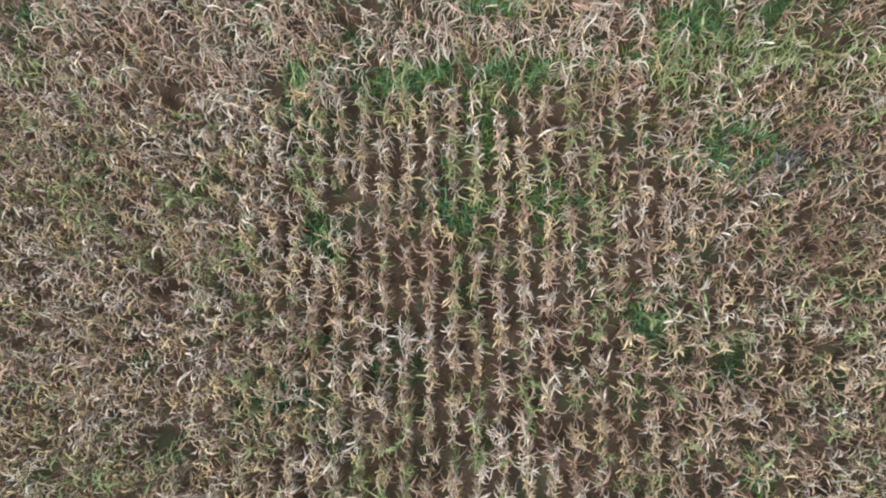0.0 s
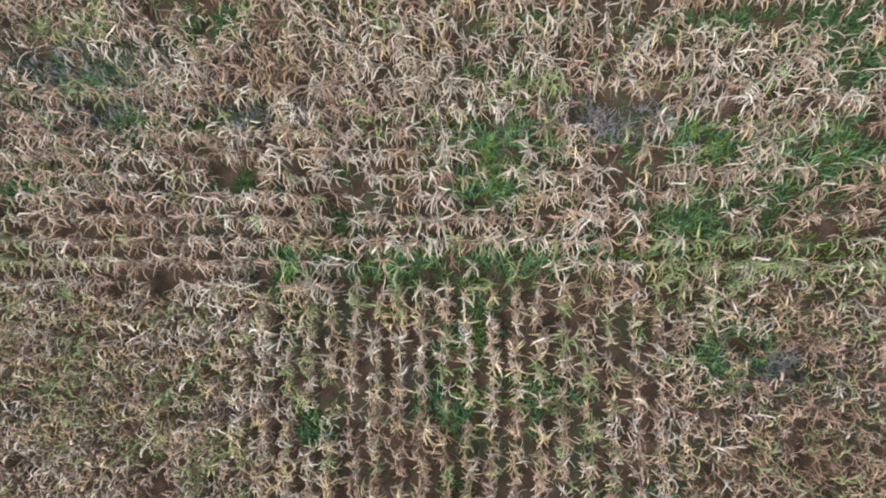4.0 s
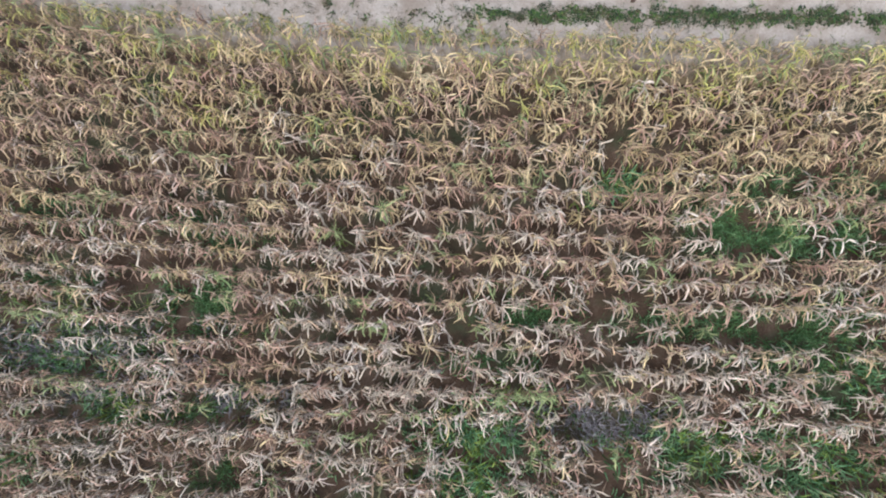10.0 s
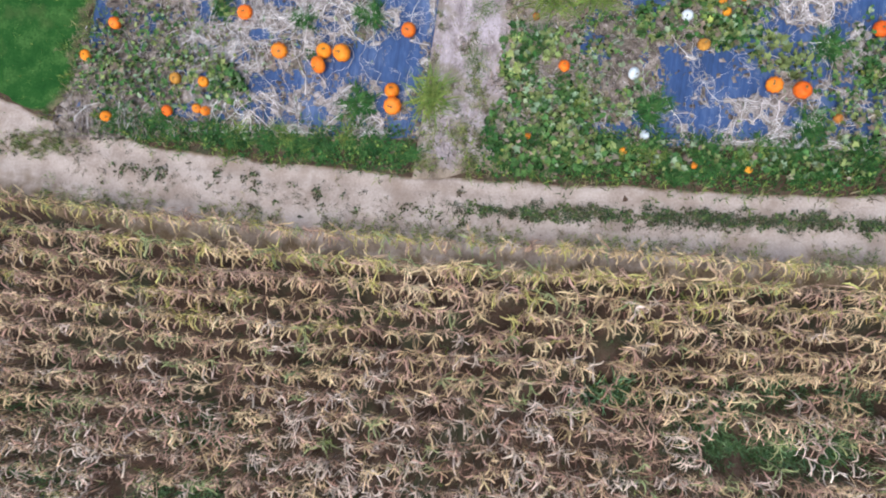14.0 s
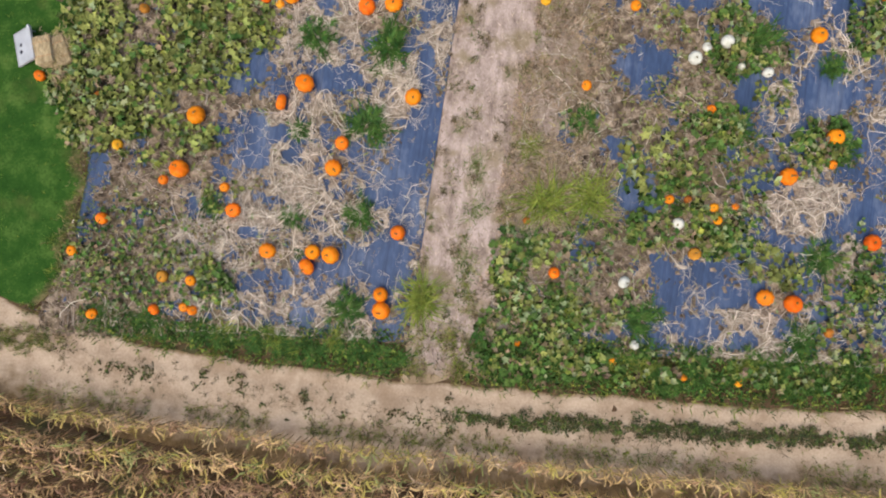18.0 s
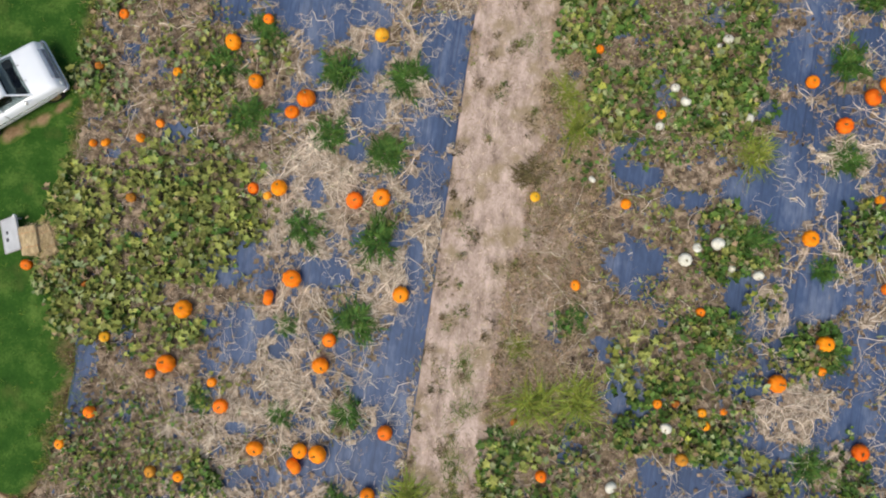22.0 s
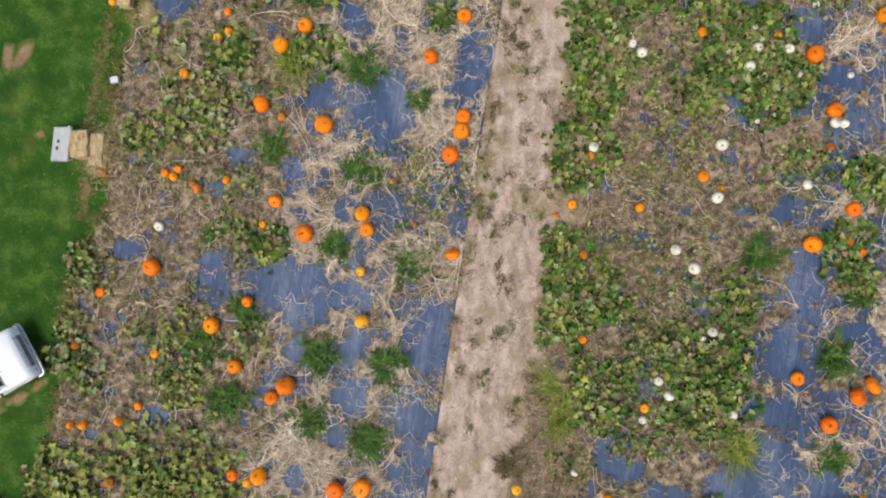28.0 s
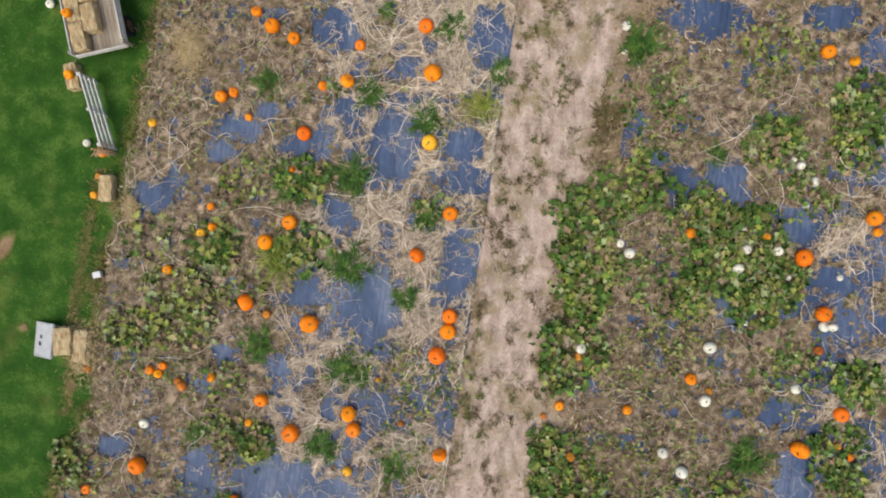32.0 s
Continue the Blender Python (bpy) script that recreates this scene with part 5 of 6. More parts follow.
for a, b, c, d, tone in LEAVES:
    dens, mix = MIX[tone]
    if tone == "p" and a > -9:
        dens = 44
        d, b = (0.62 * d, b - 0.12) if b < 25 else (d, b)
    if tone == "o" and b > 43 or tone == "g" and b > 45 and a < -3.5:
        # the far patch has thinned and browned more
        dens, mix = 0.68 * dens, (0.17, 0.36, 0.18, 0.25, 0.04)
    place = []
    for _ in range(int(dens * c * d * 3.14)):
        r, t = math.sqrt(rng.random()), rng.uniform(0, 6.28)
        r *= 1 + 0.45 * noise.noise(Vector((a + math.cos(t) * 1.5, b + math.sin(t) * 1.5, 2.0))) + rng.normal(0, 0.09)
        x, y = a + 1.12 * c * r * math.cos(t), b + 1.12 * d * r * math.sin(t)
        if noise.noise(Vector((x * 1.9, y * 1.9, 4.0))) + 0.25 * rng.normal() < -0.26:
            continue
        if tone == "o" and noise.noise(Vector((x * 0.55, y * 0.55, 61.0))) + 0.2 * rng.normal() < -0.28:
            continue
        # leaves in the middle of a patch have withered first
        fresh = r > 0.75 + 0.9 * noise.noise(Vector((x * 0.6, y * 0.6, 21.0))) or rng.random() < 0.25 or tone in "ho"
        place.append((rng.integers(24), x, y, rng.uniform(0.08, 0.46) * (1.1 - 0.45 * r), rng.uniform(0, 6), (0.075 + 0.085 * rng.random()) * {"t": 0.55, "h": 0.85, "o": 1.22, "g": 1.1, "p": 1.0, "y": 0.92}.get(tone, 1.0), rng.choice(5, p=mix if fresh else (0.20, 0.42, 0.18, 0.16, 0.04))))
    place = np.array(place)
    place = place[beside(place[:, 1], place[:, 2])] if len(place) else place
    if len(place):
        words = {"g": "dense green squash leaves over the bed", "h": "scattered green squash leaves on vines", "o": "olive and yellowing squash foliage", "p": "pale grey-green squash leaves at the bed edge", "y": "thin yellowing squash leaves", "t": "withered thin squash leaves among dead vines"}[tone]
        ground_stuff("squash_foliage", words, "foliage", leaf_kinds, place, LEAF_MATS)


def vines(count, y0, y1, x0, x1, steps, step, rad, seed, label, clear=0.9, mat=None, wander=0.4, fan=1, bundle=False, net=None, bend=0.0, along=None):
    """Tangles of dead stems creeping over the beds, avoiding the bare sheets."""
    r = np.random.default_rng(seed)
    hubs = max(1, count // fan)
    hx, hy = r.uniform(x0, x1, hubs), r.uniform(y0, y1, hubs)
    pick = r.integers(0, hubs, count)
    x, y = hx[pick] + r.normal(0, 0.05, count), hy[pick] + r.normal(0, 0.05, count)
    if along is not None:
        # starting beside the runners already laid, drawn out along them
        pick = np.arange(count)
        hubs = count
        x, y = (along[r.integers(0, len(along), count)][:, :2] + r.normal(0, 0.065, (count, 2))).T
    keep = in_bed(x, y) & ~(bare_at(x, y, BARE) & (r.random(count) < clear))
    if net is not None:
        keep &= r.random(count) < np.where(x > 6, 0.62, 1.0) * np.where(netted(x, y), net[0], net[1]) * (1.0 if net[1] else heaped(x, y) > -0.06)
    x, y = x[keep], y[keep]
    n = len(x)
    strand = pick[keep]
    head = (r.uniform(0, 6.28, hubs)[strand] + r.normal(0, 0.3, n)) if bundle else r.uniform(0, 6.28, n)
    pts = np.zeros((n, steps, 3))
    h0 = r.uniform(0.09, 0.16, n)
    arc = r.normal(0, bend, n)
    for s in range(steps):
        pts[:, s] = np.stack([x, y, h0 + r.uniform(-0.02, 0.05, n)], -1)
        arc = np.where(r.random(n) < 0.12, -arc, arc)
        head += arc + r.normal(0, wander, n) + (r.random(n) < 0.09) * r.normal(0, 0.9, n) + (r.normal(0, 0.25, hubs)[strand] if bundle else 0)
        go = step * r.uniform(0.6, 1.3, n)
        x, y = x + np.cos(head) * go, y + np.sin(head) * go
        off = bare_at(x, y, BARE, 0.8) & (r.random(n) < clear)
        back = r.uniform(1.4, 2.6, n) * r.choice([-1, 1], n)
        x, y = np.where(off, x - np.cos(head) * go, x), np.where(off, y - np.sin(head) * go, y)
        head = np.where(off, head + back, head)
        x, y = np.where(off, x + np.cos(head) * go, x), np.where(off, y + np.sin(head) * go, y)
        edge = np.interp(y, [p[0] for p in LAWN_EDGE], [p[1] for p in LAWN_EDGE])
        x = np.where(x < edge, 2 * edge - x, x)
        low = 25.25 - 0.02 * x - np.where(x > 2, 0.045 * (x - 2), 0) + np.where(x < -6, 0.012 * (x + 6) ** 2, 0)
        y = np.where(y < low, 2 * low - y, y)
        x = np.where((x > lane_left(y) - 0.1) & (x < lane_right(y) + 0.1) & (r.random(n) < 0.9), x - np.cos(head) * go * 1.5, x)
    d = np.gradient(pts, axis=1)
    d[:, :, 2] = 0
    d /= np.linalg.norm(d, axis=2, keepdims=True) + 1e-9
    side = np.stack([-d[:, :, 1], d[:, :, 0], 0 * d[:, :, 0]], -1)
    up = np.array([0, 0, 1.0])
    taper = np.linspace(1.0, 0.45, steps)[None, :, None] * (rad * r.uniform(0.5, 1.5, n))[:, None, None]
    ring = [side * taper * 0.9 - up * taper * 0.5, -side * taper * 0.9 - up * taper * 0.5, up * taper]
    v = np.stack([pts + q for q in ring], 2)
    i = np.arange(v.shape[0] * steps * 3).reshape(n, steps, 3)
    q = []
    # the underside rests on the litter and stays open
    for j in (1, 2):
        k = (j + 1) % 3
        q.append(np.stack([i[:, :-1, j], i[:, :-1, k], i[:, 1:, k], i[:, 1:, j]], -1).reshape(-1, 4))
    me = raw_mesh("dry_vines", v.reshape(-1, 3), np.concatenate(q), [mat or VINE])
    tagged(new("dry_vines", me), label, "dead vines", kind="stuff")
    return pts.reshape(-1, 3)


def scrap(r):
    """A curled scrap of dead leaf: two bent quads."""
    v = np.array([(-1.6, -0.14, 0.1), (-1.6, 0.14, 0.15), (0, -0.26, 0), (0, 0.26, 0.05), (1.6, -0.12, 0.2), (1.6, 0.12, 0.1)]) * r.uniform(0.6, 1.4, (6, 3))
    v[:, 2] += r.normal(0, 0.15, 6)
    return v, np.array([[0, 2, 3, 1], [2, 4, 5, 3]]), np.full(2, 9)


scraps = [scrap(rng) for _ in range(24)]
lane_bits = [(*blade((0, 0, 0), 0.0, 1.0, 0.16, 0.25, 0.6, 2), np.full(2, 9)) for _ in range(10)]
ground_stuff("lane_straw", "loose pale straw matted on the lane", "straw", lane_bits, lane_place, [STRAW, VINE_B])
place = []


def litter(count, y0, y1, x0, x1, seed, along, clear=0.96):
    """Dead leaf and straw scraps: most caught along the vines, the rest in matted patches."""
    r = np.random.default_rng(seed)
    near = along[r.integers(0, len(along), int(count * 0.62))][:, :2] + r.normal(0, 0.075, (int(count * 0.62), 2))
    x, y = r.uniform(x0, x1, count), r.uniform(y0, y1, count)
    patchy = np.array([noise.noise(Vector((a * 0.45, b * 0.45, 8.0))) for a, b in zip(x, y)])
    keep = in_bed(x, y) & ~(bare_at(x, y, BARE) & (r.random(count) < clear)) & (r.random(count) < np.clip(0.25 + 2.2 * patchy, 0.05, 1))
    x, y = np.r_[x[keep], near[:, 0]], np.r_[y[keep], near[:, 1]]
    n = len(x)
    mine = ~netted(x, y) | (r.random(n) < 0.4)
    x, y = x[mine], y[mine]
    n = len(x)
    rows = np.stack([r.integers(0, 24, n), x, y, r.uniform(0.06, 0.15, n), r.uniform(0, 6.28, n), r.uniform(0.02, 0.05, n), r.choice(4, n, p=(0.46, 0.34, 0.10, 0.10))], -1)
    return ground_stuff("withered_litter", "tan and grey-brown withered litter caught on dead vines", "leaf litter", scraps, rows, [LEAF_B, STRAW, LEAF_O, VINE])


def dead_leaf(r):
    """A shrivelled leaf folded along its rib: four bent quads."""
    a = np.array([(0, -1.0), (0.7, -0.5), (0.75, 0.4), (0, 1.0), (-0.75, 0.4), (-0.7, -0.5), (0.0, 0.0)]) * r.uniform(0.6, 1.2, (7, 2)) * (0.42, 1.5)
    z = np.r_[r.normal(0.3, 0.3, 6), -0.05]
    v = np.c_[a, z]
    return v, np.array([[6, 0, 1, 2], [6, 2, 3, 4], [6, 4, 5, 0]]), np.full(3, 9)


dead_leaves = [dead_leaf(rng) for _ in range(24)]
# lane: soft olive and brown smudges of short dry grass, and a few round dark tufts
place = []
for _ in range(230):
    y = rng.uniform(25, 64) if rng.random() < 0.6 else rng.uniform(45, 64)
    x = lane_left(y) + rng.random() ** 1.25 * (lane_right(y) + 0.2 - lane_left(y))
    brown = rng.random() < 0.45
    big = 0.05 + 0.15 * rng.random() ** 2
    for _ in range(int(7 + 130 * big)):
        place.append((rng.integers(10), x + rng.normal(0, big), y + rng.normal(0, big * 1.3), 0.055, rng.uniform(0, 6), rng.uniform(0.35, 0.75), rng.choice((1, 1, 2)) if brown else rng.choice((0, 0, 1, 3))))
ground_stuff("lane_tufts", "short olive and brown grass tufts on the straw lane", "grass", tufts, place, [WEED_L, WEED_D, LEAF_B, WEED_T])


def withered(count, y0, y1, x0, x1, seed):
    """Small shrivelled brown and olive leaves standing on the dead growth, thick in some places."""
    r = np.random.default_rng(seed)
    x, y = r.uniform(x0, x1, count * 2), r.uniform(y0, y1, count * 2)
    patchy = ragged(x * 0.6, y * 0.6)
    keep = in_bed(x, y) & beside(x, y) & ~bare_at(x, y, BARE, 0.9) & (r.random(2 * count) < np.clip(0.5 + 0.9 * patchy, 0.1, 1) * np.where(netted(x, y), 0.10, 1.0))
    x, y = x[keep], y[keep]
    n = len(x)
    olive = ragged(x * 0.5 + 7, y * 0.5) > 0.12
    mat = np.where(olive, r.choice(4, n, p=(0.16, 0.10, 0.56, 0.18)), r.choice(4, n, p=(0.36, 0.14, 0.34, 0.16)))
    beside_lane = (x > lane_right(y) - 0.5) & (x < lane_right(y) + 2.4)
    mat = np.where(beside_lane & (mat > 0), r.choice((0, 4), n), mat)
    rows = np.stack([r.integers(0, 24, n), x, y, r.uniform(0.08, 0.2, n), r.uniform(0, 6.28, n), 0.035 + 0.065 * r.random(n) ** 1.5, mat], -1)
    ground_stuff("withered_leaves", "shrivelled brown and olive leaves on dead vines", "dead leaves", dead_leaves, rows, [LEAF_B, WEED_D, LEAF_O, LEAF_P, STRAW])


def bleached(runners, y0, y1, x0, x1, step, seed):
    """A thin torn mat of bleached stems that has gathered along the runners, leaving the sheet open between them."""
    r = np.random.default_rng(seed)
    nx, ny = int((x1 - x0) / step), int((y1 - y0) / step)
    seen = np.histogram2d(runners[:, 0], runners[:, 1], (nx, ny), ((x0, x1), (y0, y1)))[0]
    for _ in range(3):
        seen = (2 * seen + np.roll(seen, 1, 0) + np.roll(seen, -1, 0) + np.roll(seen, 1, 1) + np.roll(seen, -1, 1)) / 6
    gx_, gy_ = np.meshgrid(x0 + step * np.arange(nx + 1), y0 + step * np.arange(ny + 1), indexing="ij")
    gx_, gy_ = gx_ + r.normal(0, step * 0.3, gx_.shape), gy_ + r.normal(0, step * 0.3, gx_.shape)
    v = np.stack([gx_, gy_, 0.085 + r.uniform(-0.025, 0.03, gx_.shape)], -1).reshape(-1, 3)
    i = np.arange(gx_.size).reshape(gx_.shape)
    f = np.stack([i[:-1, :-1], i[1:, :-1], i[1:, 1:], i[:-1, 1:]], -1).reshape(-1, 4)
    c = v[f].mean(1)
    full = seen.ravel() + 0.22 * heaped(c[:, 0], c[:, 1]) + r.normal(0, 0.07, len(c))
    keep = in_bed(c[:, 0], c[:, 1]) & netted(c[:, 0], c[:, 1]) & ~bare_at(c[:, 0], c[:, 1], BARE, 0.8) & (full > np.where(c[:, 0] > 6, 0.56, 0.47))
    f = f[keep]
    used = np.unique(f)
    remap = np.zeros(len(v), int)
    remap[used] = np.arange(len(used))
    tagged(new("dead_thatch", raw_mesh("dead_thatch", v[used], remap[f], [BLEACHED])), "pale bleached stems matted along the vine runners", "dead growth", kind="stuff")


for k, y0 in enumerate(range(24, 64, 8)):
    for side, (x0, x1) in enumerate(((-13, 5), (1.5, 19))):
        a = vines(6200, y0, y0 + 8, x0, x1, 4, 0.11, 0.0060, 100 + 2 * k + side, "tangle of brown dead pumpkin stems", 0.9, VINE_B, 0.5, 2, False, (0.35, 1.0), 0.25)
        b = vines(620, y0, y0 + 8, x0, x1, 16, 0.13, 0.0098, 200 + 2 * k + side, "long pale tan vine runners", 0.72, None, 0.16, 3, False, (1.0, 0.16), 0.16)
        c = vines(420, y0, y0 + 8, x0, x1, 13, 0.15, 0.0098, 600 + 2 * k + side, "bundled pale dead vines trailing over bare sheet", 0.5, None, 0.13, 5, True, (1.0, 0.05), 0.12)
        vines(620, y0, y0 + 8, x0, x1, 11, 0.10, 0.0056, 1000 + 2 * k + side, "fine pale tendrils looping over bare sheet", 0.4, None, 0.22, 4, False, (1.0, 0.05), 0.24)
        runners = np.concatenate([b, c])
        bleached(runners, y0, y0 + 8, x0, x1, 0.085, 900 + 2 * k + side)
        vines(2900, y0, y0 + 8, x0, x1, 4, 0.075, 0.0050, 700 + 2 * k + side, "fine bleached stems curled round the runners", 0.85, None, 0.5, 1, False, (1.0, 0.0), 0.4, runners)
        vines(2900, y0, y0 + 8, x0, x1, 4, 0.075, 0.0058, 800 + 2 * k + side, "fuzzy tan stems heaped round the pale vines", 0.9, VINE_B, 0.5, 1, False, (1.0, 0.0), 0.4, runners)
        litter(3000, y0, y0 + 8, x0, x1, 300 + 2 * k + side, np.concatenate([a, b, c]))
        withered(3300, y0, y0 + 8, x0, x1, 400 + 2 * k + side)


# weed clumps: bushy, grassy and small
def bushy(r, n_stem):
    stems, leaves = [], []
    for k in range(n_stem):
        az, el, long = r.uniform(0, 6.28), math.acos(0.93 * math.sqrt(r.random())), r.uniform(0.6, 1.0)
        t = np.linspace(0, 1, 4)
        rr, z = long * np.cos(el) * t, long * np.sin(el) * t * 0.75 - 0.12 * t * t
        p = np.stack([rr * np.cos(az), rr * np.sin(az), z], -1)
        if k < 14:
            stems.append((*tube(p, [0.014, 0.012, 0.009, 0.004]), 0))
        for _ in range(12):
            s = r.uniform(0.1, 1.0)
            at = [np.interp(s, t, p[:, i]) for i in range(3)]
            leaves.append((*blade(at, az + r.normal(0, 1.0), r.uniform(0.15, 0.4), r.uniform(0.026, 0.05), r.uniform(-0.2, 1.0), r.uniform(0.3, 1.3), 2), 0))
    return gather(stems), gather(leaves)


def grassy(r, wide, long):
    leaves = [(*blade((r.normal(0, wide), r.normal(0, wide), 0), r.uniform(0, 6.28), r.uniform(0.45, 1.0) * long, r.uniform(0.02, 0.035), r.uniform(0.5, 1.4), r.uniform(0.6, 2.2), 3), 0) for _ in range(210)]
    stems = [(*tube([(0, 0, 0), (r.normal(0, 0.1), r.normal(0, 0.1), 0.4), (r.normal(0, 0.25), r.normal(0, 0.25), 0.75)], [0.01, 0.008, 0.004]), 0) for _ in range(10)]
    return gather(stems), gather(leaves)


weed_kinds = {}
for tone, mat, words in (("g", WEED, "bushy dark green weed growing through the sheet"), ("y", WEED_Y, "yellow-green grassy weed clump"), ("d", WEED_D, "dull brown-green weed clump beside the lane"), ("s", WEED_L, "low yellow-green weeds on the straw lane")):
    for k in range(3):
        s, l = grassy(rng, *((0.2, 1.15) if tone == "y" else (0.33, 0.8))) if tone in "ys" else bushy(rng, 46)
        root = new("weed_clump")
        part("stalk_base", raw_mesh("stalk_base", s[0], s[1], [mat if tone != "g" else WEED_Y]), root)
        part("foliage", raw_mesh("foliage", l[0], l[1], [mat]), root)
        tagged(root, words, "weed", "weed clumps")
        root.location = (0, -300, -50)
        weed_kinds[tone, k] = root
verge = []
for k in range(96):
    x = -12.6 + 29.5 * k / 95 + rng.normal(0, 0.2)
    if lane_left(24.6) - 0.2 < x < lane_right(24.6):
        continue
    low, top = road_top(x) + 0.7, bed_bottom(x) + 0.15
    if x < -11.8:
        continue
    verge.append((x, rng.uniform(low, max(top, low + 0.3)), rng.uniform(0.35, 0.65), rng.uniform(0.25, 0.4), "y" if rng.random() < 0.14 else "g"))
for i, (a, b, c, d, tone) in enumerate(WEEDS + verge):
    r = (c + d) / 2
    src = weed_kinds[tone, i % 3]
    m = pose(a, b, 0.0, 0, 0, rng.uniform(0, 360)) @ Matrix.Diagonal((c * 1.4, d * 1.4, r * (0.4 if tone == "s" else 0.95), 1))
    copy_thing(src, m)
for root in weed_kinds.values():
    for o in (*root.children_recursive, root):
        bpy.data.objects.remove(o)


# ---- the pumpkins ----
def pumpkin_mesh(ribs, flat, depth, seed, mat):
    r = np.random.default_rng(seed)
    nu, nv = ribs * 3, 11
    bm = bmesh.new()
    rings = []
    wobble = r.normal(0, 0.02, 4)
    for j in range(1, nv):
        th = math.pi * j / nv
        ring = []
        for i in range(nu):
            ph = 2 * math.pi * i / nu
            groove = 1 - depth * (1 - abs(math.sin(ribs * ph / 2))) ** 2 * math.sin(th)
            rad = 0.5 * groove * math.sin(th) ** 0.85 * (1 + wobble[0] * math.cos(ph + 1) + wobble[1] * math.cos(2 * ph))
            z = 0.5 * flat * math.cos(th) - 0.09 * math.exp(-((th / 0.5) ** 2)) + 0.05 * math.exp(-(((math.pi - th) / 0.5) ** 2))
            ring.append(bm.verts.new((rad * math.cos(ph), rad * math.sin(ph), z)))
        rings.append(ring)
    top, bot = bm.verts.new((0, 0, 0.5 * flat - 0.11)), bm.verts.new((0, 0, -0.5 * flat + 0.07))
    for j in range(len(rings) - 1):
        for i in range(nu):
            bm.faces.new((rings[j][i], rings[j + 1][i], rings[j + 1][(i + 1) % nu], rings[j][(i + 1) % nu]))
    for i in range(nu):
        bm.faces.new((top, rings[0][i], rings[0][(i + 1) % nu]))
        bm.faces.new((bot, rings[-1][(i + 1) % nu], rings[-1][i]))
    return bm_mesh("pumpkin", bm, mat, True)


def stem_mesh(flat, seed):
    r = np.random.default_rng(seed)
    b = r.uniform(0.04, 0.12)
    z = 0.5 * flat - 0.12
    v, f = tube([(0, 0, z), (b * 0.3, 0, z + 0.07), (b, 0.02, z + 0.14), (b * 1.9, 0.05, z + 0.18)], [0.075, 0.045, 0.036, 0.042], 6)
    return raw_mesh("stem", v, f, [STEM], smooth=True)


TONES = {"o": (SKIN_O, "orange pumpkin"), "m": (SKIN_M, "bright orange pumpkin"), "y": (SKIN_Y, "yellow-orange pumpkin"), "d": (SKIN_D, "dull rotting orange pumpkin"), "w": (SKIN_W, "white pumpkin")}
pumpkin_kinds = {}
for tone, (mat, words) in TONES.items():
    for k in range(4):
        flat = (0.80, 0.92, 0.72, 0.86)[k]
        ob = new("pumpkin", pumpkin_mesh((10, 12, 11, 9)[k], flat, (0.10, 0.08, 0.12, 0.09)[k], 10 * k + ord(tone), mat))
        part("stem", stem_mesh(flat, k), ob, "dry greenish brown stem")
        tagged(ob, words + " lying on dead vines", "pumpkin", "pumpkins in the patch")
        pumpkin_kinds[tone, k] = ob, flat
SHELVED = [(-10.98, 57.1, 0.34, "o", 0.40), (-10.5, 58.85, 0.3, "o", 1.262), (-11.9, 59.65, 0.32, "w")]
for i, (x, y, d, tone, *base) in enumerate(PUMPKINS + SHELVED):
    tone = "m" if tone == "o" and d < 0.37 else tone
    src, flat = pumpkin_kinds[tone, i % 4]
    lean = abs(rng.normal(0, 32))
    tilt = math.radians(min(lean, 85))
    high = 0.5 * d * math.sqrt((flat * math.cos(tilt)) ** 2 + math.sin(tilt) ** 2)
    lift = (base[0] if base else 0.025) + high - 0.004
    m = pose(x, y, lift, 0, 0, rng.uniform(0, 360)) @ pose(0, 0, 0, min(lean, 85), 0, 0) @ pose(0, 0, 0, 0, 0, rng.uniform(0, 360)) @ Matrix.Scale(d, 4)
    ob = copy_thing(src, m)
    size = "large " if d > 0.5 else "small " if d < 0.33 else ""
    here = np.array([x]), np.array([y])
    bed = "on a straw bale" if base else "in the lawn grass" if x < lawn_edge(y) else "on the bare blue-grey sheet" if bare_at(*here, BARE)[0] else "among squash leaves" if inside(*here, LEAVES)[0] else "among pale dry vines" if netted(*here)[0] else "on matted dead growth"
    ob["label"] = size + TONES[tone][1] + (" tipped sideways " if lean > 50 else " lying ") + bed
for ob, _ in pumpkin_kinds.values():
    for o in (*ob.children_recursive, ob):
        bpy.data.objects.remove(o)


# ---- bare patches in the lawn ----
def bare_patch(x, y, a, b, turn, label, lift=0.0):
    rr, tt = np.linspace(0.02, 1, 7), np.linspace(0, 2 * math.pi, 25)
    v, rim = [], []
    for r in rr:
        for t in tt[:-1]:
            k = r * (1 + 0.35 * noise.noise(Vector((x + 1.4 * math.cos(t), y + 1.4 * math.sin(t), 1.0))))
            px_, py_ = a * k * math.cos(t), b * k * math.sin(t)
            v.append((x + px_ * math.cos(turn) - py_ * math.sin(turn), y + px_ * math.sin(turn) + py_ * math.cos(turn), 0.052 + lift - (0.09 + lift) * r ** 6))
            rim.append((1 - r) * 1.1 - 0.2)
    i = np.arange(len(v)).reshape(len(rr), 24)
    f = np.stack([i[:-1], i[1:], np.roll(i[1:], -1, 1), np.roll(i[:-1], -1, 1)], -1).reshape(-1, 4)
    me = raw_mesh("bare_patch", v, f[:, ::-1][:, ::-1], [DIRT], smooth=True)
    me.attributes.new("rim", "FLOAT", "POINT").data.foreach_set("value", np.array(rim, np.float32))
    tagged(new("bare_patch", me), label, "bare patch", "bare patches in the lawn", "structure")


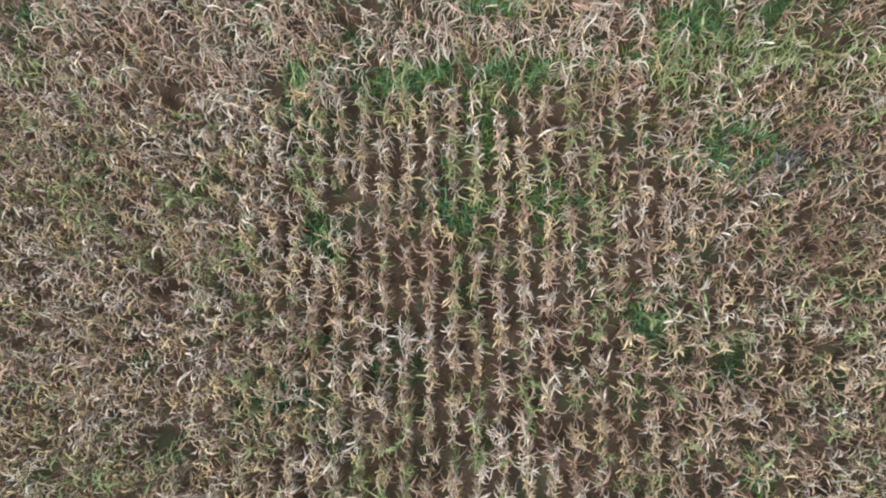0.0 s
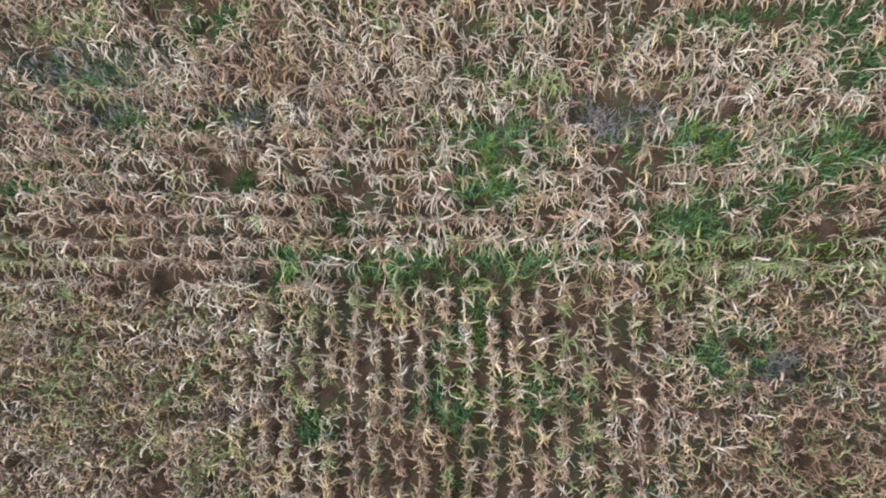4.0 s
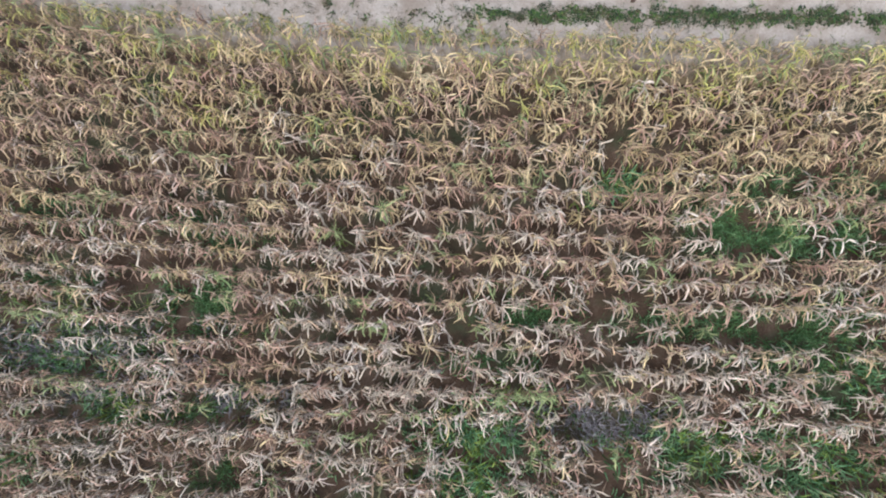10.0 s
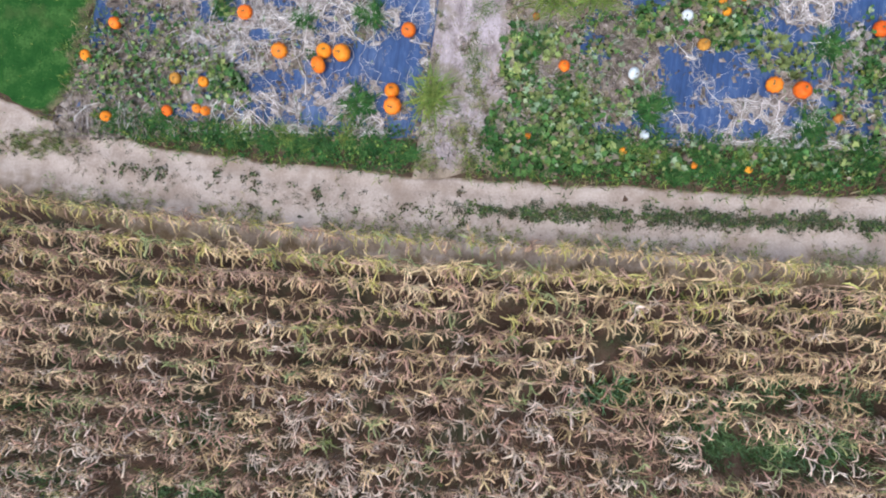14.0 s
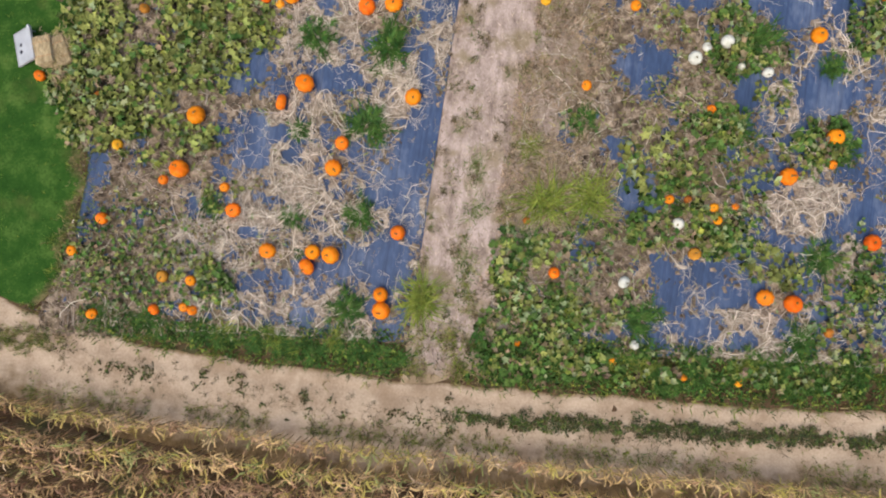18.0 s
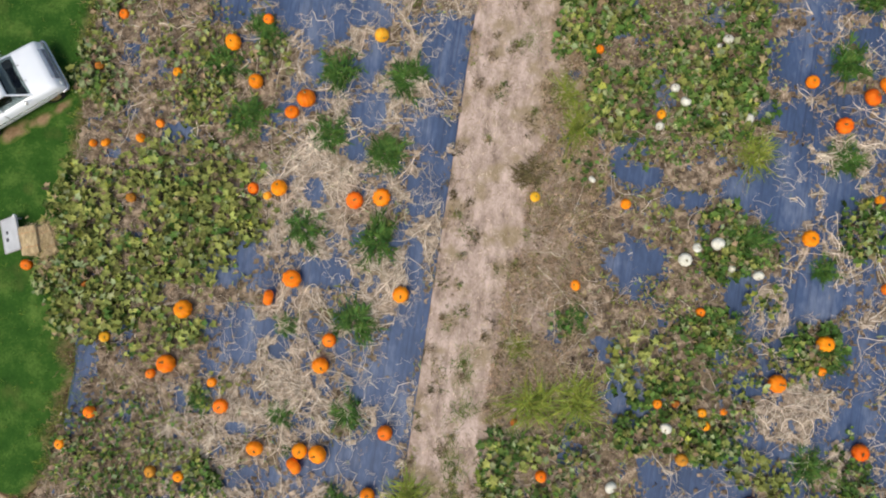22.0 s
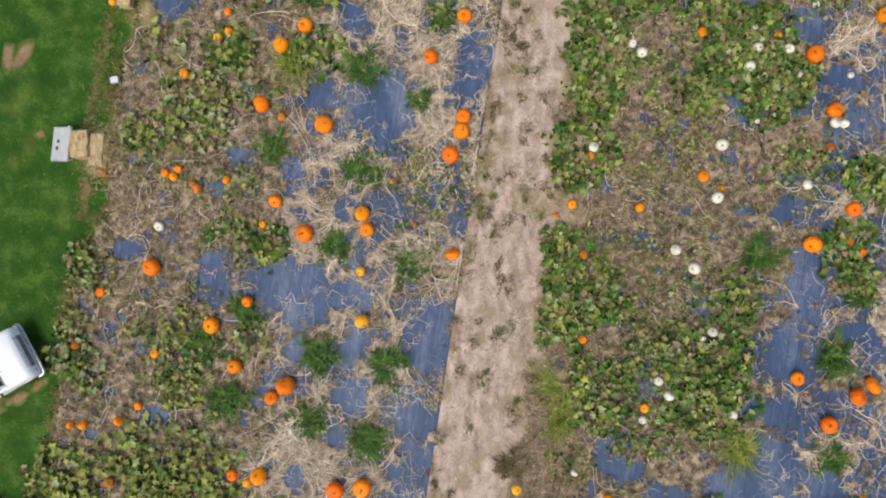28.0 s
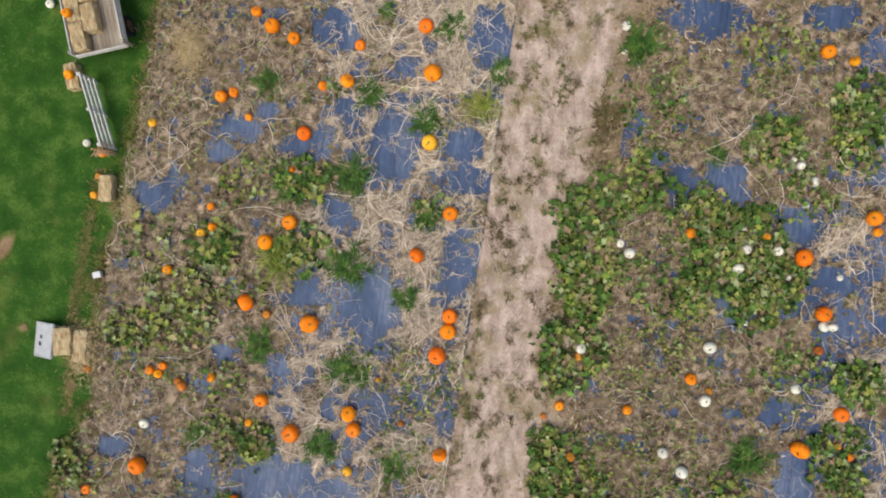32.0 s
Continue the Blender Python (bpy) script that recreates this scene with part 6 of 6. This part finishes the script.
for x, y, a, b, turn in ((-13.5, 39.35, 0.75, 0.32, 0.5), (-12.75, 39.8, 0.6, 0.26, 0.5), (-14.5, 38.9, 0.8, 0.45, 0.5), (-13.6, 51.3, 0.45, 0.9, -0.4), (-10.6, 44.95, 0.35, 0.7, 0.1), (-12.9, 48.5, 0.3, 0.25, 0.0), (-14.1, 51.2, 0.35, 0.8, 0.0), (-11.2, 46.5, 0.28, 0.5, 0.0)):
    bare_patch(x, y, a, b, turn, "worn tan bare earth patch in the grass")

# ---- materials of the made things ----
PAINT = surface("white_car_paint", (0.82, 0.87, 0.94), (0.86, 0.90, 0.96), 1.2, 30, 0.28, 0.0, spec=0.5)
CHROME = surface("chrome", (0.5, 0.5, 0.52), (0.62, 0.62, 0.64), 5, 40, 0.18, 0.0, metal=1.0)
BLACK = surface("black_rubber", (0.012, 0.012, 0.013), (0.03, 0.03, 0.03), 8, 60, 0.8, 0.2)
DARK_TRIM = surface("dark_grille", (0.015, 0.016, 0.02), (0.05, 0.05, 0.055), 8, 60, 0.5, 0.1)
GRILLE = surface("brushed_grey_grille", (0.10, 0.105, 0.12), (0.24, 0.25, 0.28), 6, 50, 0.35, 0.1, metal=0.5)
CABIN = surface("grey_cabin_cloth", (0.03, 0.032, 0.036), (0.09, 0.09, 0.095), 4, 50, 0.9, 0.2)
LENS = surface("lamp_glass", (0.55, 0.57, 0.6), (0.75, 0.76, 0.78), 6, 60, 0.1, 0.0, spec=0.6)
BOARD = surface("pale_grey_painted_board", (0.42, 0.44, 0.48), (0.54, 0.56, 0.60), 3, 40, 0.6, 0.05)
BOARD_RIM = surface("grey_board_rim", (0.34, 0.34, 0.36), (0.5, 0.5, 0.52), 3, 40, 0.7, 0.1)
MARK = surface("dark_printed_mark", (0.03, 0.03, 0.05), (0.07, 0.07, 0.09), 6, 40, 0.7, 0.0)
BALE = surface("baled_straw", (0.30, 0.22, 0.12), (0.64, 0.51, 0.32), 9, 45, 0.95, 1.0, third=(0.46, 0.355, 0.205), stretch=(1, 0.3, 1))
TWINE = surface("bale_twine", (0.5, 0.2, 0.08), (0.6, 0.28, 0.12), 9, 60, 0.8, 0.1)
RAIL = surface("white_weathered_rail", (0.48, 0.47, 0.46), (0.74, 0.73, 0.71), 4, 50, 0.7, 0.2)
PLANK = surface("grey_wagon_plank", (0.20, 0.165, 0.13), (0.42, 0.36, 0.30), 3, 40, 0.85, 0.4, vary="object", spread=0.2, hue=0.01, stretch=(1, 0.25, 1))
STEEL = surface("rusty_steel", (0.10, 0.055, 0.035), (0.22, 0.13, 0.09), 7, 50, 0.7, 0.3, metal=0.4)
GLASS = bpy.data.materials.new("car_glass")
GLASS.use_nodes = True
gb = GLASS.node_tree.nodes["Principled BSDF"]
gb.inputs["Base Color"].default_value, gb.inputs["Roughness"].default_value = (0.30, 0.36, 0.37, 1), 0.04
gb.inputs["Transmission Weight"].default_value, gb.inputs["IOR"].default_value = 1.0, 1.45


# ---- the parked car ----
def loft(sections, close=True):
    """A smooth shell through rings of equal count."""
    bm = bmesh.new()
    rings = [[bm.verts.new(p) for p in s] for s in sections]
    n = len(rings[0])
    for a, b in zip(rings, rings[1:]):
        for i in range(n):
            bm.faces.new((a[i], a[(i + 1) % n], b[(i + 1) % n], b[i]))
    if close:
        bm.faces.new(rings[0][::-1])
        bm.faces.new(rings[-1])
    bmesh.ops.recalc_face_normals(bm, faces=bm.faces)
    return bm


def car_ring(x, half, low, top, crown=0.04):
    """A body section: sill, bulging flank, shoulder and slightly crowned deck."""
    h = top - low
    right = [(x, half * 0.90, low), (x, half * 0.98, low + 0.22 * h), (x, half, low + 0.55 * h), (x, half * 0.985, low + 0.82 * h), (x, half * 0.93, low + 0.96 * h), (x, half * 0.80, top + crown * 0.4), (x, half * 0.4, top + crown)]
    return right + [(p[0], -p[1], p[2]) for p in right[::-1]]


def pane(name, corners, mat, parent, thick=0.008):
    a, b, c, d = [Vector(p) for p in corners]
    nrm = (b - a).cross(d - a).normalized() * thick
    bm = bmesh.new()
    lo, hi = [bm.verts.new(p) for p in (a, b, c, d)], [bm.verts.new(Vector(p) + nrm) for p in (a, b, c, d)]
    bm.faces.new(lo[::-1])
    bm.faces.new(hi)
    for i in range(4):
        bm.faces.new((lo[i], lo[(i + 1) % 4], hi[(i + 1) % 4], hi[i]))
    ob = part(name, bm_mesh(name, bm, mat), parent)
    ob.visible_shadow = mat is not GLASS
    return ob


def disc(name, r, w, mat, parent, at, hole=0.0, n=28):
    bm = bmesh.new()
    prof = [(r, -w / 2), (r, w / 2), (max(hole, 0.001), w / 2), (max(hole, 0.001), -w / 2)]
    rings = [[bm.verts.new((q * math.cos(2 * math.pi * i / n), z, q * math.sin(2 * math.pi * i / n))) for q, z in prof] for i in range(n)]
    for i in range(n):
        a, b = rings[i], rings[(i + 1) % n]
        for j in range(4):
            bm.faces.new((a[j], a[(j + 1) % 4], b[(j + 1) % 4], b[j]))
    bmesh.ops.recalc_face_normals(bm, faces=bm.faces)
    return part(name, bm_mesh(name, bm, mat, bevel=0.012 if r > 0.2 else 0.0), parent, at=at)


def parked_car(m):
    car = new("car")
    rings = [car_ring(-0.05, 0.90, 0.36, 0.64, 0.01), car_ring(-0.12, 0.92, 0.33, 0.80, 0.015), car_ring(-0.19, 0.935, 0.31, 0.905, 0.02), car_ring(-0.34, 0.94, 0.30, 0.928), car_ring(-0.9, 0.945, 0.26, 0.95), car_ring(-1.55, 0.945, 0.25, 0.97),
             car_ring(-2.6, 0.945, 0.25, 0.97), car_ring(-3.9, 0.94, 0.26, 0.95), car_ring(-4.7, 0.92, 0.30, 0.90), car_ring(-4.95, 0.86, 0.36, 0.82, 0.02)]
    part("body", bm_mesh("body", loft(rings), PAINT, True), car, "glossy white painted body")
    # deck panel, a little proud of the wings, with its own rounded outline
    deck = [[(x, s * w, z) for s, w, z in ((-1, h, t), (-1, h * 0.5, t + 0.022), (1, h * 0.5, t + 0.022), (1, h, t), (1, h, t - 0.03), (-1, h, t - 0.03))] for x, h, t in ((-0.21, 0.76, 0.908), (-0.34, 0.765, 0.935), (-0.9, 0.765, 0.958), (-1.42, 0.765, 0.978))]
    part("hood", bm_mesh("hood", loft(deck), PAINT, True), car)
    # greenhouse: pillars and roof
    base, roof = [(-1.56, 0.83, 0.99), (-4.1, 0.80, 0.97)], [(-2.22, 0.62, 1.44), (-3.45, 0.60, 1.43)]
    rf = [[(x, s * w, z) for s, w, z in ((-1, h, t - 0.02), (-1, h * 0.85, t + 0.03), (-1, h * 0.4, t + 0.055), (1, h * 0.4, t + 0.055), (1, h * 0.85, t + 0.03), (1, h, t - 0.02), (1, h * 0.9, t - 0.05), (-1, h * 0.9, t - 0.05))] for x, h, t in ((-2.14, 0.60, 1.39), (-2.3, 0.64, 1.43), (-2.9, 0.655, 1.45), (-3.4, 0.64, 1.43), (-3.55, 0.60, 1.39))]
    part("roof", bm_mesh("roof", loft(rf), PAINT, True), car)
    for s in (1, -1):
        for p, q in (((-1.58, 0.80 * s, 0.97), (-2.2, 0.60 * s, 1.41)), ((-2.75, 0.82 * s, 0.97), (-2.8, 0.63 * s, 1.42)), ((-4.1, 0.78 * s, 0.95), (-3.5, 0.58 * s, 1.41))):
            v, f = tube([p, [(a + b) / 2 for a, b in zip(p, q)], q], [0.04, 0.035, 0.032], 6)
            part("pillar", raw_mesh("pillar", v, f, [PAINT], smooth=True), car)
        pane("side_window", [(-1.68, 0.80 * s, 1.0), (-2.70, 0.815 * s, 1.0), (-2.76, 0.635 * s, 1.40), (-2.24, 0.62 * s, 1.40)], GLASS, car)
        pane("side_window", [(-2.80, 0.815 * s, 1.0), (-3.95, 0.79 * s, 0.98), (-3.5, 0.61 * s, 1.39), (-2.84, 0.635 * s, 1.40)], GLASS, car)
        pane("side_strip", [(-0.35, 0.950 * s, 0.60), (-4.5, 0.950 * s, 0.60), (-4.5, 0.950 * s, 0.63), (-0.35, 0.950 * s, 0.63)], CHROME, car, 0.012)
        lamp = disc("headlight", 0.085, 0.06, LENS, car, pose(-0.085, 0.72 * s, 0.60, 0, 0, 90))
        disc("lamp_rim", 0.1, 0.05, CHROME, lamp, pose(0, 0.0, 0, 0, 0, 0), 0.084)
        disc("door_mirror", 0.075, 0.04, CHROME, car, pose(-1.85, 0.98 * s, 1.04, 0, 0, 80))
        for x in (-0.72, -3.85):
            wheel = disc("wheel", 0.33, 0.2, BLACK, car, pose(x, 0.80 * s, 0.33))
            disc("rim", 0.2, 0.215, CHROME, wheel, pose(0, 0, 0), 0.03)
        pane("door_seam", [(-2.78, 0.948 * s, 0.34), (-2.80, 0.948 * s, 0.34), (-2.80, 0.938 * s, 0.93), (-2.78, 0.938 * s, 0.93)], DARK_TRIM, car, 0.004)
    pane("windscreen", [(-1.60, -0.74, 1.0), (-1.60, 0.74, 1.0), (-2.20, 0.56, 1.40), (-2.20, -0.56, 1.40)], GLASS, car)
    pane("rear_window", [(-4.08, 0.72, 0.98), (-4.08, -0.72, 0.98), (-3.55, -0.54, 1.39), (-3.55, 0.54, 1.39)], GLASS, car)
    part("dashboard", bm_mesh("dashboard", box_bm(0.35, 1.4, 0.1, -1.85, 0, 0.96), CABIN, bevel=0.03), car)
    for x in (-2.5, -3.4):
        part("seat", bm_mesh("seat", box_bm(0.5, 1.3, 0.16, x, 0, 0.95), CABIN, bevel=0.05), car)
        part("seat_back", bm_mesh("seat_back", box_bm(0.14, 1.3, 0.3, x - 0.28, 0, 1.12), CABIN, bevel=0.05), car)
    for x, name in ((0.0, "front_bumper"), (-5.0, "rear_bumper")):
        s = 1 if x == 0 else -1
        pts = [(x - 0.20 * s, -0.97, 0.50), (x - 0.02 * s, -0.955, 0.50), (x + 0.03 * s, -0.88, 0.50), (x + 0.03 * s, 0.88, 0.50), (x - 0.02 * s, 0.955, 0.50), (x - 0.20 * s, 0.97, 0.50)]
        v, f = tube(pts, [0.04, 0.048, 0.05, 0.05, 0.048, 0.04], 8)
        part(name, raw_mesh(name, v, f, [CHROME], smooth=True), car)
    grille = pane("grille", [(-0.042, -0.58, 0.63), (-0.042, 0.58, 0.63), (-0.195, 0.58, 0.885), (-0.195, -0.58, 0.885)], GRILLE, car, 0.02)
    for k in range(6):
        z = 0.66 + 0.04 * k
        part("slat", bm_mesh("slat", box_bm(0.018, 1.14, 0.012, -0.042 - 0.6 * (z - 0.63) + 0.02, 0, z + 0.012), CHROME), grille)
    for y in (-0.3, 0.3):
        v, f = tube([(-1.5, y, 1.03), (-1.62, y + 0.05, 1.04), (-1.85, y + 0.4, 1.2)], [0.012, 0.01, 0.006], 5)
        part("wiper", raw_mesh("wiper", v, f, [DARK_TRIM]), car)
    # a short nose: draw everything behind the front wheels forward
    for o in car.children:
        if o.location.length > 0.1:
            o.location.x += 0.6 * min(1, max(0, (-o.location.x - 0.6) / 0.8))
        else:
            for v in o.data.vertices:
                v.co.x += 0.6 * min(1, max(0, (-v.co.x - 0.6) / 0.8))
    car.matrix_basis = m
    return tagged(car, "white vintage saloon car parked on the lawn", "car")


parked_car(pose(-12.72, 41.12, 0.02, 0, 0, 30))


# ---- bales, boards, fence, wagon ----
FENCE_A, FENCE_B = (-9.62, 54.65), (-10.32, 56.95)
WAGON = pose(-9.58, 57.72, 0, 0, 0, 12)

def straw_bale(m, lx, ly, lz, label, loose=60):
    """A straw bale with a rough, slightly sagging skin, twine and loose stalks."""
    r = np.random.default_rng(int(abs(lx * 977 + m.translation.x * 31)))
    bm = bmesh.new()
    bmesh.ops.create_cube(bm, size=1, matrix=Matrix.Translation((0, 0, lz / 2)) @ Matrix.Diagonal((lx, ly, lz, 1)))
    bmesh.ops.subdivide_edges(bm, edges=bm.edges[:], cuts=5, use_grid_fill=True)
    for v in bm.verts:
        edge = sum(abs(abs(c) - h) < 1e-4 for c, h in ((v.co.x, lx / 2), (v.co.y, ly / 2)))
        if edge == 2 or (edge == 1 and v.co.z > lz - 1e-4):
            v.co = Vector((v.co.x * 0.96, v.co.y * 0.97, v.co.z - 0.015))
        v.co += Vector(r.normal(0, 0.012, 3)) * (0 if v.co.z < 0.01 else 1)
    bale = new("straw_bale", bm_mesh("straw_bale", bm, BALE, False))
    for s in (-0.25, 0.25):
        x = s * lx
        v, f = tube([(x, -ly / 2 - 0.012, 0.01), (x, -ly / 2 - 0.012, lz + 0.004), (x, 0, lz + 0.018), (x, ly / 2 + 0.012, lz + 0.004), (x, ly / 2 + 0.012, 0.01)], [0.006] * 5, 4)
        part("twine", raw_mesh("twine", v, f, [TWINE]), bale, "orange twine")
    st = []
    for _ in range(loose):
        side = r.integers(3)
        b = (r.uniform(-lx / 2, lx / 2), r.uniform(-ly / 2, ly / 2), lz) if side == 0 else (r.choice([-1, 1]) * lx / 2, r.uniform(-ly / 2, ly / 2), r.uniform(0.05, lz)) if side == 1 else (r.uniform(-lx / 2, lx / 2), r.choice([-1, 1]) * ly / 2, r.uniform(0.05, lz))
        st.append((*blade(b, r.uniform(0, 6.28), r.uniform(0.06, 0.16), 0.012, r.uniform(-0.1, 0.6), r.uniform(0.1, 0.8), 2), 0))
    v, f, i = gather(st)
    part("loose_stalks", raw_mesh("loose_stalks", v, f, [STRAW]), bale)["kind"] = "stuff"
    bale.matrix_basis = m
    return tagged(bale, label, "straw bale", "straw bales")


def straw_scatter(x, y, a, b, n, low=0.05, top=0.16):
    r = np.random.default_rng(int(abs(x * 100)))
    q, t = np.abs(r.normal(0, 0.75, n)), r.uniform(0, 6.28, n)
    rows = np.stack([r.integers(0, 10, n), x + a * q * np.cos(t), y + b * q * np.sin(t), r.uniform(low, top, n), r.uniform(0, 6.28, n), r.uniform(0.06, 0.16, n), r.integers(0, 3, n)], -1)
    ground_stuff("loose_straw", "loose golden straw spilled on the grass", "straw", lane_bits, rows, [BALE, BALE, WEED_T])


def game_board(m, label):
    """A pale board with a raised rim, two dark marks and folding legs, propped on a bale."""
    w, h = 0.88, 1.14
    board = new("game_board", bm_mesh("game_board", box_bm(w, h, 0.018, w / 2, 0, 0), BOARD, bevel=0.004))
    for nm, sx, sy, x, y in (("rim", 0.05, h + 0.04, 0.0, 0), ("rim", 0.05, h + 0.04, w, 0), ("rim", w, 0.05, w / 2, h / 2), ("rim", w, 0.05, w / 2, -h / 2)):
        part(nm, bm_mesh(nm, box_bm(sx, sy, 0.07, x, y, -0.015), BOARD_RIM, bevel=0.005), board)
    for x, y, r in ((0.29, 0.10, 0.065), (0.25, -0.14, 0.075)):
        disc("mark", r, 0.006, MARK, board, pose(x, y, 0.012, 90, 0, 0))
    for y in (-h / 2 + 0.06, h / 2 - 0.06):
        v, f = tube([(w - 0.16, y, -0.04), (w - 0.15, y, -0.14), (w - 0.14, y, -0.27)], [0.02] * 3, 6)
        part("leg", raw_mesh("leg", v, f, [BOARD_RIM]), board)
    part("corner_cap", bm_mesh("corner_cap", box_bm(0.11, 0.11, 0.08, w - 0.02, h / 2, 0.03), LENS, bevel=0.03), board, "white rounded corner cap")
    board.matrix_basis = m
    return tagged(board, label, "game board", "game boards")


# first scatter: added straw standing in for a bare tan earth patch
straw_scatter(-9.08, 52.62, 0.2, 0.36, 1300, 0.1, 0.2)
straw_scatter(-7.0, 58.0, 0.42, 0.6, 4200, 0.14, 0.26)
straw_bale(pose(-11.28, 48.1, 0.03, 0, 0, 92), 0.95, 0.62, 0.42, "golden straw bale behind a pale game board")
game_board(pose(-12.42, 48.15, 0.06, 0, -24, -5), "pale grey board with two dark marks propped on a bale")
straw_bale(pose(-10.74, 47.92, 0.03, 0, 0, 86), 1.1, 0.48, 0.30, "broken loose straw bale beside a pale game board", 120)
straw_scatter(-10.7, 47.75, 0.36, 0.62, 3000, 0.05, 0.3)
straw_bale(pose(-13.55, 35.1, 0.03, 0, 0, 102), 1.0, 0.62, 0.42, "golden straw bale beside a tilted game board")
game_board(pose(-14.72, 35.2, 0.06, 0, -24, 12), "pale grey board with dark marks leaning at the grass edge")
straw_bale(pose(-12.98, 35.12, 0.03, 0, 0, 112), 1.05, 0.46, 0.30, "broken loose straw bale at the bed edge", 120)
straw_scatter(-13.0, 34.95, 0.36, 0.6, 3000, 0.05, 0.36)
straw_bale(pose(-9.82, 53.3, 0.03, 0, 0, 88), 0.88, 0.44, 0.38, "weathered pale straw bale with pumpkins against it")
straw_bale(pose(-11.0, 57.1, 0.03, 0, 0, 100), 0.88, 0.44, 0.38, "straw bale standing beside the white fence")

crate = new("small_box", bm_mesh("small_box", box_bm(0.27, 0.2, 0.16, 0, 0, 0.08), BOARD, bevel=0.012))
part("lid", bm_mesh("lid", box_bm(0.28, 0.21, 0.03, 0, 0, 0.17), LENS, bevel=0.008), crate)
crate.matrix_basis = pose(-10.2, 50.35, 0.04, 0, 0, 12)
tagged(crate, "small white box standing in the grass", "box")


def rail_fence(a, b, posts):
    """A four-rail white fence between two points."""
    a, b = Vector((*a, 0)), Vector((*b, 0))
    d = b - a
    fence = new("rail_fence")
    fence.location = a
    turn = math.degrees(math.atan2(d.y, d.x))
    for k in range(posts):
        p = d * k / (posts - 1)
        part("post", bm_mesh("post", box_bm(0.09, 0.07, 1.14, 0, 0, 0.57), RAIL, bevel=0.012), fence, at=pose(p.x, p.y, 0, 0, 0, turn))
    for z in (0.3, 0.56, 0.82, 1.08):
        bm = box_bm(d.length + 0.1, 0.05, 0.1, d.length / 2, -0.065, z)
        part("rail", bm_mesh("rail", bm, RAIL, bevel=0.008), fence, at=pose(0, 0, 0, 0, 0, turn))
    return tagged(fence, "white weathered four-rail wooden fence by the bed", "fence")


rail_fence(FENCE_A, FENCE_B, 3)


def corn_shock(m, n=16):
    """A bundle of dry corn stalks tied to the fence end."""
    r = np.random.default_rng(41)
    shock = new("corn_shock")
    for k in range(n):
        az, sp = r.uniform(0, 6.28), r.uniform(0.03, 0.2)
        top = (sp * math.cos(az), sp * math.sin(az), r.uniform(0.8, 1.1))
        v, f = tube([(0.12 * math.cos(az), 0.12 * math.sin(az), 0), (0.05 * math.cos(az), 0.05 * math.sin(az), 0.7), top], [0.014, 0.012, 0.006], 5)
        stalk = part("stalk", raw_mesh("stalk", v, f, [STALK]), shock)
        for q in (0.6, 0.75, 0.9, 1.0):
            lv = blade((top[0] * q, top[1] * q, top[2] * q), az + r.normal(0, 0.9), r.uniform(0.16, 0.32), 0.035, r.uniform(0, 1), r.uniform(1.5, 3), 4, r.normal(0, 0.8))
            part("leaf", raw_mesh("leaf", lv[0], lv[1], [CORN_BROWN]), stalk)
    shock.matrix_basis = m
    return tagged(shock, "bundle of dry corn stalks tied at the fence end", "corn shock")


corn_shock(pose(FENCE_A[0] - 0.05, FENCE_A[1] - 0.12, 0, 0, 0, 0))


def hay_wagon(m):
    """A flat wagon: plank deck, sideboards, rack posts, four wheels and a load of bales."""
    wagon = new("hay_wagon")
    L, W, z = 5.0, 1.7, 0.86
    for k in range(12):
        w = W / 12
        part("deck_plank", bm_mesh("deck_plank", box_bm(w - 0.008, L, 0.045, -W / 2 + (k + 0.5) * w, L / 2, z), PLANK, bevel=0.004), wagon)
    for s in (-1, 1):
        for k in range(2):
            part("side_board", bm_mesh("side_board", box_bm(0.035, L, 0.17, s * (W / 2 + 0.02), L / 2, z + 0.13 + 0.2 * k), RAIL, bevel=0.005), wagon)
        for y in (0.08, L / 2, L - 0.08):
            part("stake", bm_mesh("stake", box_bm(0.06, 0.08, 0.6, s * (W / 2 + 0.065), y, z + 0.15), PLANK, bevel=0.005), wagon)
        part("beam", bm_mesh("beam", box_bm(0.12, L * 0.94, 0.14, s * 0.5, L / 2, z - 0.1), STEEL, bevel=0.01), wagon)
        for y in (0.9, L - 0.9):
            wheel = disc("wheel", 0.36, 0.2, BLACK, wagon, pose(s * 0.72, y, 0.36, 0, 0, 90))
            disc("rim", 0.2, 0.215, STEEL, wheel, pose(0, 0, 0), 0.04)
    for y in (0.9, L - 0.9):
        v, f = tube([(-0.7, y, 0.36), (0, y, 0.36), (0.7, y, 0.36)], [0.045] * 3, 8)
        part("axle", raw_mesh("axle", v, f, [STEEL]), wagon)
    part("end_board", bm_mesh("end_board", box_bm(W, 0.035, 0.2, 0, 0.0, z + 0.13), RAIL, bevel=0.005), wagon)
    wagon.matrix_basis = m
    return tagged(wagon, "grey plank hay wagon with pale sideboards", "wagon")


hay_wagon(WAGON)
for x, y in ((-0.56, 0.55), (-0.56, 1.5), (-0.55, 2.45), (-0.08, 1.1), (-0.07, 2.1), (-0.08, 3.1)):
    straw_bale(WAGON @ pose(x, y, 0.885, 0, 0, 90), 0.92, 0.46, 0.38, "straw bale lying on the wagon deck", 30)
